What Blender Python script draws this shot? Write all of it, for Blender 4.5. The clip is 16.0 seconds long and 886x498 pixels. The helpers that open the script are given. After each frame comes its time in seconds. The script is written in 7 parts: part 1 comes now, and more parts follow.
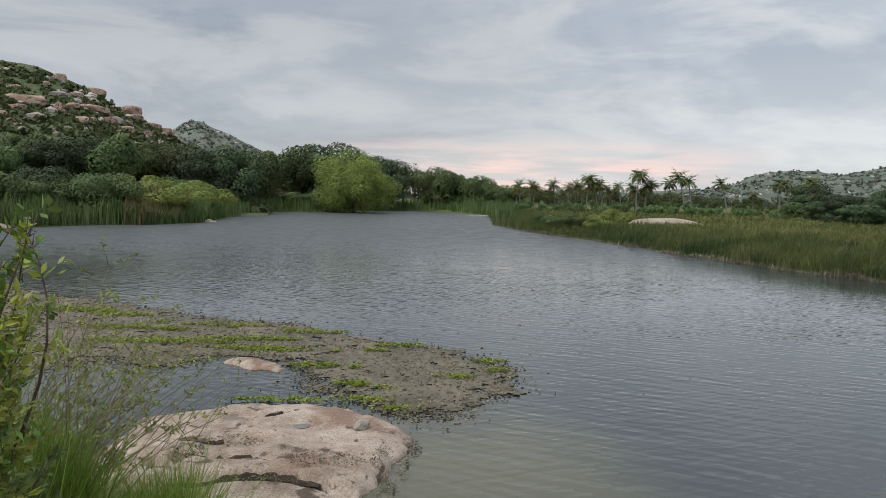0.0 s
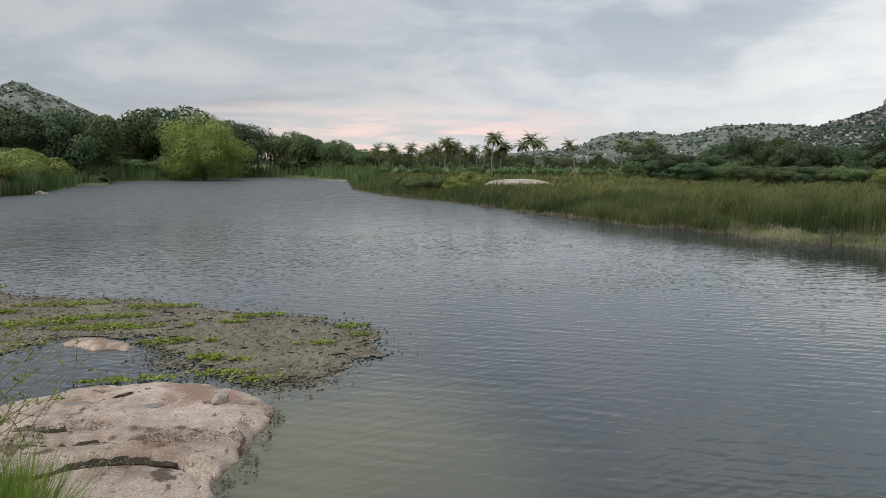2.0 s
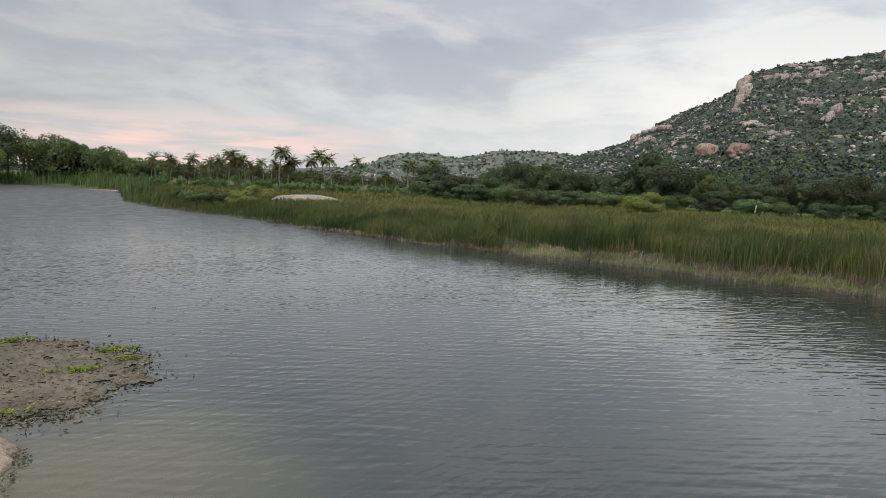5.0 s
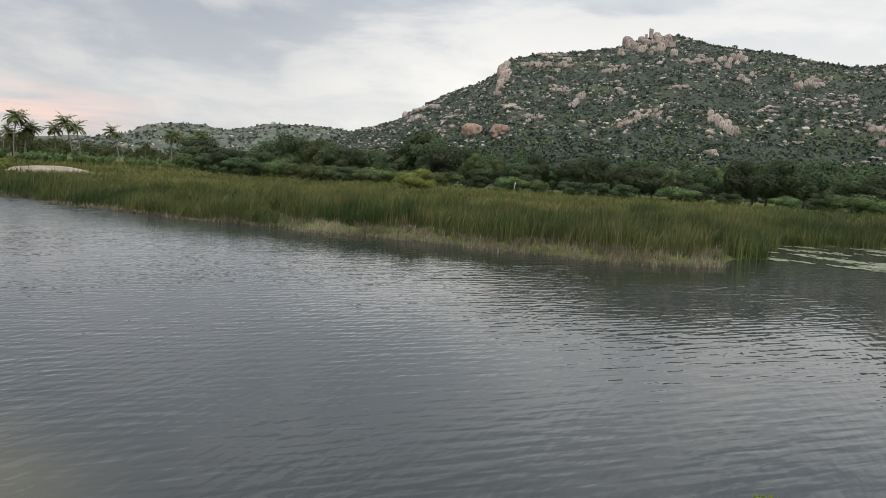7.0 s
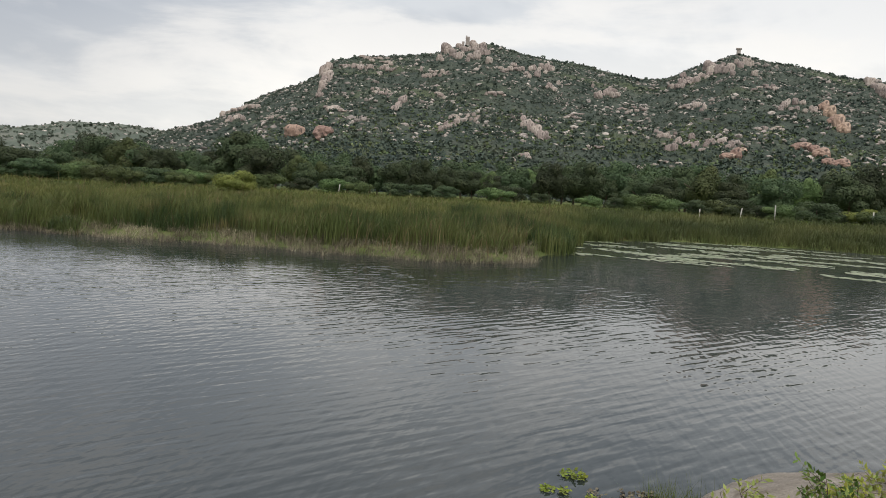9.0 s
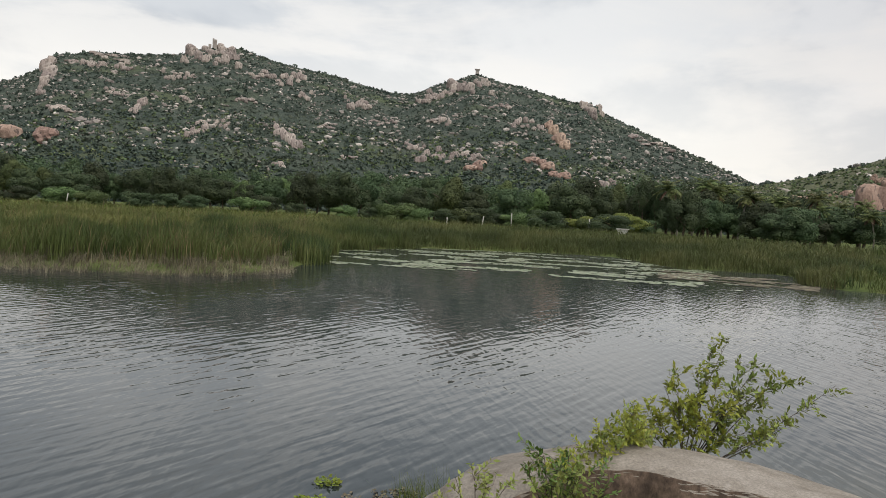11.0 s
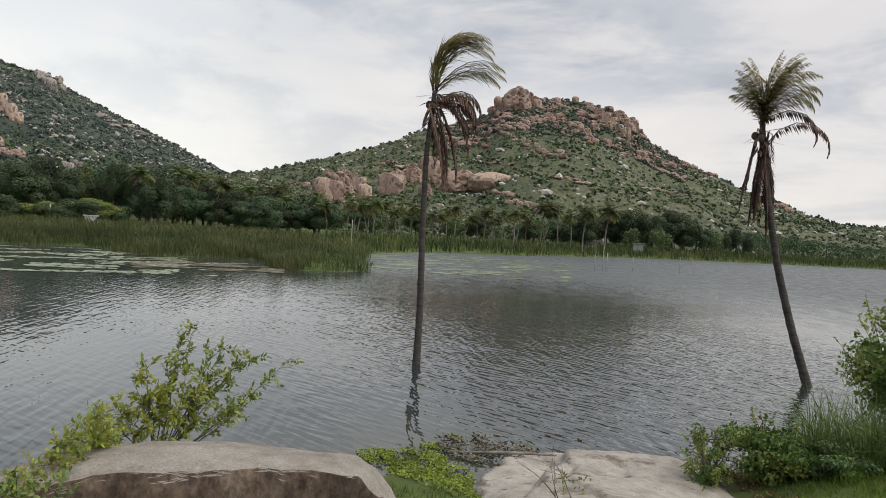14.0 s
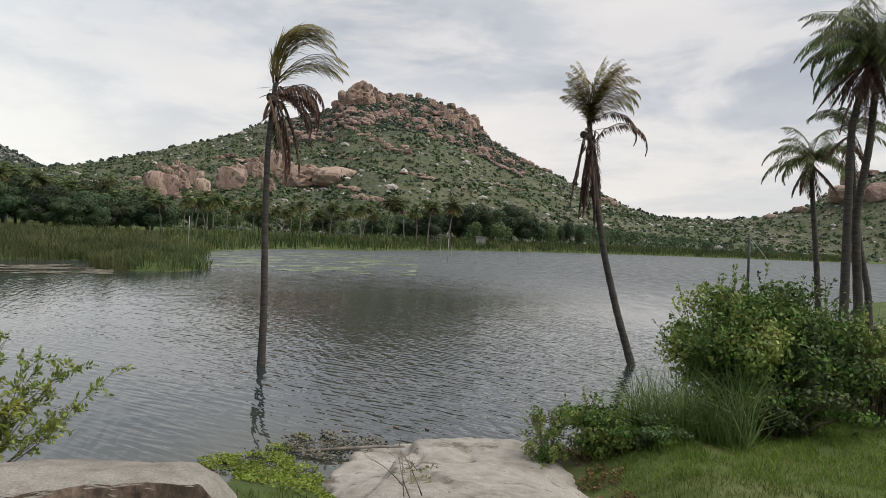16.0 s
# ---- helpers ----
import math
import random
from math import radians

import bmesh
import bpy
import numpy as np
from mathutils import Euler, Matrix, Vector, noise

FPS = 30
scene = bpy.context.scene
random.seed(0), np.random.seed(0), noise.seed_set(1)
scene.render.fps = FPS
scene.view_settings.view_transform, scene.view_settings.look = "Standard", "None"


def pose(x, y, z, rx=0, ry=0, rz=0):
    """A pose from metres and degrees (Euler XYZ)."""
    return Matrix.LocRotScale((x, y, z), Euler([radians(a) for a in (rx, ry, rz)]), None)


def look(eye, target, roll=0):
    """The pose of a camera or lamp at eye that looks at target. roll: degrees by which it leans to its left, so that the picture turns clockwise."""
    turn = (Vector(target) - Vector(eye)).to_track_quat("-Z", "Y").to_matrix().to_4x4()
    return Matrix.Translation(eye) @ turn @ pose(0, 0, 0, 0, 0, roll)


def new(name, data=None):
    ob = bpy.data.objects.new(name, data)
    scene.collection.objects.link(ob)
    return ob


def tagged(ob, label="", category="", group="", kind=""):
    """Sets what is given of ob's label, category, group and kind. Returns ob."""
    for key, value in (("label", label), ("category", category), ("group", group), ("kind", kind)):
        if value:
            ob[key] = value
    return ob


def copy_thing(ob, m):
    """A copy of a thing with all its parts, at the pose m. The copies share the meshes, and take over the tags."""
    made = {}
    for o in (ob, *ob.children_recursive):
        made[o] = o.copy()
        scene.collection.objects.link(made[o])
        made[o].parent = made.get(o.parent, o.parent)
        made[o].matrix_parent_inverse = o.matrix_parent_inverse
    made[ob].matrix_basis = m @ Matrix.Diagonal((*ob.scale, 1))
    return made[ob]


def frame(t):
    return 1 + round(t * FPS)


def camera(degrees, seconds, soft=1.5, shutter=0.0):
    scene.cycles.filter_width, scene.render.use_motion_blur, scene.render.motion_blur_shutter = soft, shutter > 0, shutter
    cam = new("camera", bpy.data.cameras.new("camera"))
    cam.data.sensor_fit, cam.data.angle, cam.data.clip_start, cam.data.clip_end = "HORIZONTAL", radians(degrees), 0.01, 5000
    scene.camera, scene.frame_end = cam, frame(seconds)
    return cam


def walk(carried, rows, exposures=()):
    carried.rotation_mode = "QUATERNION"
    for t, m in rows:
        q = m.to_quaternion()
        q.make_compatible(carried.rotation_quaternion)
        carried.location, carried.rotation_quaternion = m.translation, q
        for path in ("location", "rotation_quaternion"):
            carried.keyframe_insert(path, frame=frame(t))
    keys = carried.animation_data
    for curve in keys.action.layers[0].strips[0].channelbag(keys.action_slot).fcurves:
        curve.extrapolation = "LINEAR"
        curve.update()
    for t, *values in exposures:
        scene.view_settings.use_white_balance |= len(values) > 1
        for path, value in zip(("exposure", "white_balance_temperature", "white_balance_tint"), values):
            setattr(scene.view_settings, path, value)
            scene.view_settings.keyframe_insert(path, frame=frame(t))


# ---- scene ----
# Lake under granite hills, seen by a hand-held camera that turns on the bank.
cam = camera(64.46, 16.0, soft=0.9)
PATH = [
    (0, 0.000, -0.000, 3.700, 0.00, -4.21, 1.30),
    (0.5, 0.009, 0.020, 3.686, -3.38, -5.30, 1.04),
    (1, 0.021, 0.030, 3.680, -6.22, -6.03, 0.81),
    (1.5, 0.043, 0.025, 3.679, -8.35, -6.19, 0.07),
    (2, 0.068, 0.020, 3.676, -11.32, -6.95, 0.32),
    (2.5, 0.069, 0.005, 3.682, -14.19, -7.60, 0.80),
    (3, 0.072, -0.021, 3.687, -16.40, -7.44, 0.83),
    (3.2, 0.078, -0.018, 3.686, -17.44, -7.69, 0.34),
    (5.3, 0.147, 0.014, 3.673, -30.30, -4.80, 2.66),
    (5.5, 0.154, 0.017, 3.672, -31.84, -4.77, 2.75),
    (6, 0.141, 0.021, 3.660, -39.91, -4.88, 3.05),
    (6.5, 0.111, 0.024, 3.650, -43.81, -5.56, 3.30),
    (7, 0.090, -0.008, 3.640, -46.78, -6.30, 3.29),
    (7.5, 0.083, -0.058, 3.637, -51.09, -5.75, 3.48),
    (8, 0.083, -0.100, 3.638, -54.86, -5.32, 4.03),
    (8.2, 0.081, -0.110, 3.636, -56.20, -5.35, 4.00),
    (10.3, 0.062, -0.208, 3.609, -72.15, -4.58, 2.93),
    (10.5, 0.060, -0.217, 3.606, -74.88, -4.31, 3.29),
    (11, 0.080, -0.268, 3.614, -80.42, -3.49, 3.13),
    (11.5, 0.130, -0.316, 3.610, -84.25, -3.05, 3.23),
    (12, 0.147, -0.360, 3.596, -88.77, -1.59, 6.41),
    (12.5, 0.130, -0.360, 3.606, -97.97, -2.71, 3.61),
    (13, 0.118, -0.348, 3.620, -105.29, -2.55, 3.50),
    (13.5, 0.098, -0.337, 3.626, -113.32, -2.23, 3.87),
    (14, 0.050, -0.346, 3.636, -121.31, -1.99, 3.83),
    (14.5, 0.052, -0.354, 3.639, -127.05, -1.15, 3.13),
    (15, 0.059, -0.358, 3.636, -128.68, -0.90, 3.14),
    (15.5, 0.050, -0.364, 3.636, -130.24, -0.81, 3.07),
    (16, 0.016, -0.352, 3.638, -133.75, -1.64, 3.20),
]
EXPOSURES = [(0.0, 0.0, 6300, 8.5), (3.2, 0.0, 6350, 9.0), (5.3, -0.04, 6550, 10.5), (8.0, 0.0, 6600, 10.5), (10.5, 0.04, 6650, 10.5), (11.5, -0.10, 6550, 10.0), (12.5, -0.15, 6500, 9.5), (13.3, -0.08, 6450, 9.5), (14.0, -0.03, 6450, 9.8), (15.0, 0.0, 6450, 9.8), (16.0, -0.01, 6450, 9.5)]
walk(cam, [(t, pose(x, y, z, 90 + pitch, 0, yaw) @ pose(0, 0, 0, 0, 0, roll)) for t, x, y, z, yaw, pitch, roll in PATH], EXPOSURES)

# ---- sky and light ----
SUN_AZ, SUN_EL = 232.0, 55.0  # compass degrees from +y towards +x, and height
world = bpy.data.worlds.new("overcast_evening")
scene.world = world
world.use_nodes = True


class Nodes:
    """Shortcuts for building a node tree."""

    def __init__(self, tree):
        self.tree = tree

    def add(self, kind, ins=None, **props):
        n = self.tree.nodes.new(kind)
        if "operation" in props:
            n.operation = props["operation"]
        if "use_clamp" in props:
            n.use_clamp = props["use_clamp"]
        if "data_type" in props:
            n.data_type, n.blend_type = props["data_type"], props["blend_type"]
        if "vector_type" in props:
            n.vector_type = props["vector_type"]
        if "sky_type" in props:
            n.sky_type, n.sun_disc = props["sky_type"], props["sun_disc"]
            n.sun_elevation, n.sun_rotation = props["sun_elevation"], props["sun_rotation"]
        for k, v in (ins or {}).items():
            if isinstance(v, bpy.types.NodeSocket):
                self.tree.links.new(v, n.inputs[k])
            else:
                n.inputs[k].default_value = v
        return n

    def math(self, op, a, b=0.0, clamp=False):
        return self.add("ShaderNodeMath", {0: a, 1: b}, operation=op, use_clamp=clamp).outputs[0]

    def mix(self, fac, a, b, blend="MIX"):
        n = self.add("ShaderNodeMix", {0: fac, 6: a, 7: b}, data_type="RGBA", blend_type=blend)
        return n.outputs[2]

    def ramp(self, fac, stops, smooth=True):
        n = self.add("ShaderNodeValToRGB", {0: fac})
        cr = n.color_ramp
        cr.interpolation = "EASE" if smooth else "LINEAR"
        while len(cr.elements) < len(stops):
            cr.elements.new(0.5)
        for e, (p, c) in zip(cr.elements, stops):
            e.position, e.color = p, (*c, 1) if len(c) == 3 else c
        return n.outputs[0]

    def noise(self, vec, scale, detail=4.0, rough=0.55, dist=0.0):
        return self.add("ShaderNodeTexNoise", {"Vector": vec, "Scale": scale, "Detail": detail, "Roughness": rough, "Distortion": dist}).outputs[0]


def g3(v):
    return (v, v, v)


def build_sky():
    w = Nodes(world.node_tree)
    w.tree.nodes.clear()
    co = w.add("ShaderNodeTexCoord").outputs["Generated"]
    sep = w.add("ShaderNodeSeparateXYZ", {0: co})
    x, y, z = sep.outputs
    up = w.math("MAXIMUM", z, 0.0)
    den = w.math("ADD", up, 0.24)
    flat = w.add("ShaderNodeCombineXYZ", {0: w.math("DIVIDE", x, den), 1: w.math("DIVIDE", y, den), 2: 0.0}).outputs[0]
    big = w.noise(flat, 0.75, 6.0, 0.55, 0.5)
    wisp = w.noise(w.add("ShaderNodeMapping", {0: flat, "Rotation": (0, 0, 0.5), "Scale": (0.9, 1.7, 1)}).outputs[0], 1.3, 5.0, 0.6, 0.3)
    cloud = w.math("ADD", w.math("MULTIPLY", big, 0.72), w.math("MULTIPLY", wisp, 0.28))
    tone = w.ramp(cloud, [(0.40, (0.33, 0.365, 0.42)), (0.5, (0.43, 0.46, 0.505)), (0.60, (0.57, 0.585, 0.61))])
    # soft heaped clouds lit from behind
    heap = w.noise(w.add("ShaderNodeMapping", {0: co, "Scale": (1, 1, 3.4), "Location": (1.7, 0.4, 0.9)}).outputs[0], 3.6, 8.0, 0.58, 0.35)
    tone = w.mix(w.math("MULTIPLY", w.ramp(heap, [(0.44, g3(0.0)), (0.64, g3(1.0))]), 0.75), tone, (0.63, 0.625, 0.625, 1))
    # brighter, creamier cloud low over the hills
    low = w.ramp(z, [(0.0, g3(1.0)), (0.10, g3(0.75)), (0.26, g3(0.0))])
    east = w.ramp(w.math("ADD", w.math("MULTIPLY", x, 0.4755), w.math("ADD", w.math("MULTIPLY", y, 0.1545), 0.5)), [(0.66, g3(0.0)), (0.86, g3(0.2)), (0.97, g3(1.0))])
    east = w.math("MULTIPLY", east, w.ramp(z, [(0.27, g3(1.0)), (0.44, g3(0.45))]))  # gain fades higher up, out of view, to darken the near water
    tone = w.mix(w.math("MULTIPLY", low, w.math("ADD", w.math("MULTIPLY", east, 0.3), 0.22)), tone, (0.90, 0.86, 0.80, 1))
    tone = w.mix(w.math("MULTIPLY", east, 0.12), tone, (0.92, 0.92, 0.91, 1))
    gain = w.add("ShaderNodeCombineXYZ", {0: w.math("ADD", w.math("MULTIPLY", east, 0.29), 1.0), 1: w.math("ADD", w.math("MULTIPLY", east, 0.28), 1.0), 2: w.math("ADD", w.math("MULTIPLY", east, 0.24), 1.0)}).outputs[0]
    tone = w.mix(1.0, tone, gain, "MULTIPLY")
    # thinner cloud to the south-east, a heavy bank to the north-west
    south = w.ramp(w.math("ADD", w.math("MULTIPLY", x, 0.25), w.math("ADD", w.math("MULTIPLY", y, -0.433), 0.5)), [(0.80, g3(1.0)), (0.98, (1.26, 1.20, 1.15))])
    west = w.ramp(w.math("ADD", w.math("MULTIPLY", x, -0.21), w.math("ADD", w.math("MULTIPLY", y, 0.453), 0.5)), [(0.84, g3(1.0)), (0.97, g3(0.84))])
    tone = w.mix(1.0, w.mix(1.0, tone, south, "MULTIPLY"), west, "MULTIPLY")
    # the pink of the low sun between cloud banks
    glow = w.add("ShaderNodeVectorMath", {0: co, 1: (math.sin(radians(6.5)), math.cos(radians(6.5)), 0.045)}, operation="DOT_PRODUCT").outputs["Value"]
    streak = w.ramp(w.noise(w.add("ShaderNodeMapping", {0: co, "Scale": (1, 1, 9)}).outputs[0], 5.0, 4.0), [(0.42, g3(0.0)), (0.62, g3(1.0))])
    band = w.ramp(z, [(0.0, g3(0.5)), (0.035, g3(1.0)), (0.10, g3(0.0))])
    pink = w.math("MULTIPLY", w.math("MULTIPLY", w.ramp(glow, [(0.93, g3(0.0)), (0.995, g3(1.0))]), band), w.math("ADD", w.math("MULTIPLY", streak, 0.7), 0.12))
    tone = w.mix(pink, tone, (1.0, 0.70, 0.62, 1))
    sky = w.add("ShaderNodeTexSky", sky_type="NISHITA", sun_disc=False, sun_elevation=radians(SUN_EL), sun_rotation=radians(SUN_AZ))
    clear = w.mix(1.0, sky.outputs[0], (0.1, 0.1, 0.1, 1), "MULTIPLY")
    out = w.mix(0.9, clear, tone)
    bg = w.add("ShaderNodeBackground", {0: out, 1: 1.14})
    w.add("ShaderNodeOutputWorld", {0: bg.outputs[0]})


build_sky()
sun = new("sun", bpy.data.lights.new("sun", "SUN"))
sun.data.energy, sun.data.angle, sun.data.color = 2.6, radians(60), (1.0, 0.95, 0.88)
sun.matrix_world = look((0, 0, 50), (-50 * math.sin(radians(SUN_AZ)), -50 * math.cos(radians(SUN_AZ)), 50 - 50 * math.tan(radians(SUN_EL))))


# ---- materials ----
def material(name, stops, scale=1.0, detail=6.0, rough=0.85, bump=0.0, bump_scale=None, vary=0.0, island=0.0, fine=0.25, stretch=(1, 1, 1), spots=None, spec=0.3, thin=0.0, grain=None):
    """A surface of noise between the colours of stops, at two scales, with relief. vary: change from object to object; island: from piece to piece;
    spots: (colour, scale, from, to) of a second stain."""
    m = bpy.data.materials.new(name)
    m.use_nodes = True
    n = Nodes(m.node_tree)
    p = n.tree.nodes["Principled BSDF"]
    co = n.add("ShaderNodeTexCoord").outputs["Object"]
    co = n.add("ShaderNodeMapping", {0: co, "Scale": stretch}).outputs[0]
    a = n.noise(co, scale, detail)
    b = n.noise(co, scale * 7.3, 3.0)
    f = n.math("ADD", n.math("MULTIPLY", a, 1 - fine), n.math("MULTIPLY", b, fine))
    k = len(stops) - 1
    col = n.ramp(f, [(0.36 + 0.28 * i / k, c) for i, c in enumerate(stops)], False)
    for c, s, lo, hi in spots if isinstance(spots, list) else [spots] if spots else []:
        col = n.mix(n.ramp(n.noise(co, s, 5.0, 0.6, 0.4), [(lo, g3(0.0)), (hi, g3(1.0))]), col, (*c, 1))
    if grain:
        g = n.ramp(n.noise(co, grain[0], 4.0, 0.7), [(0.34, g3(1 - grain[1])), (0.66, g3(1 + grain[1] * 0.6))], False)
        col = n.mix(1.0, col, g, "MULTIPLY")
    if vary or island:
        r = n.add("ShaderNodeObjectInfo").outputs["Random"] if vary else n.add("ShaderNodeNewGeometry").outputs["Random Per Island"]
        v = vary or island
        hsv = n.add("ShaderNodeHueSaturation", {"Hue": n.math("ADD", n.math("MULTIPLY", r, 0.06 * v), 0.5 - 0.03 * v), "Saturation": 1.0,
                                                "Value": n.math("ADD", n.math("MULTIPLY", r, v), 1 - v / 2), "Color": col})
        col = hsv.outputs[0]
        if vary and island:
            r2 = n.add("ShaderNodeNewGeometry").outputs["Random Per Island"]
            col = n.add("ShaderNodeHueSaturation", {"Hue": 0.5, "Saturation": 1.0, "Value": n.math("ADD", n.math("MULTIPLY", r2, island), 1 - island / 2), "Color": col}).outputs[0]
    n.tree.links.new(col, p.inputs["Base Color"])
    p.inputs["Roughness"].default_value = rough
    p.inputs["Specular IOR Level"].default_value = spec
    if bump:
        h = n.noise(co, bump_scale or scale * 3, 8.0, 0.65)
        bn = n.add("ShaderNodeBump", {"Height": h, "Strength": min(1.0, bump * 4), "Distance": bump})
        n.tree.links.new(bn.outputs[0], p.inputs["Normal"])
    if thin:
        tr = n.add("ShaderNodeBsdfTranslucent", {0: col})
        ms = n.add("ShaderNodeMixShader", {0: thin, 1: p.outputs[0], 2: tr.outputs[0]})
        out = next(o for o in n.tree.nodes if o.type == "OUTPUT_MATERIAL")
        n.tree.links.new(ms.outputs[0], out.inputs[0])
    return m


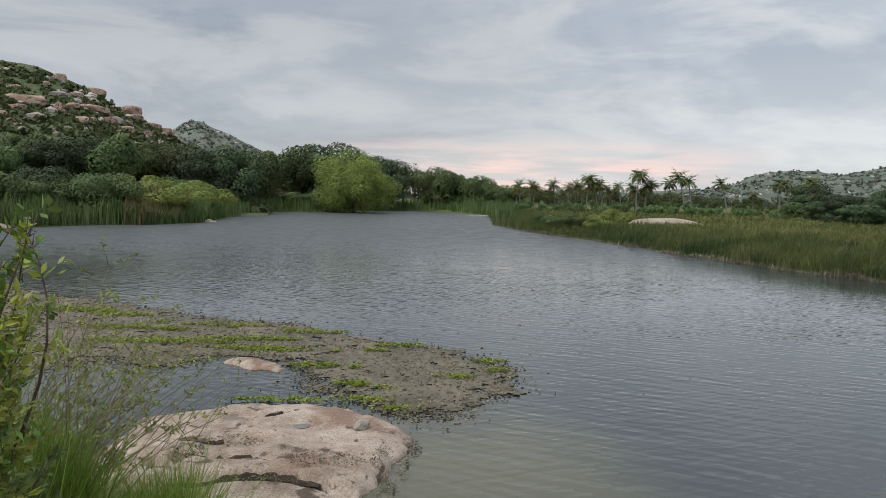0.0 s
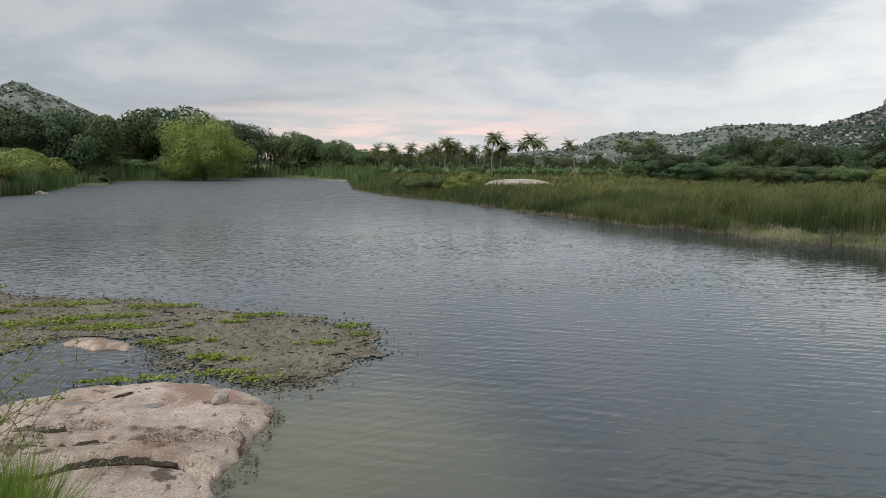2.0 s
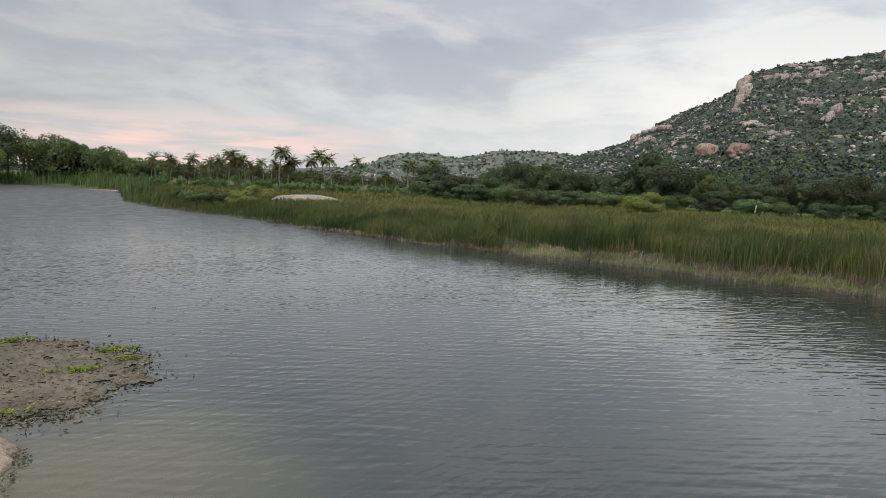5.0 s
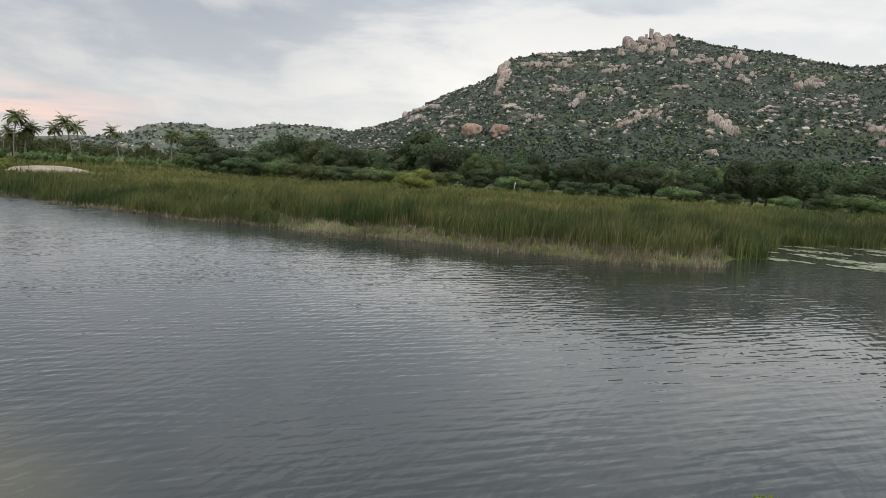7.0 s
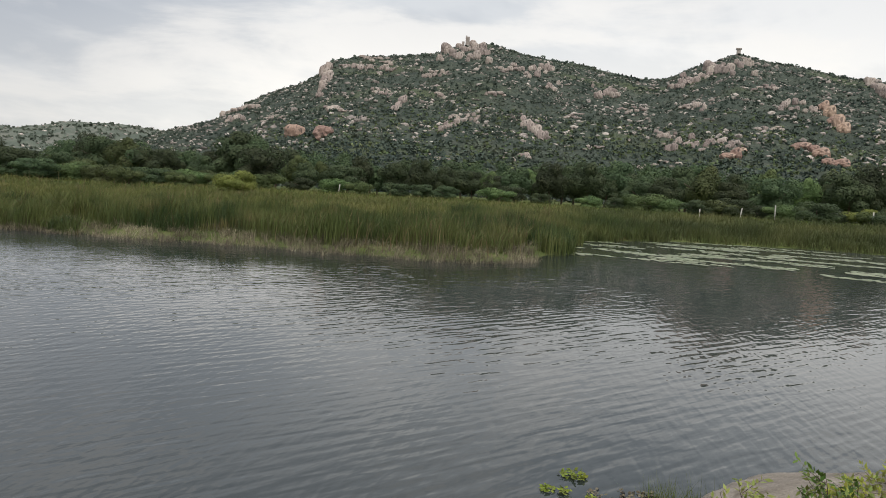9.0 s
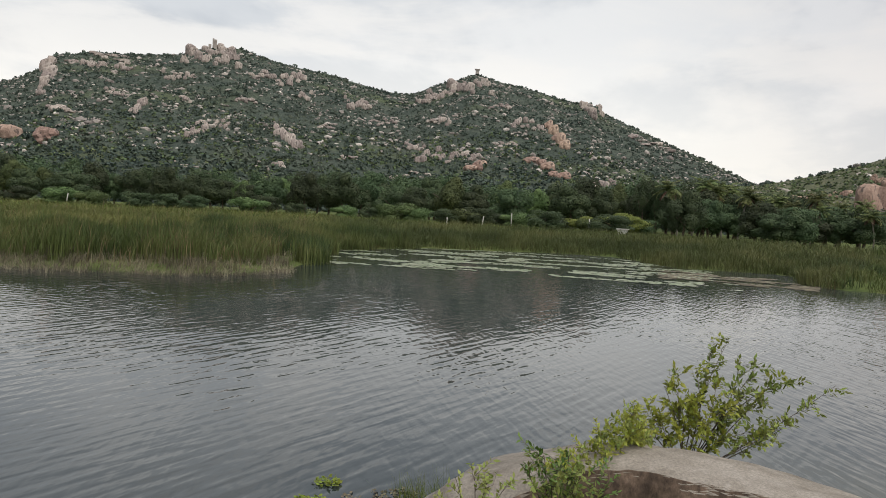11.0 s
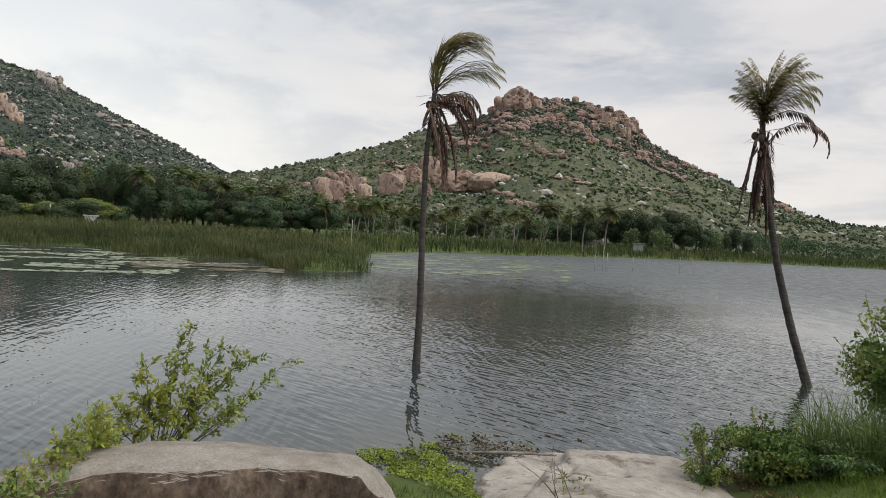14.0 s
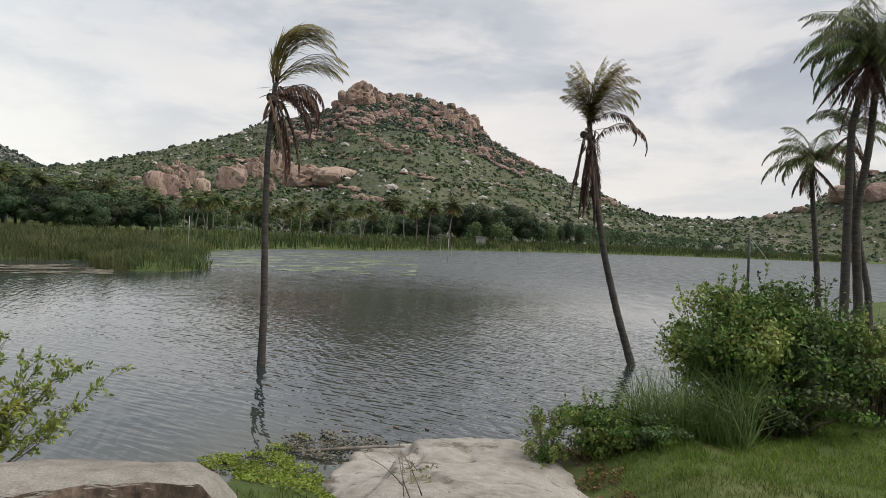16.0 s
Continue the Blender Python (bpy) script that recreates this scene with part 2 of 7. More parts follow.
M = {
    "reed_left": material("opposite_bank_reed", [(0.065, 0.11, 0.036), (0.10, 0.152, 0.05), (0.16, 0.205, 0.08)], 0.12, 5, 0.6, island=0.7, fine=0.1, thin=0.15),
    "grass_dark": material("sedge_blade", [(0.080, 0.108, 0.020), (0.122, 0.155, 0.030), (0.195, 0.212, 0.055)], 0.5, 5, 0.6, island=0.7, thin=0.3),
    "sedge": material("long_sedge_blade", [(0.075, 0.125, 0.035), (0.125, 0.185, 0.055), (0.235, 0.285, 0.115)], 0.8, 4, 0.5, island=0.8, thin=0.25),
    "reed_rust": material("rusty_dried_reed", [(0.15, 0.108, 0.06), (0.22, 0.158, 0.088), (0.30, 0.225, 0.13)], 0.3, 4, 0.8, island=0.6),
    "boulder_top": material("grey_boulder_top", [(0.195, 0.170, 0.140), (0.295, 0.264, 0.226), (0.380, 0.345, 0.305)], 0.7, 12, 0.85, bump=0.014, bump_scale=18, spots=[((0.15, 0.125, 0.098), 1.1, 0.57, 0.65), ((0.40, 0.37, 0.335), 2.3, 0.60, 0.70)], fine=0.4, grain=(48, 0.3)),
    "reed_cove": material("olive_reed", [(0.046, 0.062, 0.019), (0.075, 0.090, 0.028), (0.122, 0.124, 0.045)], 0.12, 5, 0.6, island=0.45, fine=0.1, thin=0.12),
    # dark strips along the slab's cracks, and the shade painted under its ledge
    "crack_soil": material("dark_strip_and_ledge_shade", [(0.022, 0.016, 0.012), (0.04, 0.03, 0.022), (0.075, 0.06, 0.045)], 6.0, 6, 0.95, bump=0.01),
    "leaf_litter": material("reddish_leaf_litter", [(0.12, 0.065, 0.035), (0.20, 0.11, 0.06), (0.30, 0.19, 0.11)], 2.0, 4, 0.85, island=0.8),
    "twig_olive": material("olive_twig", [(0.12, 0.105, 0.055), (0.19, 0.17, 0.09), (0.29, 0.26, 0.15)], 5, 4, 0.9),
    "puddle": material("still_dirty_water", [(0.13, 0.12, 0.105), (0.18, 0.165, 0.145), (0.23, 0.21, 0.185)], 3.0, 3, 0.3, spec=0.3),
    "bushy_hill": material("bushy_hillside", [(0.045, 0.068, 0.030), (0.075, 0.10, 0.046), (0.125, 0.138, 0.072)], 0.12, 8, bump=0.6, bump_scale=0.6),
    # greens shifted towards blue for the haze over the hill
    "scrub_hill": material("scrub_hillside", [(0.040, 0.056, 0.047), (0.060, 0.080, 0.061), (0.098, 0.112, 0.086)], 0.05, 10, bump=1.2, bump_scale=0.5, spots=[((0.085, 0.108, 0.058), 0.012, 0.50, 0.64), ((0.15, 0.13, 0.105), 0.09, 0.65, 0.74)], fine=0.45, grain=(0.9, 0.5)),
    "green_hill": material("grassy_hillside", [(0.072, 0.086, 0.046), (0.108, 0.118, 0.064), (0.170, 0.166, 0.100)], 0.05, 10, bump=0.8, bump_scale=0.5, spots=[((0.25, 0.20, 0.155), 0.06, 0.60, 0.72), ((0.06, 0.082, 0.042), 0.10, 0.55, 0.66)], fine=0.45, grain=(1.1, 0.45)),
    # paler, bluish greens: distance haze put into the base colour
    "far_hill": material("hazed_far_hillside", [(0.085, 0.11, 0.088), (0.125, 0.148, 0.12), (0.185, 0.19, 0.165)], 0.03, 9, bump=1.5, bump_scale=0.1),
    "granite": material("pink_granite", [(0.200, 0.135, 0.105), (0.355, 0.248, 0.196), (0.465, 0.352, 0.290)], 1.6, 9, bump=0.12, bump_scale=3.0, vary=0.4, spots=((0.125, 0.095, 0.082), 2.2, 0.56, 0.66), stretch=(1, 1, 0.75), fine=0.4),
    "pale_granite": material("pale_pink_granite", [(0.215, 0.175, 0.155), (0.355, 0.302, 0.272), (0.465, 0.41, 0.375)], 1.6, 9, bump=0.12, bump_scale=3.0, vary=0.5, spots=((0.15, 0.13, 0.118), 2.2, 0.56, 0.66), stretch=(1, 1, 0.75), fine=0.4),
    "grey_granite": material("grey_granite", [(0.235, 0.205, 0.185), (0.355, 0.318, 0.290), (0.460, 0.422, 0.392)], 0.2, 8, bump=0.25, bump_scale=0.6, vary=0.3, island=0.8),
    "slab": material("weathered_pink_slab", [(0.25, 0.190, 0.148), (0.415, 0.334, 0.275), (0.53, 0.452, 0.388)], 0.5, 12, 0.85, bump=0.02, bump_scale=14, spots=[((0.27, 0.180, 0.135), 0.9, 0.51, 0.64), ((0.115, 0.088, 0.068), 2.4, 0.575, 0.66), ((0.16, 0.135, 0.112), 9.0, 0.60, 0.69)], fine=0.4, grain=(42, 0.45)),
    "slab_pale": material("pale_granite_slab", [(0.245, 0.212, 0.172), (0.375, 0.338, 0.292), (0.475, 0.438, 0.390)], 0.7, 12, 0.85, bump=0.014, bump_scale=18, spots=[((0.17, 0.14, 0.108), 1.1, 0.57, 0.65), ((0.14, 0.115, 0.09), 5.0, 0.61, 0.70)], fine=0.4, grain=(48, 0.3)),
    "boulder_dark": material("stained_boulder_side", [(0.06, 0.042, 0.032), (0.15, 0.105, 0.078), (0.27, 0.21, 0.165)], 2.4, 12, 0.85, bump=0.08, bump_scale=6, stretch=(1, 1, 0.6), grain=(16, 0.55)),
    "soil": material("bank_soil_and_grass", [(0.056, 0.082, 0.020), (0.092, 0.124, 0.032), (0.140, 0.150, 0.056)], 0.6, 8, 0.95, bump=0.05, bump_scale=8),
    "bark_pale": material("pale_palm_bark", [(0.13, 0.115, 0.10), (0.20, 0.18, 0.155), (0.27, 0.245, 0.215)], 3.0, 6, 0.9, stretch=(1, 1, 5)),
    "bark": material("palm_bark", [(0.044, 0.037, 0.032), (0.073, 0.064, 0.056), (0.103, 0.090, 0.081)], 3.0, 6, 0.9, bump=0.02, bump_scale=10, stretch=(1, 1, 5)),
    "wood": material("dark_wood", [(0.06, 0.045, 0.035), (0.11, 0.085, 0.065), (0.17, 0.14, 0.11)], 4.0, 6, 0.9, bump=0.02),
    "tree_dark": material("dark_tree_leaf", [(0.035, 0.056, 0.027), (0.054, 0.079, 0.036), (0.085, 0.110, 0.050)], 0.4, 4, 0.7, vary=0.9, island=0.3, thin=0.12),
    "tree_mid": material("tree_leaf", [(0.062, 0.092, 0.035), (0.094, 0.132, 0.048), (0.142, 0.178, 0.070)], 0.4, 4, 0.7, vary=0.9, island=0.3, thin=0.15),
    "tree_light": material("yellow_green_leaf", [(0.150, 0.190, 0.048), (0.220, 0.265, 0.068), (0.310, 0.345, 0.100)], 0.4, 4, 0.7, vary=0.3, island=0.25, thin=0.25),
    # leaf greens carry the same blue haze tint as the hillside
    "scrub": material("scrub_leaf", [(0.040, 0.060, 0.050), (0.060, 0.084, 0.065), (0.094, 0.113, 0.084)], 0.03, 4, 0.8, island=0.6),
    "scrub_green": material("green_scrub_leaf", [(0.060, 0.090, 0.042), (0.096, 0.130, 0.058), (0.150, 0.175, 0.084)], 0.05, 4, 0.8, island=0.7),
    # scrub of the distant hills, its haze mixed into the leaf colour
    "far_scrub": material("hazed_far_scrub_leaf", [(0.072, 0.093, 0.072), (0.093, 0.115, 0.089), (0.119, 0.136, 0.106)], 0.02, 4, 0.9, island=0.3),
    "palm_green": material("palm_frond", [(0.085, 0.115, 0.042), (0.142, 0.172, 0.062), (0.235, 0.240, 0.10)], 0.6, 4, 0.55, vary=0.7, island=0.5, thin=0.25),
    "palm_faded": material("wind_torn_palm_frond", [(0.213, 0.188, 0.075), (0.325, 0.281, 0.125), (0.463, 0.388, 0.200)], 0.6, 4, 0.6, island=0.5, thin=0.5),
    "palm_dry": material("dead_palm_frond", [(0.07, 0.04, 0.03), (0.125, 0.075, 0.058), (0.20, 0.125, 0.09)], 0.8, 4, 0.8, island=0.6),
    "reed": material("green_reed", [(0.052, 0.076, 0.020), (0.086, 0.110, 0.031), (0.138, 0.150, 0.050)], 0.12, 5, 0.6, island=0.55, fine=0.1, thin=0.15, spots=[((0.036, 0.062, 0.018), 0.22, 0.50, 0.62), ((0.150, 0.135, 0.055), 0.40, 0.56, 0.68)]),
    "reed_top": material("reed_top", [(0.088, 0.104, 0.030), (0.124, 0.138, 0.040), (0.175, 0.176, 0.060)], 0.05, 5, 0.7, island=0.4, fine=0.1, thin=0.15, spots=[((0.060, 0.088, 0.026), 0.16, 0.53, 0.64), ((0.175, 0.155, 0.070), 0.30, 0.57, 0.68)]),
    "reed_dry": material("dry_reed", [(0.105, 0.092, 0.060), (0.172, 0.150, 0.102), (0.29, 0.255, 0.180)], 0.3, 4, 0.8, island=1.0),
    "reed_brown": material("brown_reed", [(0.105, 0.088, 0.045), (0.150, 0.120, 0.060), (0.205, 0.162, 0.085)], 0.3, 4, 0.8, island=0.5),
    "leaf": material("shrub_leaf", [(0.075, 0.135, 0.030), (0.130, 0.210, 0.045), (0.225, 0.310, 0.080)], 1.5, 4, 0.45, island=0.7, thin=0.25),
    "leaf_yellow": material("young_leaf", [(0.25, 0.28, 0.045), (0.37, 0.40, 0.075), (0.52, 0.53, 0.14)], 1.5, 4, 0.5, island=0.5, thin=0.45),
    "leaf_olive": material("olive_leaf", [(0.170, 0.218, 0.055), (0.275, 0.322, 0.090), (0.430, 0.465, 0.150)], 1.5, 4, 0.5, island=0.7, thin=0.35),
    "twig": material("grey_twig", [(0.14, 0.12, 0.10), (0.24, 0.21, 0.18), (0.34, 0.30, 0.26)], 5, 4, 0.9),
    "grass": material("bank_grass", [(0.095, 0.160, 0.018), (0.158, 0.235, 0.032), (0.255, 0.315, 0.066)], 0.8, 4, 0.6, island=0.6, thin=0.35),
    "weed": material("rotting_water_weed", [(0.105, 0.094, 0.07), (0.15, 0.134, 0.1), (0.21, 0.187, 0.14)], 0.7, 8, 0.9, bump=0.03, bump_scale=12, fine=0.4),
    "weed_bits": material("brown_weed_bits", [(0.085, 0.075, 0.052), (0.14, 0.122, 0.085), (0.24, 0.21, 0.145)], 2.0, 4, 0.85, island=0.9),
    "algae": material("floating_green_weed", [(0.125, 0.165, 0.02), (0.195, 0.245, 0.032), (0.285, 0.325, 0.06)], 2.0, 4, 0.6, island=0.7, thin=0.2),
    "lily": material("pale_lily_pad", [(0.16, 0.20, 0.11), (0.24, 0.28, 0.16), (0.36, 0.38, 0.26)], 1.0, 4, 0.35, island=0.5),
    "sand": material("pale_sand", [(0.26, 0.22, 0.17), (0.36, 0.31, 0.25), (0.46, 0.41, 0.34)], 0.6, 6, 0.95, bump=0.02),
    "white": material("whitewash", [(0.55, 0.54, 0.51), (0.68, 0.67, 0.64), (0.76, 0.75, 0.73)], 1.5, 5, 0.8),
    "post": material("grey_post", [(0.30, 0.29, 0.27), (0.42, 0.41, 0.38), (0.52, 0.50, 0.47)], 3, 5, 0.85),
    "iron": material("dark_iron", [(0.05, 0.05, 0.05), (0.08, 0.08, 0.08), (0.12, 0.11, 0.10)], 5, 4, 0.6),
    "field": material("green_field", [(0.10, 0.15, 0.03), (0.14, 0.20, 0.04), (0.19, 0.24, 0.06)], 0.15, 6, 0.9, bump=0.1),
}


def water_material():
    m = bpy.data.materials.new("lake_water")
    m.use_nodes = True
    n = Nodes(m.node_tree)
    p = n.tree.nodes["Principled BSDF"]
    co = n.add("ShaderNodeTexCoord").outputs["Object"]
    # turbid shallows beside the two rock slabs
    def near(c, r0, r1):
        d = n.add("ShaderNodeVectorMath", {0: co, 1: c}, operation="DISTANCE").outputs["Value"]
        d = n.math("ADD", d, n.math("MULTIPLY", n.math("SUBTRACT", n.noise(co, 0.35, 4.0), 0.5), 4.0))
        return n.ramp(n.math("DIVIDE", n.math("SUBTRACT", d, r0), r1 - r0), [(0.0, g3(1.0)), (1.0, g3(0.0))])
    shallow = n.math("MAXIMUM", near((-0.2, 8.8, 0), 0.8, 4.6), n.math("MULTIPLY", near((8.6, -5.0, 0), 1.0, 4.5), 0.45))
    p.inputs["IOR"].default_value = 1.7
    calm = n.ramp(n.noise(co, 0.045, 3.0, 0.5, 0.8), [(0.38, g3(0.45)), (0.58, g3(1.0))])
    # sheltered before the reed bed, windier out on the open lake
    calm = n.math("MULTIPLY", calm, n.math("SUBTRACT", 1.0, n.math("MULTIPLY", near((39, 4, 0), 14, 31), 0.6)))
    calm = n.math("MULTIPLY", calm, n.math("SUBTRACT", 1.0, n.math("MULTIPLY", near((6, 30, 0), 10, 36), 0.45)))
    calm = n.math("MULTIPLY", calm, n.math("SUBTRACT", 1.0, n.math("MULTIPLY", near((19, -33, 0), 5, 22), 0.4)))
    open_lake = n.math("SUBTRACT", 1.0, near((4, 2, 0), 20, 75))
    # base colour lightened far out in place of the missing sky reflection
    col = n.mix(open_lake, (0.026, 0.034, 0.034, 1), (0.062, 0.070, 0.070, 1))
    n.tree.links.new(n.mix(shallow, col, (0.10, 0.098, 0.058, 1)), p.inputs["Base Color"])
    windy = n.math("MULTIPLY", open_lake, n.math("SUBTRACT", 1.0, n.math("MULTIPLY", near((44, 3, 0), 14, 30), 0.8)))
    paws = n.add("ShaderNodeMapping", {0: co, "Rotation": (0, 0, radians(-20)), "Scale": (1.6, 1, 1)}, vector_type="TEXTURE").outputs[0]
    paws = n.ramp(n.noise(paws, 0.9, 6.0, 0.75), [(0.36, g3(0.5)), (0.62, g3(1.0))])
    n.tree.links.new(n.math("ADD", 0.035, n.math("MULTIPLY", n.math("MULTIPLY", windy, paws), 0.58)), p.inputs["Roughness"])
    gust = n.math("MULTIPLY", calm, n.math("ADD", 0.10, n.math("MULTIPLY", windy, 0.7)))

    def waves(rot, long, scale, detail):
        v = n.add("ShaderNodeMapping", {0: co, "Rotation": (0, 0, radians(rot)), "Scale": (long, 1, 1)}, vector_type="TEXTURE").outputs[0]
        return n.noise(v, scale, detail, 0.5, 0.25)

    h = n.math("ADD", n.math("MULTIPLY", waves(-25, 4.5, 4.8, 0.6), 0.8), n.math("MULTIPLY", waves(20, 4.0, 6.6, 0.6), 0.5))
    h = n.math("ADD", h, n.math("MULTIPLY", waves(-8, 2.4, 10.0, 1.0), 0.14))
    h = n.math("MULTIPLY", h, n.math("SUBTRACT", 1.0, n.math("MULTIPLY", open_lake, 0.85)))
    h = n.math("ADD", h, n.math("MULTIPLY", waves(35, 2.0, 0.6, 1.0), 0.22))
    # longer swells that stay visible far out
    v = n.add("ShaderNodeMapping", {0: co, "Rotation": (0, 0, radians(-20)), "Scale": (1.7, 1, 1)}, vector_type="TEXTURE").outputs[0]
    tilt = n.add("ShaderNodeTexNoise", {"Vector": v, "Scale": 1.2, "Detail": 5.0, "Roughness": 0.7}).outputs["Color"]
    tilt = n.add("ShaderNodeVectorMath", {0: tilt, 1: (0.5, 0.5, 0.5)}, operation="SUBTRACT").outputs[0]
    tilt = n.add("ShaderNodeVectorMath", {0: tilt, 1: (0.22, 0.25, 0.0)}, operation="MULTIPLY").outputs[0]
    tilt = n.add("ShaderNodeVectorMath", {0: tilt, "Scale": gust}, operation="SCALE").outputs[0]
    tilt = n.add("ShaderNodeVectorMath", {0: n.add("ShaderNodeVectorMath", {0: tilt, 1: (0.0, 0.0, 1.0)}, operation="ADD").outputs[0]}, operation="NORMALIZE").outputs[0]
    b = n.add("ShaderNodeBump", {"Normal": tilt, "Height": n.math("MULTIPLY", h, calm), "Strength": 1.0, "Distance": 0.042})
    n.tree.links.new(b.outputs[0], p.inputs["Normal"])
    return m


M["water"] = water_material()


# ---- mesh helpers ----
def mesh_of(name, verts, faces, mats, smooth=False, index=None):
    me = bpy.data.meshes.new(name)
    me.from_pydata(np.asarray(verts, float).tolist(), [], faces if isinstance(faces, list) else faces.tolist())
    for m in mats if isinstance(mats, (list, tuple)) else [mats]:
        me.materials.append(m)
    if index is not None:
        me.polygons.foreach_set("material_index", np.asarray(index, np.int32))
    if smooth:
        me.polygons.foreach_set("use_smooth", np.ones(len(me.polygons), bool))
    me.update()
    return me


def part(name, mesh, parent, label="", m=None):
    ob = new(name, mesh)
    ob.parent = parent
    if m is not None:
        ob.matrix_basis = m
    return tagged(ob, label)


def thing(name, label, category, m=None, group="", kind="", mesh=None):
    ob = new(name, mesh)
    if m is not None:
        ob.matrix_basis = m
    return tagged(ob, label, category, group, kind)


def at(az, d, z=0.0):
    """A place by its bearing from the camera's stand (degrees from +y towards +x), distance and height."""
    w = min(1.0, max(0.0, (az - 45) / 40))
    return np.array([d * math.sin(radians(az)) + 0.07 * w, d * math.cos(radians(az)) - 0.34 * w, z])


def unit(v):
    return v / np.maximum(np.linalg.norm(v, axis=-1, keepdims=True), 1e-9)


class Soup:
    """Gathers loose faces into one mesh."""

    def __init__(self):
        self.v, self.f, self.i, self.n = [], [], [], 0

    def add(self, verts, faces, index=0):
        self.v.append(np.asarray(verts, float).reshape(-1, 3))
        self.f += [tuple(int(k) + self.n for k in f) for f in faces]
        self.i += [index] * len(faces)
        self.n += len(self.v[-1])

    def leaves(self, c, way, side, length, width, index=0):
        """Pointed leaves from the points c along way, as wide as side says."""
        c, way, side = (np.asarray(a, float).reshape(-1, 3) for a in (c, way, side))
        length, width = (np.broadcast_to(np.asarray(a, float).reshape(-1, 1), (len(c), 1)) for a in (length, width))
        way = unit(way)
        side = unit(np.cross(np.cross(way, side), way)) * width / 2
        v = np.stack([c, c + way * length * 0.45 + side, c + way * length, c + way * length * 0.45 - side], 1)
        f = (np.arange(len(c))[:, None] * 4 + np.arange(4)).tolist()
        self.add(v, f, index)

    def sprays(self, c, out, length, width, jitter=0.45, index=0):
        """Leaves that lie like shingles round a crown, their faces turned outwards."""
        out = unit(out + RNG.normal(size=out.shape) * jitter)
        way = np.cross(out, RNG.normal(size=out.shape))
        way[:, 2] -= 0.15
        self.leaves(c - unit(way) * np.reshape(length, (-1, 1)) * 0.5, way, np.cross(out, way), length, width, index)

    def blades(self, c, lean, height, width, index=0):
        """Grass or reed blades: three faces that bend over."""
        c, lean = np.asarray(c, float), np.asarray(lean, float)
        h, w = np.asarray(height, float).reshape(-1, 1), np.asarray(width, float).reshape(-1, 1)
        a = RNG.uniform(0, 2 * math.pi, len(c))
        side = np.stack([np.cos(a), np.sin(a), 0 * a], 1) * w / 2
        up = np.array([0, 0, 1.0])
        mid, top = c + up * h * 0.6 + lean * 0.3, c + up * h * (1 - 0.12 * np.linalg.norm(lean, axis=1, keepdims=True) / np.maximum(h, 0.01)) + lean
        v = np.stack([c - side, c + side, mid + side * 0.8, mid - side * 0.8, top], 1)
        k = np.arange(len(c))[:, None] * 5
        self.add(v, (k + [0, 1, 2, 3]).tolist() + (k + [3, 2, 4]).tolist(), index)

    def tube(self, path, radii, sides=6, index=0):
        path = np.asarray(path, float)
        radii = np.broadcast_to(radii, len(path))
        t = unit(np.gradient(path, axis=0))
        ref = np.where(np.abs(t[:, 2:3]) > 0.9, [[1.0, 0, 0]], [[0, 0, 1.0]])
        a = unit(np.cross(t, ref))
        b = np.cross(t, a)
        ang = np.linspace(0, 2 * math.pi, sides, endpoint=False)
        v = path[:, None] + radii[:, None, None] * (a[:, None] * np.cos(ang)[None, :, None] + b[:, None] * np.sin(ang)[None, :, None])
        f = [(i * sides + j, i * sides + (j + 1) % sides, (i + 1) * sides + (j + 1) % sides, (i + 1) * sides + j) for i in range(len(path) - 1) for j in range(sides)]
        f += [tuple(range(sides))[::-1], tuple((len(path) - 1) * sides + j for j in range(sides))]
        self.add(v.reshape(-1, 3), f, index)

    def mesh(self, name, mats, smooth=False):
        return mesh_of(name, np.concatenate(self.v), self.f, mats, smooth, self.i)


RNG = np.random.default_rng(7)


def noise2(x, y, scale, seed=0.0, octaves=4):
    """Smooth noise of about -1 to 1 over arrays, summed from turned sine waves."""
    out, amp, tot = np.zeros(np.shape(x)), 1.0, 0.0
    r = np.random.default_rng(int(seed * 1000) + 5)
    for o in range(octaves):
        for _ in range(4):
            a, ph, k = r.uniform(0, 2 * math.pi), r.uniform(0, 2 * math.pi), 2 ** o / scale * r.uniform(0.7, 1.4)
            out = out + amp * np.sin((x * math.cos(a) + y * math.sin(a)) * k * 2 * math.pi + ph + 1.3 * np.sin((x * math.sin(a) - y * math.cos(a)) * k * 4 + ph * 2))
        tot += amp * 2.2
        amp *= 0.55
    return out / tot


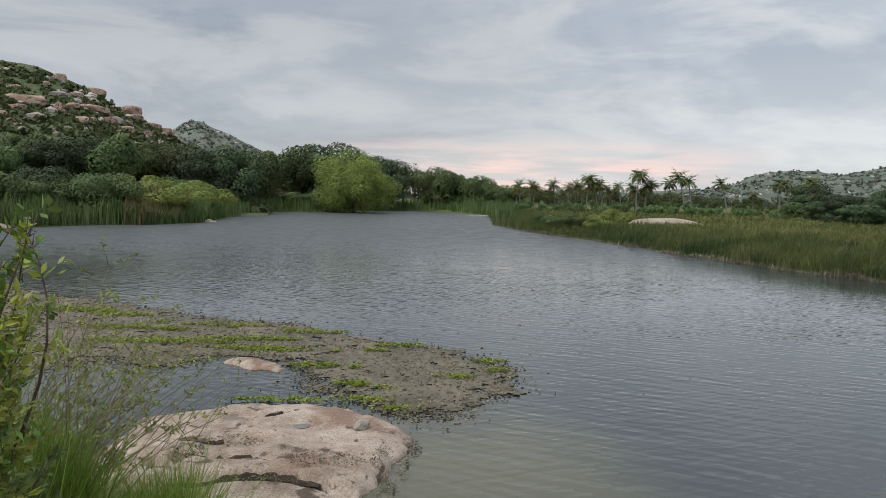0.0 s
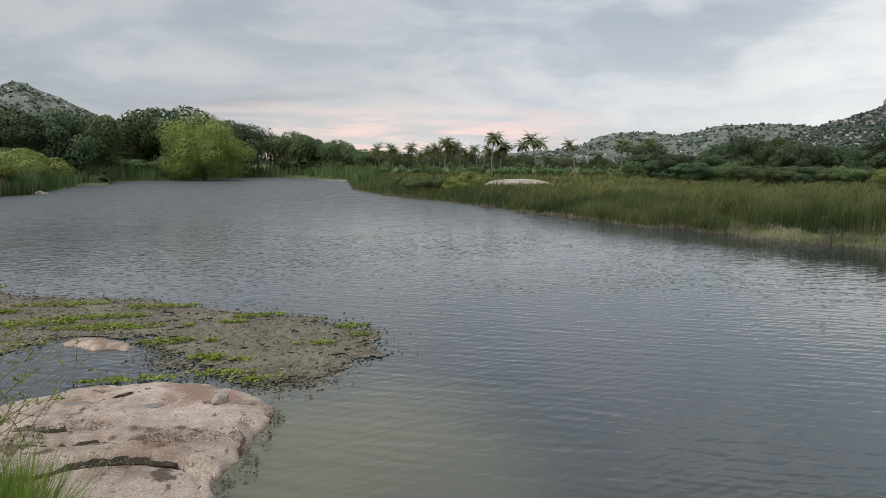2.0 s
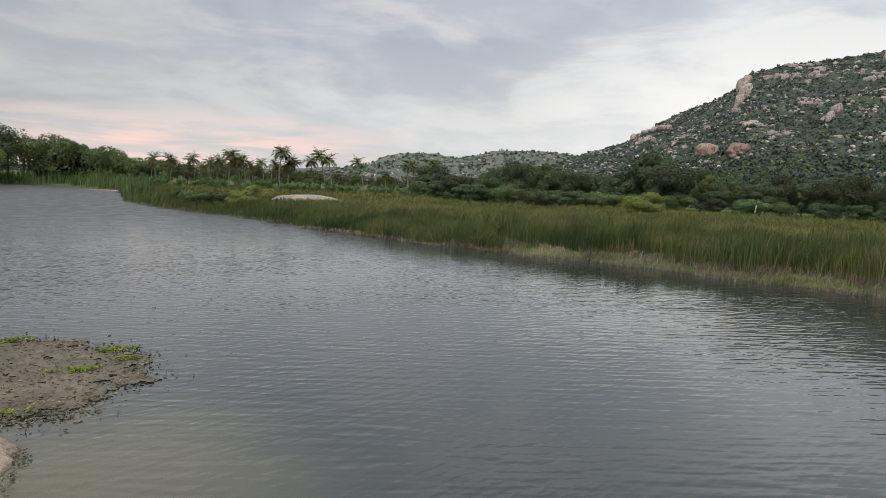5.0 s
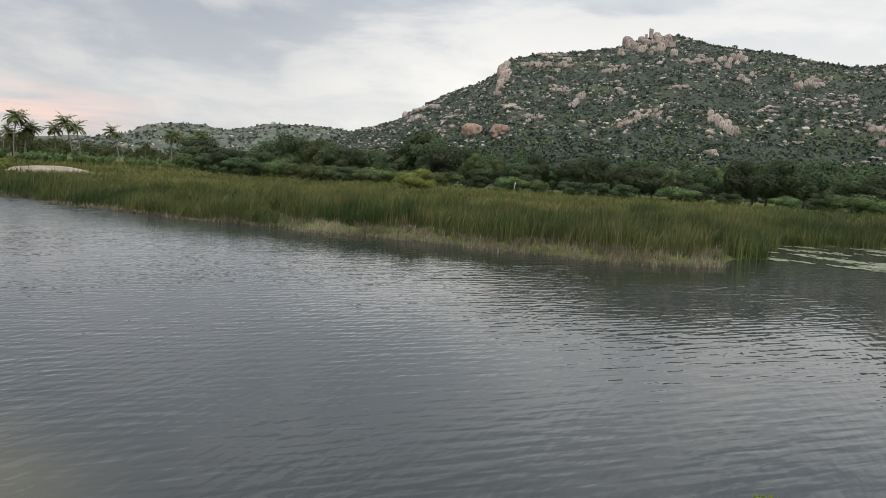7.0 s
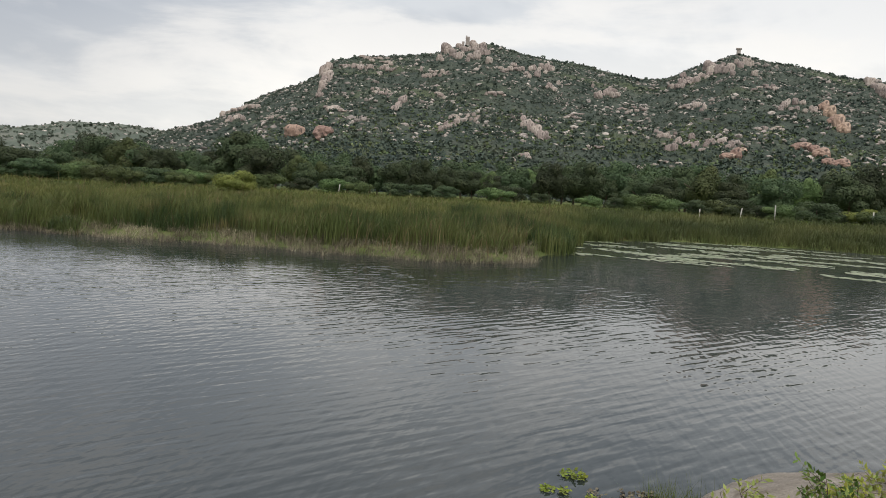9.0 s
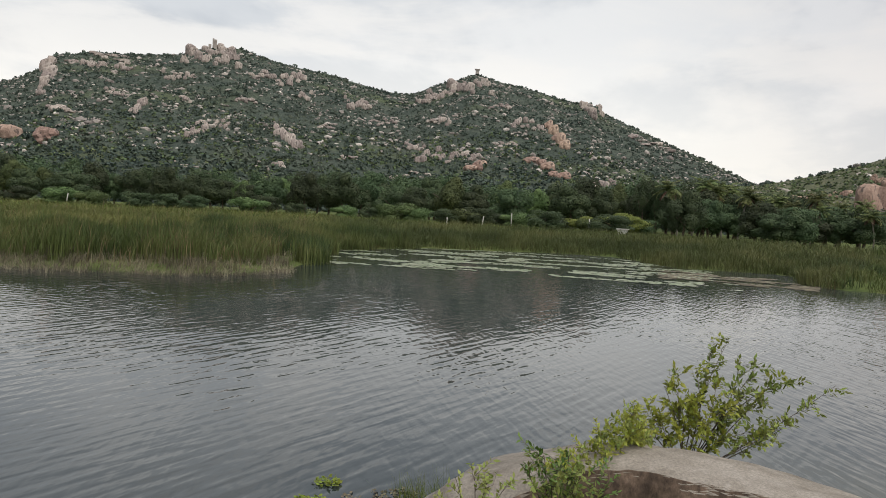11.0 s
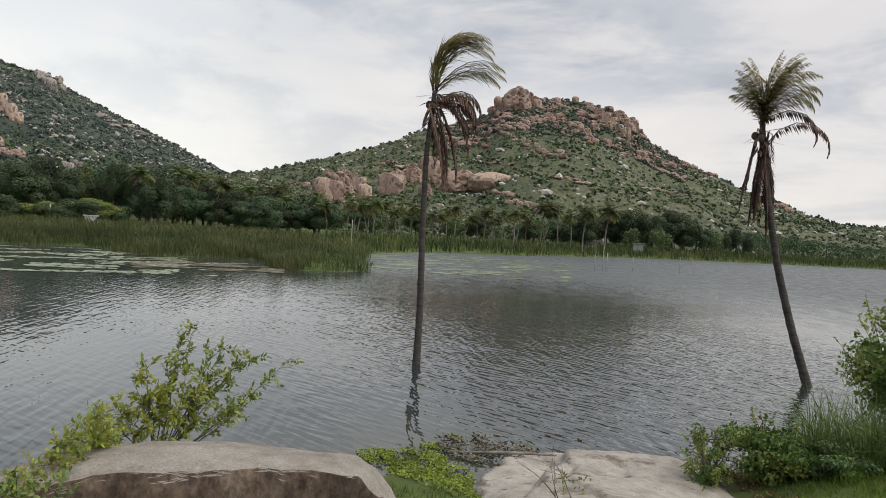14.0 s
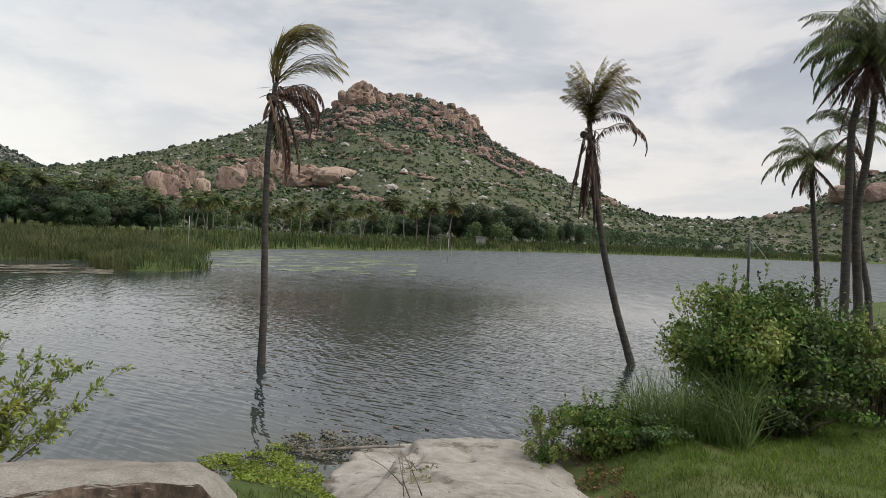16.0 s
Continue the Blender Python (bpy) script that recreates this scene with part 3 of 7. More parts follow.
def rock_mesh(name, seed, mat, sub=3, rough=0.22, squash=(1, 1, 0.8), boxy=0.0, grooves=0.0, cuts=0, cracks=0.0):
    """A rounded, uneven boulder of about one metre radius, standing on z = -0.3."""
    bm = bmesh.new()
    bmesh.ops.create_icosphere(bm, subdivisions=sub, radius=1.0)
    off = Vector((seed * 7.1, seed * 3.3, seed * 5.7))
    for v in bm.verts:
        d = v.co.normalized()
        if boxy:
            d = d.lerp(d / max(abs(d.x), abs(d.y), abs(d.z)), boxy)
        k = 1 + rough * noise.noise(d * 1.3 + off) + rough * 0.5 * noise.noise(d * 3.1 + off) + rough * 0.2 * noise.noise(d * 7 + off)
        if grooves:
            k -= grooves * max(0.0, noise.noise(Vector((d.x * 5, d.y * 5, d.z * 0.6)) + off)) ** 0.7
        if cracks:
            near = noise.voronoi(Vector((d.x * 1.9, d.y * 1.9, d.z * 1.1)) + off)[0]
            k -= cracks * math.exp(-(near[1] - near[0]) / 0.07)
        v.co = Vector((d.x * squash[0], d.y * squash[1], d.z * squash[2])) * k
    r = random.Random(seed)
    for _ in range(cuts):  # flat broken faces
        d = Vector((r.gauss(0, 1), r.gauss(0, 1), r.gauss(0, 0.8))).normalized()
        lim = max(v.co.dot(d) for v in bm.verts) * r.uniform(0.68, 0.86)
        for v in bm.verts:
            e = v.co.dot(d) - lim
            if e > 0:
                v.co -= d * e * 0.92
    me = bpy.data.meshes.new(name)
    bm.to_mesh(me)
    bm.free()
    me.materials.append(mat)
    me.polygons.foreach_set("use_smooth", np.ones(len(me.polygons), bool))
    return me


# ---- lake and ground ----
SHORE = [(-4.6, 9.6), (-8, 12.5), (-14, 18), (-24, 28), (-46, 56), (-39.4, 66.6), (-37.4, 73), (-32.7, 76), (-29.7, 83), (-32, 107), (-34, 140), (-23, 150), (-13.5, 178),
         (0, 180), (10, 150), (7.7, 95), (10.9, 77), (15.2, 64), (18.2, 48.4), (20.3, 40.8), (23.8, 31.1), (27, 23), (28.2, 17), (31.5, 13.6), (38, 13.4),
         (48, 16.5), (58, 11.2), (62, 2), (63, -4.8), (57.7, -7.3), (53.4, -8.8), (54, -13), (54.4, -17), (46.4, -15.2), (43.8, -16.5), (43.6, -20), (45.5, -22), (53, -25), (69, -33),
         (77, -46), (77.5, -60), (84, -78), (87, -93), (89, -112), (89, -137), (87, -165), (82, -195), (69, -277), (12, -270), (2, -150), (10, -90)]
SHORE += [(15.5, -58), (9, -30), (7.6, -20), (7.8, -15), (6.6, -11.5), (7.0, -9.6), (8.2, -6.6), (9.2, -4.2), (8.4, -1.8), (7.2, 0.4), (5.2, 2.2), (3.4, 3.8), (1.4, 5.4), (-0.4, 7.4)]
SHORE = np.array(SHORE, float)


def shore_distance(x, y):
    """Metres from the lake's edge, positive on land."""
    x, y = np.asarray(x, float), np.asarray(y, float)
    a, b = SHORE, np.roll(SHORE, -1, 0)
    best, inside = np.full(x.shape, 1e18), np.zeros(x.shape, bool)
    for (ax, ay), (bx, by) in zip(a, b):
        dx, dy = bx - ax, by - ay
        t = np.clip(((x - ax) * dx + (y - ay) * dy) / (dx * dx + dy * dy), 0, 1)
        best = np.minimum(best, (x - ax - t * dx) ** 2 + (y - ay - t * dy) ** 2)
        inside ^= ((ay > y) != (by > y)) & (x < dx * (y - ay) / (dy if dy else 1e-9) + ax)
    return np.where(inside, -1, 1) * np.sqrt(best)


def ground_z(x, y):
    x, y = np.asarray(x, float), np.asarray(y, float)
    sd = shore_distance(x, y) + 0.25 * noise2(x, y, 2.5, 0.3, 2)
    r = np.hypot(x, y)
    top = 0.85 + 1.3 * np.clip(1 - (r - 1.0) / 5.0, 0, 1) ** 1.2 + np.clip((r - 60) / 200, 0, 1) * 0.3
    land = top * (1 - np.exp(-np.maximum(sd, 0) / np.where(r < 30, 1.5, 3.5))) + 0.05 * noise2(x, y, 3.0, 0.7, 3) * np.clip(sd, 0, 1)
    land = land - 0.75 * np.exp(-(((x - 6.0) / 2.2) ** 2 + ((y + 7.0) / 2.0) ** 2) ** 2)  # the slabs' beds
    land = land - 0.85 * np.exp(-(((x + 2.2) / 2.0) ** 2 + ((y - 7.6) / 2.6) ** 2) ** 2)
    bed = np.maximum(-1.5, np.minimum(sd, 0) * 0.28)
    return np.where(sd > 0, land, bed)


def polar_sheet(az0, az1, naz, radii):
    az = np.radians(np.linspace(az0, az1, naz))
    rr, aa = np.meshgrid(radii, az, indexing="ij")
    x, y = rr * np.sin(aa), rr * np.cos(aa)
    n, m = x.shape
    i, j = np.meshgrid(np.arange(n - 1), np.arange(m - 1), indexing="ij")
    k = (i * m + j).ravel()
    return x, y, np.stack([k, k + 1, k + m + 1, k + m], 1)[:, ::-1]


radii = np.concatenate([[0.02], np.geomspace(0.5, 4800, 150)])
gx, gy, gf = polar_sheet(0, 360, 361, radii)
gz = ground_z(gx, gy)
ground = thing("ground", "grassy lake bank and lake bed reaching to the horizon", "ground", kind="structure",
               mesh=mesh_of("ground", np.stack([gx, gy, gz], -1).reshape(-1, 3), gf, M["soil"], True))
water = thing("water", "grey rippled lake water under an overcast sky", "water", kind="structure",
              mesh=mesh_of("water", [(-80, -320, 0), (130, -320, 0), (130, 220, 0), (-80, 220, 0)], [(0, 1, 2, 3)], M["water"]))


# ---- hills ----
class Hill:
    """A hill whose ridge stands at about one distance: knots of bearing and height, a foot, and a back slope."""

    def __init__(self, name, label, knots, foot, ridge, mat, power=1.2, rough=3.0, seed=1.0, step=0.35, shore=False):
        self.shore = shore
        self.k, self.foot, self.ridge, self.power, self.rough, self.seed = np.array(knots, float), foot, ridge, power, rough, seed
        az0, az1 = self.k[0, 0], self.k[-1, 0]
        rad = np.concatenate([np.linspace(foot * 0.92, ridge, 60), np.linspace(ridge * 1.03, ridge * 1.5, 8)])
        x, y, f = polar_sheet(az0, az1, int((az1 - az0) / step) + 2, rad)
        z = self.z(x, y)
        self.ob = thing(name, label, "hill", kind="structure", mesh=mesh_of(name, np.stack([x, y, z], -1).reshape(-1, 3), f, mat, True))

    def z(self, x, y):
        d, az = np.hypot(x, y), np.degrees(np.arctan2(x, y))
        az = np.where(az < self.k[0, 0] - 1, az + 360, az)
        h = np.interp(az, self.k[:, 0], self.k[:, 1])
        u = (d - self.foot) / (self.ridge - self.foot)
        p = np.where(u < 1, np.clip(u, 0, 1) ** self.power, np.clip(1 - (u - 1) * 0.9, 0, 1))
        n = self.rough * noise2(x, y, 60, self.seed, 5) * np.clip(np.minimum(u * 3, 1), 0, 1) * np.where(u > 0.85, 0.35, 1.0) * np.clip(h / 40, 0.1, 1)
        z = np.where(u < 0, -1.0 + 0 * u, h * p + n + 0.3)
        if self.shore:  # the lake reaches to its foot
            sd = shore_distance(x, y)
            z = np.where(sd < 6, -1.0, z * np.clip((sd - 6) / 70, 0.02, 1))
        return z

    def spots(self, count, u0=0.0, u1=1.02, patch=None, a0=None, a1=None):
        """Random places on the slope the camera can see, evenly in bearing and depth."""
        a0, a1 = self.k[0, 0] if a0 is None else a0, self.k[-1, 0] if a1 is None else a1
        az, u = np.radians(RNG.uniform(a0, a1, count * 6)), RNG.uniform(u0, u1, count * 6)
        d = self.foot + u * (self.ridge - self.foot)
        x, y = d * np.sin(az), d * np.cos(az)
        if patch is not None:
            ok = noise2(x, y, patch[0], patch[1], 3) > patch[2]
            x, y = x[ok], y[ok]
        x, y = x[:count], y[:count]
        z = self.z(x, y)
        return np.stack([x, y, z], 1)[z > 0.2]


main_hill = Hill("hill_main", "dark scrubby hill strewn with pale granite boulders", [
    (33, 6), (39.1, 31.6), (42.4, 43), (44.2, 54), (46.3, 67), (48.8, 78), (50.5, 89), (51.3, 99), (53.8, 105), (59.4, 110), (61, 117), (63.9, 121), (65.5, 115.5), (70.3, 107),
    (75.5, 95.5), (77.1, 95.5), (80.4, 108), (82.2, 115.5), (85, 108), (87.7, 102), (90, 94.5), (91.5, 95), (92.7, 85.5), (98.4, 59.5), (103.3, 35.6), (108, 15), (112, 2)], 150, 600, M["scrub_hill"], seed=1.1)
crag_hill = Hill("hill_crag", "green hill with pink granite cliffs and a rocky summit", [
    (90, 2), (96, 14), (104.4, 25), (108.4, 31.5), (110.9, 37), (113.8, 44.5), (116.4, 50.5), (119.1, 59.5), (122.7, 67.5), (124.2, 71), (125.5, 81), (127.1, 83), (128.3, 83), (131.3, 82.5),
    (133.6, 77.5), (135, 74), (135.7, 70.5), (136.4, 64.5), (137.8, 56.5), (139.6, 48.5), (142.3, 40), (144, 34.5), (146.6, 28), (148.2, 21.5), (150.6, 17.5), (153.3, 17), (155.8, 17.5), (157.5, 19.5), (159.1, 22), (161, 27), (163.5, 40), (168, 50), (178, 52), (190, 30), (200, 5)], 140, 430, M["green_hill"], seed=2.3, shore=True)
left_hill = Hill("hill_left", "bushy hill side with pink boulders along its crest", [
    (-75, 10), (-60, 38), (-45, 46), (-36, 44.5), (-30, 41.5), (-28.4, 39), (-26.4, 35.5), (-25.1, 31.5), (-23.4, 28), (-20.9, 21.5), (-18, 12), (-14, 1)], 120, 260, M["bushy_hill"], seed=3.7, rough=2.0)
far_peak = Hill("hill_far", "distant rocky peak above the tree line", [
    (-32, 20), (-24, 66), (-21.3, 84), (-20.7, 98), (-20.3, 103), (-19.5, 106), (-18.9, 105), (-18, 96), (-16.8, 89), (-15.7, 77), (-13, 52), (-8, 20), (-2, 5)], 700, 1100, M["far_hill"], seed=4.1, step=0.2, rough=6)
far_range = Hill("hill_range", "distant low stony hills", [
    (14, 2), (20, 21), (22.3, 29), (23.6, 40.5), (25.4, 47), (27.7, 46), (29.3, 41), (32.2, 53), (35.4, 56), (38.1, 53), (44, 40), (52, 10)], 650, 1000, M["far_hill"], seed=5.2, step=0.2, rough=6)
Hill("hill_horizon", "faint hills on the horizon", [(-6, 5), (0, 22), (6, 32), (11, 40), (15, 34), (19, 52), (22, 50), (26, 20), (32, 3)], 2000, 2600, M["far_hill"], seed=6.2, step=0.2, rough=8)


# ---- scrub and boulders on the hills ----
def tufts(points, size, quads, mat, name, label, spread=0.9, leaf=0.8):
    """Low bushes as clumps of leaf sprays, one loose mass."""
    s = Soup()
    n = len(points)
    size = size * RNG.uniform(0.55, 1.5, n)
    c = np.repeat(points, quads, 0)
    sz = np.repeat(size, quads)[:, None]
    d = unit(RNG.normal(size=(n * quads, 3)) * [1, 1, 0.75] + [0, 0, 0.35])
    d[:, 2] = np.abs(d[:, 2])
    base = c + d * sz * RNG.uniform(0.15, 0.75, (n * quads, 1)) * spread
    s.sprays(base, d, sz[:, 0] * leaf, sz[:, 0] * leaf * 0.85, 0.4)
    return thing(name, label, "shrubs", kind="stuff", mesh=s.mesh(name, mat))


def stones(points, size, name, label, mat, sub=1):
    """Many small boulders as one mass."""
    s = Soup()
    bm = bmesh.new()
    bmesh.ops.create_icosphere(bm, subdivisions=sub, radius=1.0)
    base = np.array([v.co[:] for v in bm.verts])
    faces = [tuple(v.index for v in f.verts) for f in bm.faces]
    bm.free()
    for p in points:
        k = size * RNG.uniform(0.4, 1.0) * (1 + 1.6 * RNG.random() ** 6)
        v = base * (1 + RNG.normal(size=(len(base), 1)) * 0.13) * [RNG.uniform(0.7, 1.5), RNG.uniform(0.7, 1.4), RNG.uniform(0.5, 0.9)]
        a = RNG.uniform(0, 6.28)
        ca, sa = math.cos(a), math.sin(a)
        v = v @ np.array([[ca, sa, 0], [-sa, ca, 0], [0, 0, 1]]) * k
        s.add(v + p, faces)
    return thing(name, label, "boulders", kind="stuff", mesh=s.mesh(name, mat))


tufts(main_hill.spots(28000, 0.0, 1.0), 1.6, 9, M["scrub"], "hill_scrub", "dark green thorn scrub over the boulder-strewn hill", leaf=0.52)
tufts(main_hill.spots(5200, 0.0, 0.42), 1.35, 9, M["scrub_green"], "slope_bushes", "lighter green bushes low on the hill", leaf=0.55)
tufts(main_hill.spots(500, 0.97, 1.01), 2.2, 10, M["scrub"], "ridge_scrub", "small bushes along the hill ridge")
tufts(crag_hill.spots(7000, 0.0, 1.0, (40, 0.4, -0.35)), 0.85, 8, M["scrub"], "crag_scrub", "dark bushes between rocks on the green hill")
tufts(crag_hill.spots(17000, 0.0, 0.95), 1.15, 7, M["scrub_green"], "crag_grass", "bright green low scrub and grass on the hill")
tufts(crag_hill.spots(3400, 0.6, 0.98, None, 121, 140), 1.5, 9, M["scrub"], "summit_scrub", "green bushes between the crags of the summit", leaf=0.6)
tufts(crag_hill.spots(350, 0.98, 1.01), 2.0, 10, M["scrub"], "crest_scrub", "bushes on the crest of the green hill")
tufts(left_hill.spots(4600, 0.03, 0.98, None, -38, -14), 1.5, 8, M["tree_mid"], "left_scrub", "dense dark bushes on the near hill side")
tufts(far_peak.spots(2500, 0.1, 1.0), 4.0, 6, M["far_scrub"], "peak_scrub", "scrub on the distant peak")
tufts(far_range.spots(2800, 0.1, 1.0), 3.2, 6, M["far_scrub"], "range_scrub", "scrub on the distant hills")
stones(main_hill.spots(5200, 0.22, 1.0, (90, 0.2, -0.15)), 0.8, "hill_boulders", "pale granite boulders scattered over the hill", M["grey_granite"])
stones(main_hill.spots(2400, 0.3, 1.0, (45, 0.9, 0.2)), 1.0, "hill_rocks", "clusters of pinkish granite rocks on the hill", M["grey_granite"])
stones(crag_hill.spots(2300, 0.05, 1.0, (60, 0.6, -0.25)), 0.85, "crag_boulders", "pinkish boulders scattered over the green hill", M["grey_granite"])
stones(crag_hill.spots(800, 0.62, 1.0, (30, 0.3, -0.2), 121, 140), 1.7, "summit_rocks", "heaped pink rocks below the summit", M["granite"])
stones(left_hill.spots(300, 0.3, 1.0, None, -40, -16), 1.3, "left_boulders", "pink boulders among bushes", M["grey_granite"])
stones(far_peak.spots(900, 0.3, 1.0), 2.2, "peak_boulders", "grey rocks of the distant peak", M["grey_granite"])
stones(far_range.spots(600, 0.2, 1.0), 1.8, "range_boulders", "grey rocks on the distant hills", M["grey_granite"])

ROCKS = [rock_mesh("boulder_round", 1, M["granite"], 3, 0.3, (1, 0.9, 0.75), 0.2, cuts=8, cracks=0.1), rock_mesh("boulder_long", 2, M["granite"], 3, 0.3, (1.3, 0.8, 0.6), cuts=8, cracks=0.1),
         rock_mesh("boulder_tall", 3, M["granite"], 3, 0.22, (0.8, 0.8, 1.15), 0.35, 0.12, 7), rock_mesh("boulder_block", 4, M["granite"], 3, 0.2, (1.1, 0.9, 0.8), 0.4, 0.06, 7, 0.1),
         rock_mesh("boulder_slab", 5, M["granite"], 3, 0.4, (1.5, 1.0, 0.5), 0.1, 0.1, 9, 0.15), rock_mesh("cliff_face", 6, M["granite"], 4, 0.2, (1.6, 0.7, 1.0), 0.5, 0.16, 8, 0.28),
         rock_mesh("outcrop", 7, M["granite"], 4, 0.22, (1.0, 0.8, 1.1), 0.4, 0.12, 7, 0.26)]

for me in ROCKS:
    me.polygons.foreach_set("use_smooth", np.zeros(len(me.polygons), bool))


def boulder(kind, az, d, z, w, h=None, label="large pink granite boulder on the hill side", turn=None, group="hill boulders", tilt=0.0):
    """A boulder w metres wide and h high, its middle at z."""
    me = ROCKS[kind]
    dims = [max(v.co[i] for v in me.vertices) - min(v.co[i] for v in me.vertices) for i in range(3)]
    h = h or w * dims[2] / dims[0]
    s = Vector((w / dims[0], w / dims[0], h / dims[2]))
    p = at(az, d, z)
    rot = Euler((radians(tilt), 0, radians(-az + (RNG.uniform(-25, 25) if turn is None else turn))))
    return thing("boulder", label, "boulder", Matrix.LocRotScale(Vector(p), rot, s), group, mesh=me)


def on_hill(hill, kind, az, el, w, h=None, label="large pink granite boulder on the hill side", **kw):
    """A boulder where the sight line at that bearing and elevation from the bank meets the hill."""
    ds = np.linspace(hill.foot, hill.ridge * 1.02, 300)
    zs = hill.z(ds * math.sin(radians(az)), ds * math.cos(radians(az)))
    k = int(np.argmax(zs >= 3.7 + ds * math.tan(radians(el)))) or len(ds) - 1
    d, z = float(ds[k]), float(zs[k])
    return boulder(kind, az, d, z + 0.15 * (h or w * 0.6), w, h, label, **kw)


PALE_ROCKS = [me.copy() for me in ROCKS]
for me in PALE_ROCKS:
    me.materials[0] = M["pale_granite"]
ROCK_SIZE = [[max(v.co[i] for v in me.vertices) - min(v.co[i] for v in me.vertices) for i in range(3)] for me in ROCKS]


def outcrop(hill, az, el, wide, high, count, slant, kinds, label, store=None, name="rock_outcrop"):
    """Rocks leaning together round one place on a hill: its bearing, elevation, width and height in degrees, and the slant of its long axis."""
    ca, sa = math.cos(radians(slant)), math.sin(radians(slant))
    ds = np.linspace(hill.foot, hill.ridge * 1.02, 300)
    home = None
    for i in range(count):
        u, v, w, h = 0.0, 0.0, wide, high
        if count > 1:
            u = ((i + 0.5) / count - 0.5 + RNG.uniform(-0.3, 0.3) / count) * wide * 0.9
            v = RNG.uniform(-0.45, 0.45) * high * (0.8 if abs(slant) < 20 else 0.4)
            h = high * RNG.uniform(0.35, 0.85)
            w = max(wide / count * RNG.uniform(1.0, 2.2), h * 0.7)
        a, b = az + u * ca - v * sa, el + u * sa + v * ca - 0.15 * high
        zs = hill.z(ds * math.sin(radians(a)), ds * math.cos(radians(a)))
        k = int(np.argmax(zs >= 3.7 + ds * math.tan(radians(b)))) or len(ds) - 1
        d, kind = float(ds[k]), kinds[int(RNG.integers(0, len(kinds)))]
        size = ROCK_SIZE[kind]
        p = at(a, d, float(zs[k]) + 0.15 * radians(h) * d)
        if home is None:
            home = Vector(p)
            ob = thing(name, label, "rocks", Matrix.Translation(home), "granite outcrops")
        m = Matrix.LocRotScale(Vector(p) - home, Euler((radians(RNG.uniform(-8, 8)), radians(RNG.uniform(-8, 8)), radians(-a + RNG.uniform(-18, 18)))),
                               Vector((radians(w) * d / size[0], radians(w) * d * 0.8 / size[1], radians(h) * d / size[2])))
        part("rock", (store or ROCKS)[kind], ob, m=m)
    return ob


# the two round boulders, slabs and crags of the main hill
on_hill(main_hill, 3, 48.6, 3.05, 8.5, 7, "round pink boulder alone on the scrubby hill", turn=0)
on_hill(main_hill, 3, 50.8, 3.1, 10, 6.6, "round pink boulder alone on the scrubby hill", turn=90)
for az, el, wide, high, count, slant in [
    (61.6, 10.25, 5.07, 1.38, 10, 0), (62.0, 10.75, 2.76, 0.74, 5, 0), (50.8, 8.11, 0.83, 1.57, 4, 80), (50.6, 6.8, 1.29, 1.38, 4, 60), (51.6, 5.44, 2.07, 0.55, 3, 0),
    (53.2, 8.6, 2.76, 0.65, 5, 0), (54.6, 9.37, 3.23, 0.46, 5, -5), (55.7, 8.72, 1.57, 0.55, 3, 0), (59.5, 8.58, 2.76, 0.74, 7, 0), (60.0, 6.92, 0.83, 0.55, 2, 0),
    (67.6, 9.19, 2.76, 1.01, 7, 10), (65.4, 9.36, 1.84, 0.65, 4, 0), (68.8, 8.06, 1.2, 0.83, 3, 0), (72.9, 7.67, 2.4, 0.92, 6, -10), (62.0, 5.36, 2.76, 0.74, 7, 0),
    (60.8, 4.65, 1.84, 0.92, 6, 20), (56.7, 5.98, 1.57, 1.01, 6, 40), (67.5, 4.56, 2.58, 1.2, 10, -35), (66.3, 2.34, 2.76, 0.65, 5, 0), (76.3, 2.02, 1.11, 0.65, 3, 0),
    (72.4, 3.34, 2.03, 0.37, 4, 0), (82.0, 9.73, 3.87, 1.38, 8, 0), (79.6, 9.03, 2.76, 1.01, 7, 15), (78.5, 8.37, 2.03, 0.65, 4, 20), (91.7, 8.17, 2.4, 1.2, 5, -10),
    (89.0, 6.05, 2.58, 1.57, 5, -35), (86.6, 6.84, 2.76, 0.92, 6, 0), (88.5, 3.54, 3.5, 1.38, 5, -30), (82.8, 3.28, 1.84, 1.38, 3, 35), (81.3, 3.96, 3.5, 0.92, 7, 15),
    (78.8, 3.97, 2.76, 1.01, 7, 15), (79.6, 6.7, 2.03, 0.65, 4, 0), (92.9, 2.38, 1.84, 0.83, 5, 0), (77.7, 4.59, 1.84, 0.83, 5, 0), (44.5, 4.79, 2.95, 0.74, 4, 20),
    (43.9, 4.06, 1.84, 0.83, 4, 0), (61.7, 1.36, 1.57, 0.37, 3, -15), (60.2, 1.93, 1.84, 0.32, 3, -15), (96.3, 5.65, 4.15, 0.46, 4, -15), (70.5, 5.74, 1.38, 0.37, 3, 0),
    (64.3, 7.29, 1.84, 0.46, 4, 0), (75.0, 6.46, 2.3, 0.46, 5, 0), (84.4, 8.2, 1.84, 0.46, 4, 0), (85.0, 5.38, 1.84, 0.55, 4, 0), (78.0, 2.34, 2.3, 0.46, 4, 0),
    (46.9, 4.27, 1.84, 0.37, 4, 10), (55.2, 6.89, 1.84, 0.46, 4, 0)]:
    if az > 80 and abs(slant) > 20:
        outcrop(main_hill, az, el, wide, high, count, slant, [4, 4, 1], "sloping bare pink granite slab on the scrubby hill")
    else:
        outcrop(main_hill, az, el, wide, high, int(count * 1.8), slant, [3, 6, 3, 2, 0] if high > 1.1 and abs(slant) < 20 else [4, 4, 1] if abs(slant) > 20 else [0, 1, 3, 4, 0], "pale pinkish granite outcrop on the scrubby hill", PALE_ROCKS)
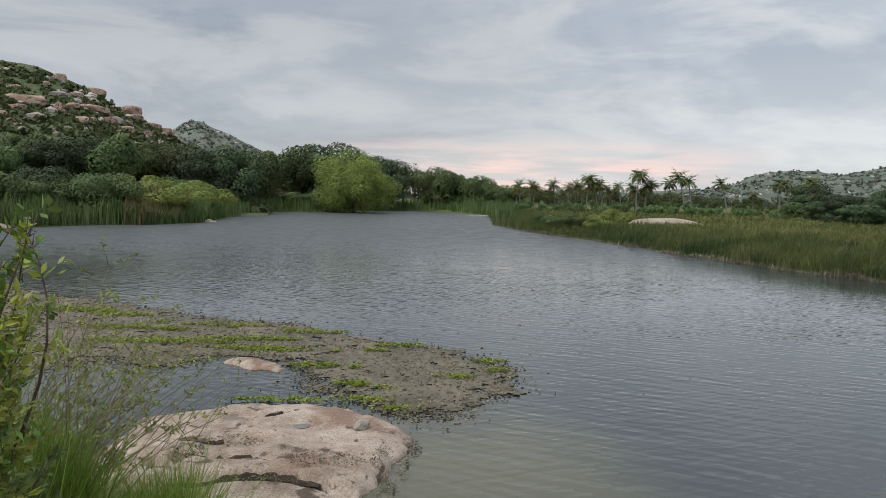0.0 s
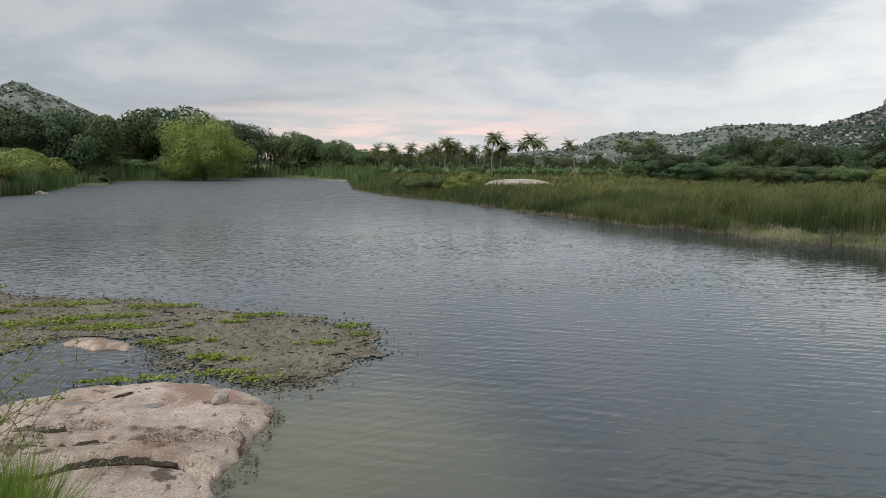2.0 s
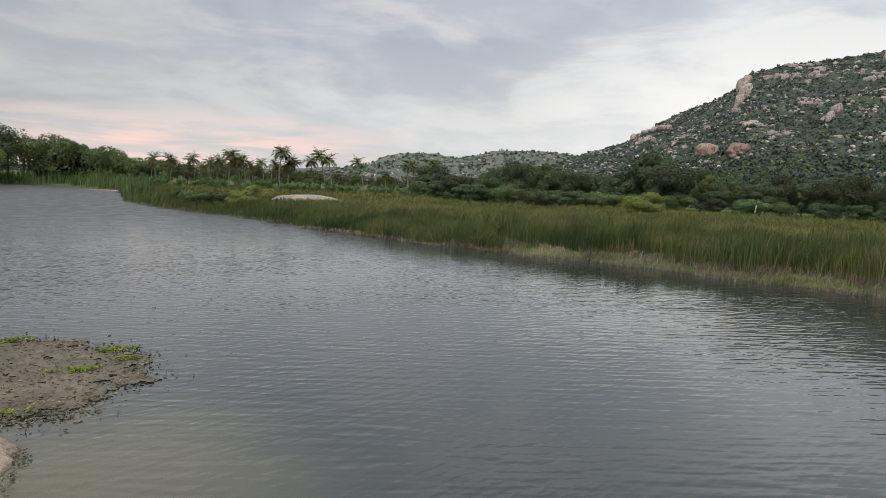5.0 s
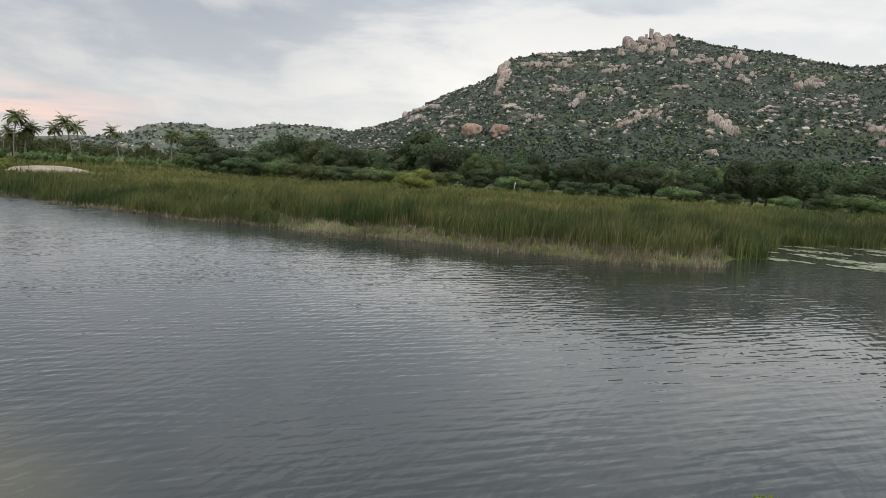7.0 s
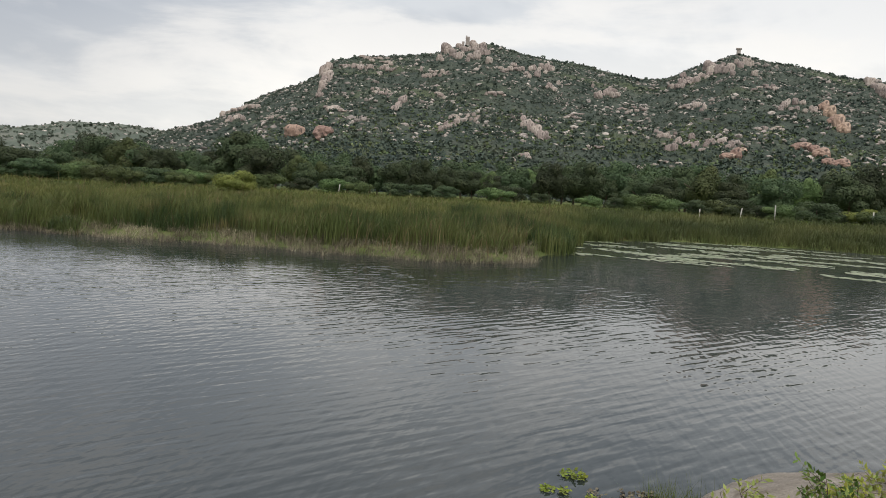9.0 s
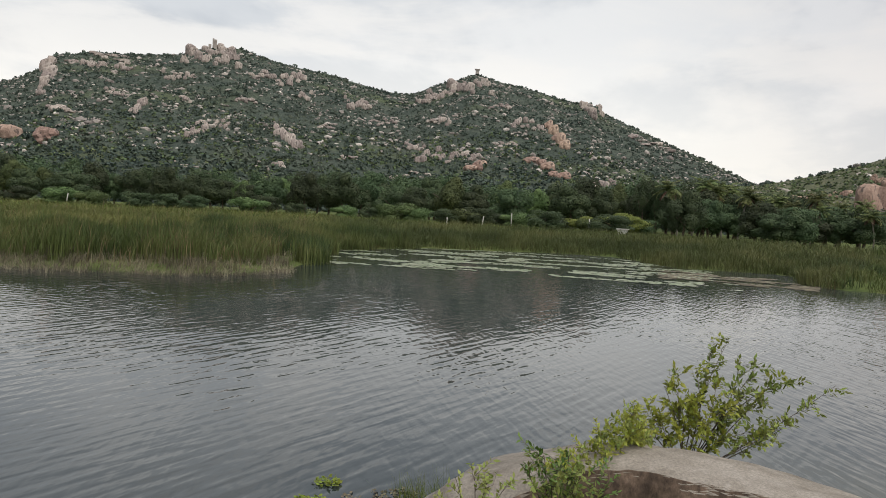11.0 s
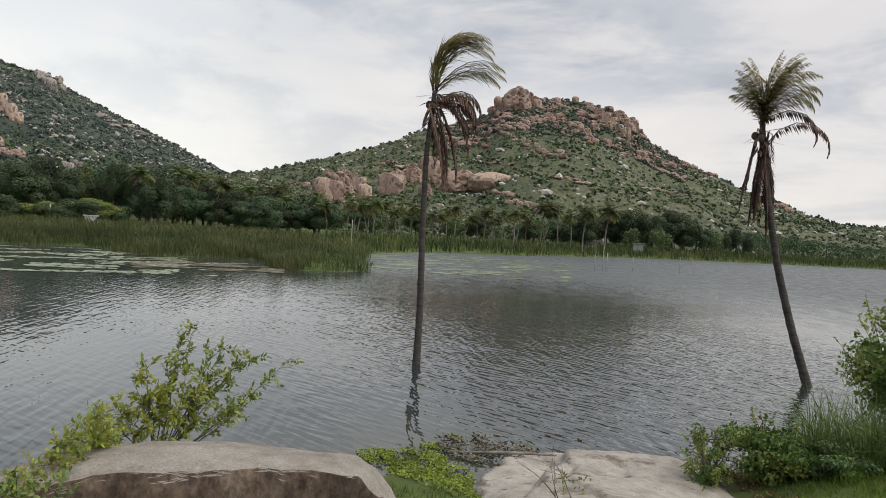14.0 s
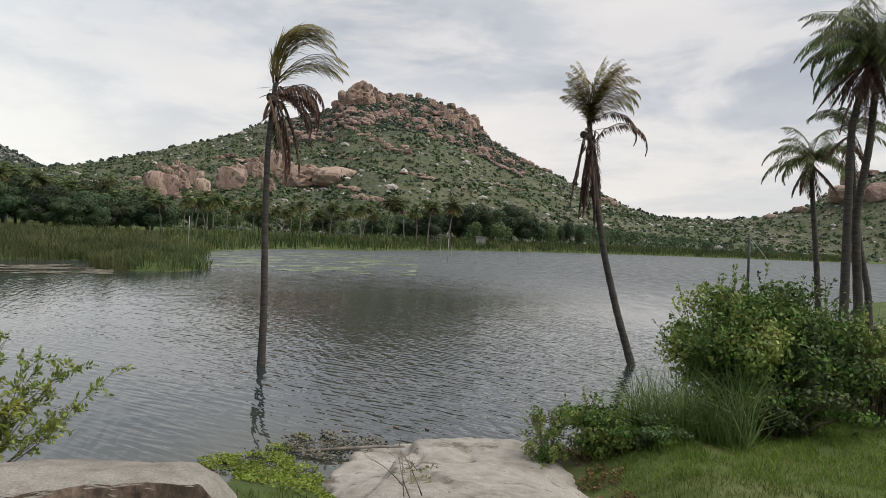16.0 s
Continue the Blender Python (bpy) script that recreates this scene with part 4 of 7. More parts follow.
# cliffs low on the crag hill, and its rocky summit
for az, el, wide, high, count, slant in [
    (112.1, 2.2, 2.4, 2.2, 3, 0), (112.6, 3.41, 2.76, 1.11, 5, 10), (114.3, 2.5, 1.38, 1.57, 3, 0), (113.4, 1.5, 1.57, 0.83, 3, 0), (116.8, 2.6, 2.0, 1.65, 1, 0),
    (118.3, 4.44, 5.99, 0.74, 5, -4), (118.6, 3.37, 2.95, 1.57, 4, 0), (120.7, 3.5, 3.0, 2.2, 3, 0), (123.7, 2.95, 3.2, 2.2, 2, 0), (125.8, 2.74, 1.84, 0.65, 3, 0),
    (127.6, 1.88, 3.23, 0.65, 5, -10), (117.5, 1.03, 1.11, 0.65, 1, 0), (127.3, 6.93, 2.03, 0.55, 4, -15), (129.4, 6.32, 3.04, 0.74, 5, -15), (125.8, 7.53, 1.66, 0.46, 4, -10),
    (126.5, 10.0, 2.3, 2.2, 1, 0), (125.2, 9.73, 1.57, 1.2, 4, 0), (127.8, 10.23, 1.11, 1.2, 2, 0), (130.4, 10.17, 2.03, 0.74, 4, 0), (133.6, 9.59, 4.15, 1.01, 6, -15),
    (134.7, 8.56, 2.95, 1.29, 6, -10), (135.8, 8.95, 1.38, 1.2, 3, 0), (131.9, 8.27, 2.58, 0.92, 6, 0), (133.3, 7.35, 2.76, 0.65, 5, -10), (135.8, 6.37, 2.03, 0.65, 4, 0),
    (147.0, 2.89, 2.03, 0.55, 4, -10), (128.6, 8.8, 2.76, 0.92, 7, 0), (126.3, 8.23, 2.76, 0.65, 6, 0), (123.7, 6.72, 2.3, 0.65, 5, 0), (138.9, 3.62, 2.76, 0.37, 5, -15),
    (140.9, 5.48, 2.76, 0.37, 5, -20), (125.6, 5.25, 2.3, 0.46, 5, 0), (131.2, 4.17, 2.76, 0.37, 5, -10), (107.2, 2.02, 1.84, 0.46, 4, 0), (109.5, 2.4, 1.57, 0.65, 4, 0),
    (106.1, 1.08, 1.38, 0.37, 3, 0)]:
    outcrop(crag_hill, az, el, wide * (1.15 if high > 1.4 else 1.0), high * (1.2 if el > 8 else 1.6 if high > 1.4 else 1.1), count if high > 1.4 else int(count * 1.5), slant, [6, 5, 6, 3, 2] if high > 1.0 else [5, 5, 4] if wide > 5 else [0, 1, 3, 4, 6], "cracked pink granite crag on the green hill")
for az, el, w, h, k in [(163.6, 5.2, 12, 10, 3), (164.6, 5.4, 14, 9, 5), (163.4, 3.6, 16, 9, 3), (165.5, 3.8, 16, 9, 1), (160.5, 2.6, 8, 5, 0), (158.6, 2.1, 6, 3, 1)]:
    on_hill(crag_hill, k, az, el, w, h)
# pink boulders along the crest of the left hill
for az, el, wide, high in [
    (-30.6, 5.94, 2.76, 1.01), (-28.5, 7.68, 0.92, 0.83), (-26.9, 7.44, 1.2, 0.65), (-26.2, 6.91, 1.38, 0.65), (-27.5, 6.52, 1.11, 0.65), (-26.4, 5.69, 2.12, 0.74),
    (-25.5, 4.95, 1.38, 0.65), (-27.2, 4.84, 1.11, 0.65), (-28.6, 5.53, 0.74, 1.11), (-23.9, 5.67, 1.57, 1.11), (-23.6, 5.28, 1.11, 0.74), (-22.5, 4.73, 1.38, 0.65),
    (-21.7, 4.36, 1.38, 0.65), (-31.2, 6.84, 0.92, 0.46), (-32.0, 4.88, 0.65, 0.65), (-31.5, 4.53, 0.74, 0.46), (-24.2, 4.34, 1.11, 0.74), (-22.8, 4.09, 0.92, 0.65),
    (-24.9, 6.21, 0.92, 0.55), (-27.7, 5.8, 0.92, 0.55)]:
    outcrop(left_hill, az, el, wide, high, 1, 0, [0, 1, 3, 6, 2], "large pink granite boulder among bushes")
    outcrop(left_hill, az + RNG.uniform(-0.9, 0.9), el + RNG.uniform(-0.5, 0.2), wide * 0.5, high * 0.6, 1, 0, [0, 1, 3, 4], "pink granite boulder among bushes")


# the ruin on the main summit
def box(s, c, d, index=0):
    c, d = np.asarray(c, float), np.asarray(d, float) / 2
    v = [c + d * [i, j, k] for i in (-1, 1) for j in (-1, 1) for k in (-1, 1)]
    s.add(v, [(0, 1, 3, 2), (4, 6, 7, 5), (0, 4, 5, 1), (2, 3, 7, 6), (0, 2, 6, 4), (1, 5, 7, 3)], index)


def box_mesh(name, c, d, mat):
    s = Soup()
    box(s, c, d)
    return s.mesh(name, mat)


p = at(61.9, 598)
tower = thing("ruined_tower", "small square stone tower on the hill summit", "tower", pose(p[0], p[1], float(main_hill.z(p[0], p[1])) - 1.0, 0, 0, -61.9))
part("tower_wall", box_mesh("tower_wall", (0, 0, 4), (3.4, 3.4, 9.4), M["grey_granite"]), tower)
part("parapet", box_mesh("parapet", (-1.0, 0, 9.0), (1.2, 3.2, 1.0), M["grey_granite"]), tower)
part("side_wall", box_mesh("side_wall", (-3.6, 0, 2.0), (2.2, 3, 5.4), M["grey_granite"]), tower)
part("side_wall", box_mesh("side_wall", (7, 0, 0.8), (9, 3, 4.0), M["grey_granite"]), tower)
part("side_wall", box_mesh("side_wall", (15, 0, 0.4), (6, 3, 2.6), M["grey_granite"]), tower)
p = at(82.4, 594)
shrine = thing("hilltop_shrine", "tiny stone shrine on the second hill summit", "shrine", pose(p[0], p[1], float(main_hill.z(p[0], p[1])) + 1.5, 0, 0, -82.4))
part("wall", box_mesh("wall", (0, 0, 1.2), (3.0, 3.0, 3.4), M["grey_granite"]), shrine)
part("roof", box_mesh("roof", (0, 0, 3.2), (4.2, 4.0, 0.6), M["grey_granite"]), shrine)


# ---- trees ----
def crown_mesh(name, mat, seed, lobes, size=(3.2, 3.2, 2.4), centre=4.4, quads=7600, leaf=0.24, reach=(0.34, 0.72), blob=(0.30, 0.48)):
    """A crown of leaf sprays on uneven lobes, with gaps between them."""
    r = np.random.default_rng(seed)
    s = Soup()
    lob = []
    for _ in range(lobes):
        d = unit(r.normal(size=3) * [1, 1, 0.8])
        lob.append((np.array([0, 0, centre]) + d * np.array(size) * r.uniform(*reach), np.array(size) * r.uniform(*blob)))
    for c, rad in lob:
        n = quads // lobes
        d = unit(r.normal(size=(n, 3)) + [0, 0, 0.25])
        p = c + d * rad * r.uniform(0.78, 1.04, (n, 1))
        s.sprays(p, d, leaf * r.uniform(0.6, 1.4, n), leaf * r.uniform(0.5, 1.0, n), 0.22)
    return s.mesh(name, mat)


def trunk_mesh(name, seed, height=3.6, radius=0.22, limbs=5, reach=1.8):
    r = np.random.default_rng(seed)
    s = Soup()
    t = np.linspace(0, 1, 5)[:, None]
    s.tube(np.concatenate([0.2 * np.sin(t * 3 + seed), 0.2 * np.cos(t * 2 + seed) - 0.2, t * height - 0.4], 1), radius * (1 - 0.5 * t[:, 0]), 6)
    for _ in range(limbs):
        a = r.uniform(0, 6.28)
        d = np.array([math.cos(a) * reach, math.sin(a) * reach, r.uniform(1.0, 2.0)])
        b = np.array([0, 0, height * r.uniform(0.6, 0.9)])
        s.tube(b + t[::2] * d, radius * 0.5 * (1 - 0.7 * t[::2, 0]), 5)
    return s.mesh(name, M["wood"], True)


def tree_kind(name, label, mat, seed, height, **kw):
    ob = thing(name, label, "tree", pose(0, 0, -60), "trees round the lake")
    part("trunk", trunk_mesh("trunk", seed, height), ob)
    part("crown", crown_mesh("crown", mat, seed, **kw), ob)
    return ob


TREES = [
    tree_kind("broadleaf_tree", "dark green rounded broadleaf tree on the lake bank", M["tree_dark"], 11, 3.0, lobes=13, size=(3.0, 3.0, 2.9), centre=3.3),
    tree_kind("broadleaf_tree", "dark green spreading broadleaf tree on the lake bank", M["tree_dark"], 12, 2.6, lobes=16, size=(3.6, 3.3, 2.4), centre=2.8),
    tree_kind("broadleaf_tree", "mid-green broadleaf tree with a loose crown", M["tree_mid"], 13, 3.0, lobes=12, size=(2.7, 2.7, 3.0), centre=3.4),
    tree_kind("broadleaf_tree", "low mid-green bushy tree on the lake bank", M["tree_mid"], 14, 1.5, lobes=14, size=(3.4, 3.4, 2.3), centre=2.2),
    tree_kind("broadleaf_tree", "tall thin dark feathery tree on the lake bank", M["tree_dark"], 15, 5.4, lobes=18, size=(1.9, 1.9, 4.4), centre=5.0, leaf=0.16),
    tree_kind("broadleaf_tree", "light yellow-green bushy tree on the lake bank", M["tree_light"], 16, 1.5, lobes=14, size=(3.3, 3.3, 2.3), centre=2.3),
]
TREE_H = [max(v.co.z for o in ob.children for v in o.data.vertices) for ob in TREES]
FIRST = {}


def plant(kind, x, y, height, wide=1.0, z=None, store=None):
    """Sets one of a kind of tree, that tall, on the ground."""
    store = store or TREES
    tall = TREE_H if store is TREES else PALM_H
    s = height / tall[kind]
    m = Matrix.LocRotScale(Vector((x, y, float(ground_z(x, y)) if z is None else z)), Euler((0, 0, RNG.uniform(0, 6.28))), Vector((s * wide, s * wide, s)))
    key = (id(store), kind)
    if key not in FIRST:
        FIRST[key] = True
        store[kind].matrix_basis = m
        return store[kind]
    own = store[kind].scale  # a copy takes over its scale
    return copy_thing(store[kind], m @ Matrix.Diagonal((1 / own.x, 1 / own.y, 1 / own.z, 1)))


# the tree line: bearing and its height above the level line, in degrees
SKYLINE = np.array([(-40, 3.9), (-32, 3.8), (-24, 4.0), (-21, 4.1), (-19, 3.7), (-17, 3.4), (-15, 3.3), (-13.5, 3.0), (-11.6, 3.9), (-8.5, 3.7), (-5.8, 3.4), (-3.6, 3.3), (-1.3, 2.5), (1.5, 1.9), (3.8, 1.4), (5.2, 1.1), (7.4, 1.4), (16, 1.2), (19, 1.05), (22, 0.9), (25, 0.75), (31.5, 0.6),
                    (32.0, 1.7), (33.6, 2.2), (38, 1.7), (42.7, 1.4), (45.2, 3.0), (47.2, 2.0), (49.8, 2.1), (54.3, 1.9), (59.6, 1.9), (64.7, 2.0), (72.5, 2.3), (77.4, 2.5), (82, 2.5), (85.2, 2.1), (88.4, 1.8), (92, 2.8), (95.5, 3.0), (100, 2.8),
                    (104, 2.2), (110, 1.9), (115, 1.5), (118, 1.3), (126, 1.35), (132, 2.2), (140, 2.0), (145, 0.9), (149.5, 1.0), (153, 0.5), (157, 0.1), (175, 0.3)])


def tall_at(az, d, z):
    """The height of a tree that reaches the tree line from that distance."""
    return (3.7 + d * math.tan(radians(float(np.interp(az, SKYLINE[:, 0], SKYLINE[:, 1])))) - z) * 1.1


def belt(az0, az1, d0, d1, count, h0, h1, kinds, hill=None, store=None):
    """A belt of trees between two bearings and two distances; h0 to h1: parts of the tree line's height, or metres if over 1.5."""
    for i in range(count):
        az = az0 + (az1 - az0) * (i + RNG.uniform(0.1, 0.9)) / count
        d = RNG.uniform(d0, d1)
        p = at(az, d)
        if shore_distance(p[0], p[1]) < 2.5:
            continue
        z = float(ground_z(p[0], p[1]))
        if hill is not None:
            z = max(z, float(hill.z(p[0], p[1])))
        h = RNG.uniform(h0, h1)
        h = max(2.0, h * tall_at(az, d, z)) if h0 < 1.5 else h
        plant(kinds[int(RNG.integers(0, len(kinds)))], p[0], p[1], h, min(1.5, max(0.9, 5.5 / h)) * RNG.uniform(0.9, 1.2), z - 0.1, store)


def wood(name, label, mat, az0, az1, d0, d1, count, h0, h1, hill=None, quads=800):
    """Trees too far behind others to be told apart, as one mass."""
    s = Soup()
    for i in range(count):
        az, d = RNG.uniform(az0, az1), RNG.uniform(d0, d1)
        p = at(az, d)
        if shore_distance(p[0], p[1]) < 4:
            continue
        z = float(ground_z(p[0], p[1]))
        if hill is not None:
            z = max(z, float(hill.z(p[0], p[1])))
        h = max(2.2, RNG.uniform(h0, h1) * tall_at(az, d, z))
        lob = unit(RNG.normal(size=(6, 3))) * [h * 0.36, h * 0.36, h * 0.24] * RNG.uniform(0.5, 1.0, (6, 1))
        q = lob[RNG.integers(0, 6, quads)]
        dirs = unit(RNG.normal(size=(quads, 3)) + [0, 0, 0.25])
        c = np.array([p[0], p[1], z + h * 0.48]) + q + dirs * h * 0.2 * RNG.uniform(0.6, 1.1, (quads, 1))
        s.sprays(c, dirs, 0.034 * h * RNG.uniform(0.7, 1.4, quads) + 0.1, 0.028 * h + 0.07, 0.22)
        s.tube(np.array([[p[0], p[1], z - 0.3], [p[0] + 0.2, p[1], z + h * 0.5]]), 0.02 * h, 4)
    return thing(name, label, "trees", kind="stuff", mesh=s.mesh(name, mat))


def frond(s, base, az, up, length, droop, leaflets=14, width=0.9, index=0, wind=(0, 0, 0), stem=0.03, thin=0.05, hang=0.3, bend=1.2, rib=None, sweep=0.55):
    """A palm frond: an arching midrib with leaflets along both sides. up: its first slope in degrees; droop: how far it falls."""
    t = np.linspace(0, 1, leaflets + 2)[:, None]
    out = np.array([math.sin(az), math.cos(az), 0])
    e = radians(up) - radians(droop) * t ** bend
    step = (np.cos(e) * out + np.sin(e) * [0, 0, 1]) * length / (leaflets + 1)
    pts = base + np.cumsum(step, 0) - step[0] + np.asarray(wind) * t ** 2 * length
    (rib or s).tube(pts[:: max(1, leaflets // 5)], stem * np.linspace(1, 0.25, len(pts[:: max(1, leaflets // 5)])), 4, index)
    ways = unit(np.gradient(pts, axis=0))
    side = unit(np.cross(ways, [0, 0, 1.0]) + 1e-6)
    for sg in (-1, 1):
        k = slice(2, None)
        w = width * np.sin(np.clip(t[k, 0], 0.08, 1) * 2.75 + 0.25).clip(0.25, 1)
        d = side[k] * sg * 0.8 + ways[k] * sweep + np.array([0, 0, -hang]) + np.asarray(wind) * 0.6 + RNG.normal(size=(len(w), 3)) * 0.10
        s.leaves(pts[k], d, np.cross(d, [0, 0, 1.0]) + RNG.normal(size=d.shape) * 0.3, w * RNG.uniform(0.8, 1.1, len(w)), thin)


def palm_kind(label, seed, height, lean, fronds=44, size=2.6, leaflets=18, thin=0.16, dry=4, dry_mat="palm_dry"):
    ob = thing("coconut_palm", label, "palm tree", pose(0, 0, -60), "coconut palms")
    s = Soup()
    t = np.linspace(0, 1, 9)[:, None]
    path = np.concatenate([lean * t ** 2, 0.2 * np.sin(t * 4), height * t - 0.3 * (1 - t)], 1)
    s.tube(path, 0.16 - 0.06 * t[:, 0], 7)
    part("trunk", s.mesh("trunk", M["bark_pale"], True), ob)
    s = Soup()
    for i in range(fronds):
        frond(s, path[-1], i * 2.4 + RNG.uniform(-0.3, 0.3), RNG.uniform(-20, 85), size * RNG.uniform(0.75, 1.1), RNG.uniform(40, 95), leaflets, 0.75, 0, thin=thin, hang=0.35)
    part("crown", s.mesh("crown", M["palm_green"]), ob)
    if dry:
        s = Soup()
        for i in range(dry):
            frond(s, path[-1], i * 1.7 + seed, RNG.uniform(-50, -20), size * 0.8, RNG.uniform(20, 50), leaflets, 0.6, 0, thin=thin)
        part("dead_fronds", s.mesh("dead_fronds", M[dry_mat]), ob, "brown dead fronds")
    return ob


PALMS = [palm_kind("coconut palm with a full green crown on the far bank", 1, 8.0, 0.6), palm_kind("leaning coconut palm on the far bank", 2, 7.2, 1.6, 28), palm_kind("young coconut palm with a low crown", 3, 4.2, 0.3, 26, 2.6, dry=2), palm_kind("coconut palm with many brown fronds", 4, 7.0, -0.5, 26, dry=16, dry_mat="palm_faded")]
PALM_H = [max(v.co.z for o in ob.children for v in o.data.vertices) for ob in PALMS]

# left bank: bushes, then dark trees before the hill, and the big round tree at the end of the water
belt(-46, -14, 128, 150, 22, 0.8, 1.0, [2, 1, 2, 3], left_hill)
wood("left_wood", "green trees in front of the left hill", M["tree_mid"], -46, -13, 140, 185, 80, 0.7, 1.0, left_hill)
belt(-30, -10, 98, 118, 34, 3.6, 5.4, [5, 3, 5])
belt(-27, -12, 88, 97, 18, 2.0, 3.2, [5, 3])
belt(-33, -25.5, 84, 90, 10, 4.4, 6, [1, 3])
belt(-30, -11, 91, 100, 34, 2.4, 3.8, [5, 5, 3])
belt(-32, -22, 90, 97, 12, 3.4, 4.6, [5])
belt(-17, -2, 172, 190, 10, 0.85, 1.0, [2, 1, 3, 2])
wood("head_wood", "green trees behind the head of the lake", M["tree_mid"], -18, 6, 185, 225, 50, 0.75, 0.98)
belt(-13, -9, 150, 165, 5, 3, 4, [3, 1])
belt(-5.5, -0.5, 160, 172, 12, 0.9, 1.12, [0, 1, 0], store=PALMS)
belt(-1, 6, 185, 200, 12, 0.8, 1.0, [2, 3])
wood("plain_wood", "trees on the plain beyond the reed bed", M["tree_mid"], 3, 33, 180, 240, 85, 0.6, 1.0)
wood("under_wood", "bushes under the trees at the head of the lake", M["tree_mid"], -3, 34, 160, 182, 70, 0.3, 0.6)
belt(5.5, 16, 166, 185, 26, 5.5, 8.5, [3, 3, 1], store=PALMS)
wood("plain_bushes", "low green bushes before the palms on the plain", M["tree_mid"], 3, 33, 138, 158, 55, 0.3, 0.45)
for az, d, h in [(11.4, 165, 9), (15.3, 168, 10.4), (16.0, 172, 8.6), (17.7, 170, 9), (18.9, 162, 10.4), (19.4, 166, 9.6), (21.9, 165, 9), (23.6, 175, 6), (25.5, 150, 8), (26.0, 155, 7.4), (27.3, 140, 8)]:
    p = at(az, d)
    plant(int(RNG.integers(0, 2)), p[0], p[1], h, 1.0, None, PALMS)
belt(27, 33, 118, 135, 8, 3.4, 5, [3, 1])
belt(26.8, 28.2, 130, 140, 2, 6, 7, [0])
belt(32.5, 47, 128, 150, 18, 0.8, 1.0, [0, 1, 0, 2])
belt(29, 47, 104, 118, 16, 2.4, 3.4, [3, 3, 1])
belt(45, 46.4, 132, 140, 2, 0.95, 1.05, [0])
belt(45, 82, 114, 132, 40, 0.55, 0.95, [0, 1, 2, 0, 0])
wood("hillfoot_wood", "trees at the foot of the main hill", M["tree_dark"], 44, 112, 128, 200, 110, 0.8, 1.1, main_hill)
belt(46, 80, 106, 113, 14, 2.0, 3.2, [3, 1, 3])
belt(80, 110, 112, 140, 30, 0.6, 1.0, [0, 1, 2, 0], main_hill)
belt(80, 97, 94, 106, 13, 2.0, 3.4, [3, 1, 5])
belt(95.5, 97.2, 104, 110, 3, 8, 9.5, [4])
belt(98, 112, 92, 108, 15, 0.6, 0.9, [0, 1, 0])
belt(98, 116, 98, 118, 16, 0.85, 1.1, [0, 1, 3], store=PALMS)
belt(112, 134, 126, 140, 8, 0.6, 0.9, [0, 1, 2])
belt(114, 143, 106, 126, 40, 0.85, 1.2, [0, 1, 3, 3], store=PALMS)
belt(132, 146, 146, 170, 16, 0.7, 1.0, [0, 1, 4])
wood("shore_wood", "bushes and trees along the far shore", M["tree_mid"], 110, 150, 128, 175, 60, 0.5, 0.9, crag_hill)
wood("corner_wood", "low dark trees at the far corner of the lake", M["tree_dark"], 143, 174, 150, 280, 190, 0.7, 1.15, crag_hill, 380)

p = at(-7.3, 150)
big = thing("round_tree", "big rounded yellow-green tree overhanging the end of the lake", "tree", pose(p[0], p[1], 0.3))
part("trunk", trunk_mesh("big_trunk", 31, 5.0, 0.5, 7, 3.5), big)
part("crown", crown_mesh("big_crown", M["tree_light"], 33, 90, (10.6, 8.4, 7.6), 5.4, 40000, 0.30, (0.35, 0.80), (0.2, 0.34)), big)


# ---- reeds ----
def reed_bed(name, label, mats, region, count, height, width, lean=0.25, index=None):
    """Blades at random places of the region: a function that gives count places."""
    pts = region(count)
    s = Soup()
    n = len(pts)
    hmap = 1 + 0.45 * noise2(pts[:, 0], pts[:, 1], 6, 0.8, 5)
    wind = np.stack([RNG.normal(0.08, lean, n), RNG.normal(-0.04, lean, n), 0 * pts[:, 0]], 1)
    s.blades(pts, wind, height * hmap * RNG.uniform(0.7, 1.15, n), width * RNG.uniform(0.6, 1.3, n))
    return thing(name, label, "reeds", kind="stuff", mesh=s.mesh(name, mats))


def region(az0, az1, d0, d1, s0, s1, bias=1.0, patch=None):
    """Places between two bearings and distances, s0 to s1 metres in from the water's edge."""
    def pick(count):
        got = []
        total = 0
        while total < count:
            az = RNG.uniform(az0, az1, 20000)
            d = np.sqrt(RNG.uniform(d0 ** 2, d1 ** 2, 20000)) if bias == 1 else d0 + (d1 - d0) * RNG.random(20000) ** bias
            x, y = d * np.sin(np.radians(az)), d * np.cos(np.radians(az))
            sd = shore_distance(x, y) + 0.6 * noise2(x, y, 7, 0.21, 3)
            ok = (sd > s0) & (sd < s1)
            # thinning out raggedly towards the two ends
            ok &= np.minimum(az - az0, az1 - az) > 1.6 * noise2(x, y, 5, 0.45, 3) + RNG.uniform(0, 1.2, 20000) * (az1 - az0 > 8)
            if patch:
                ok &= noise2(x, y, patch[0], patch[1], 3) > patch[2]
            q = np.stack([x[ok], y[ok], np.maximum(ground_z(x[ok], y[ok]), -0.12)], 1)
            got.append(q)
            total += len(q)
        return np.concatenate(got)[:count]
    return pick


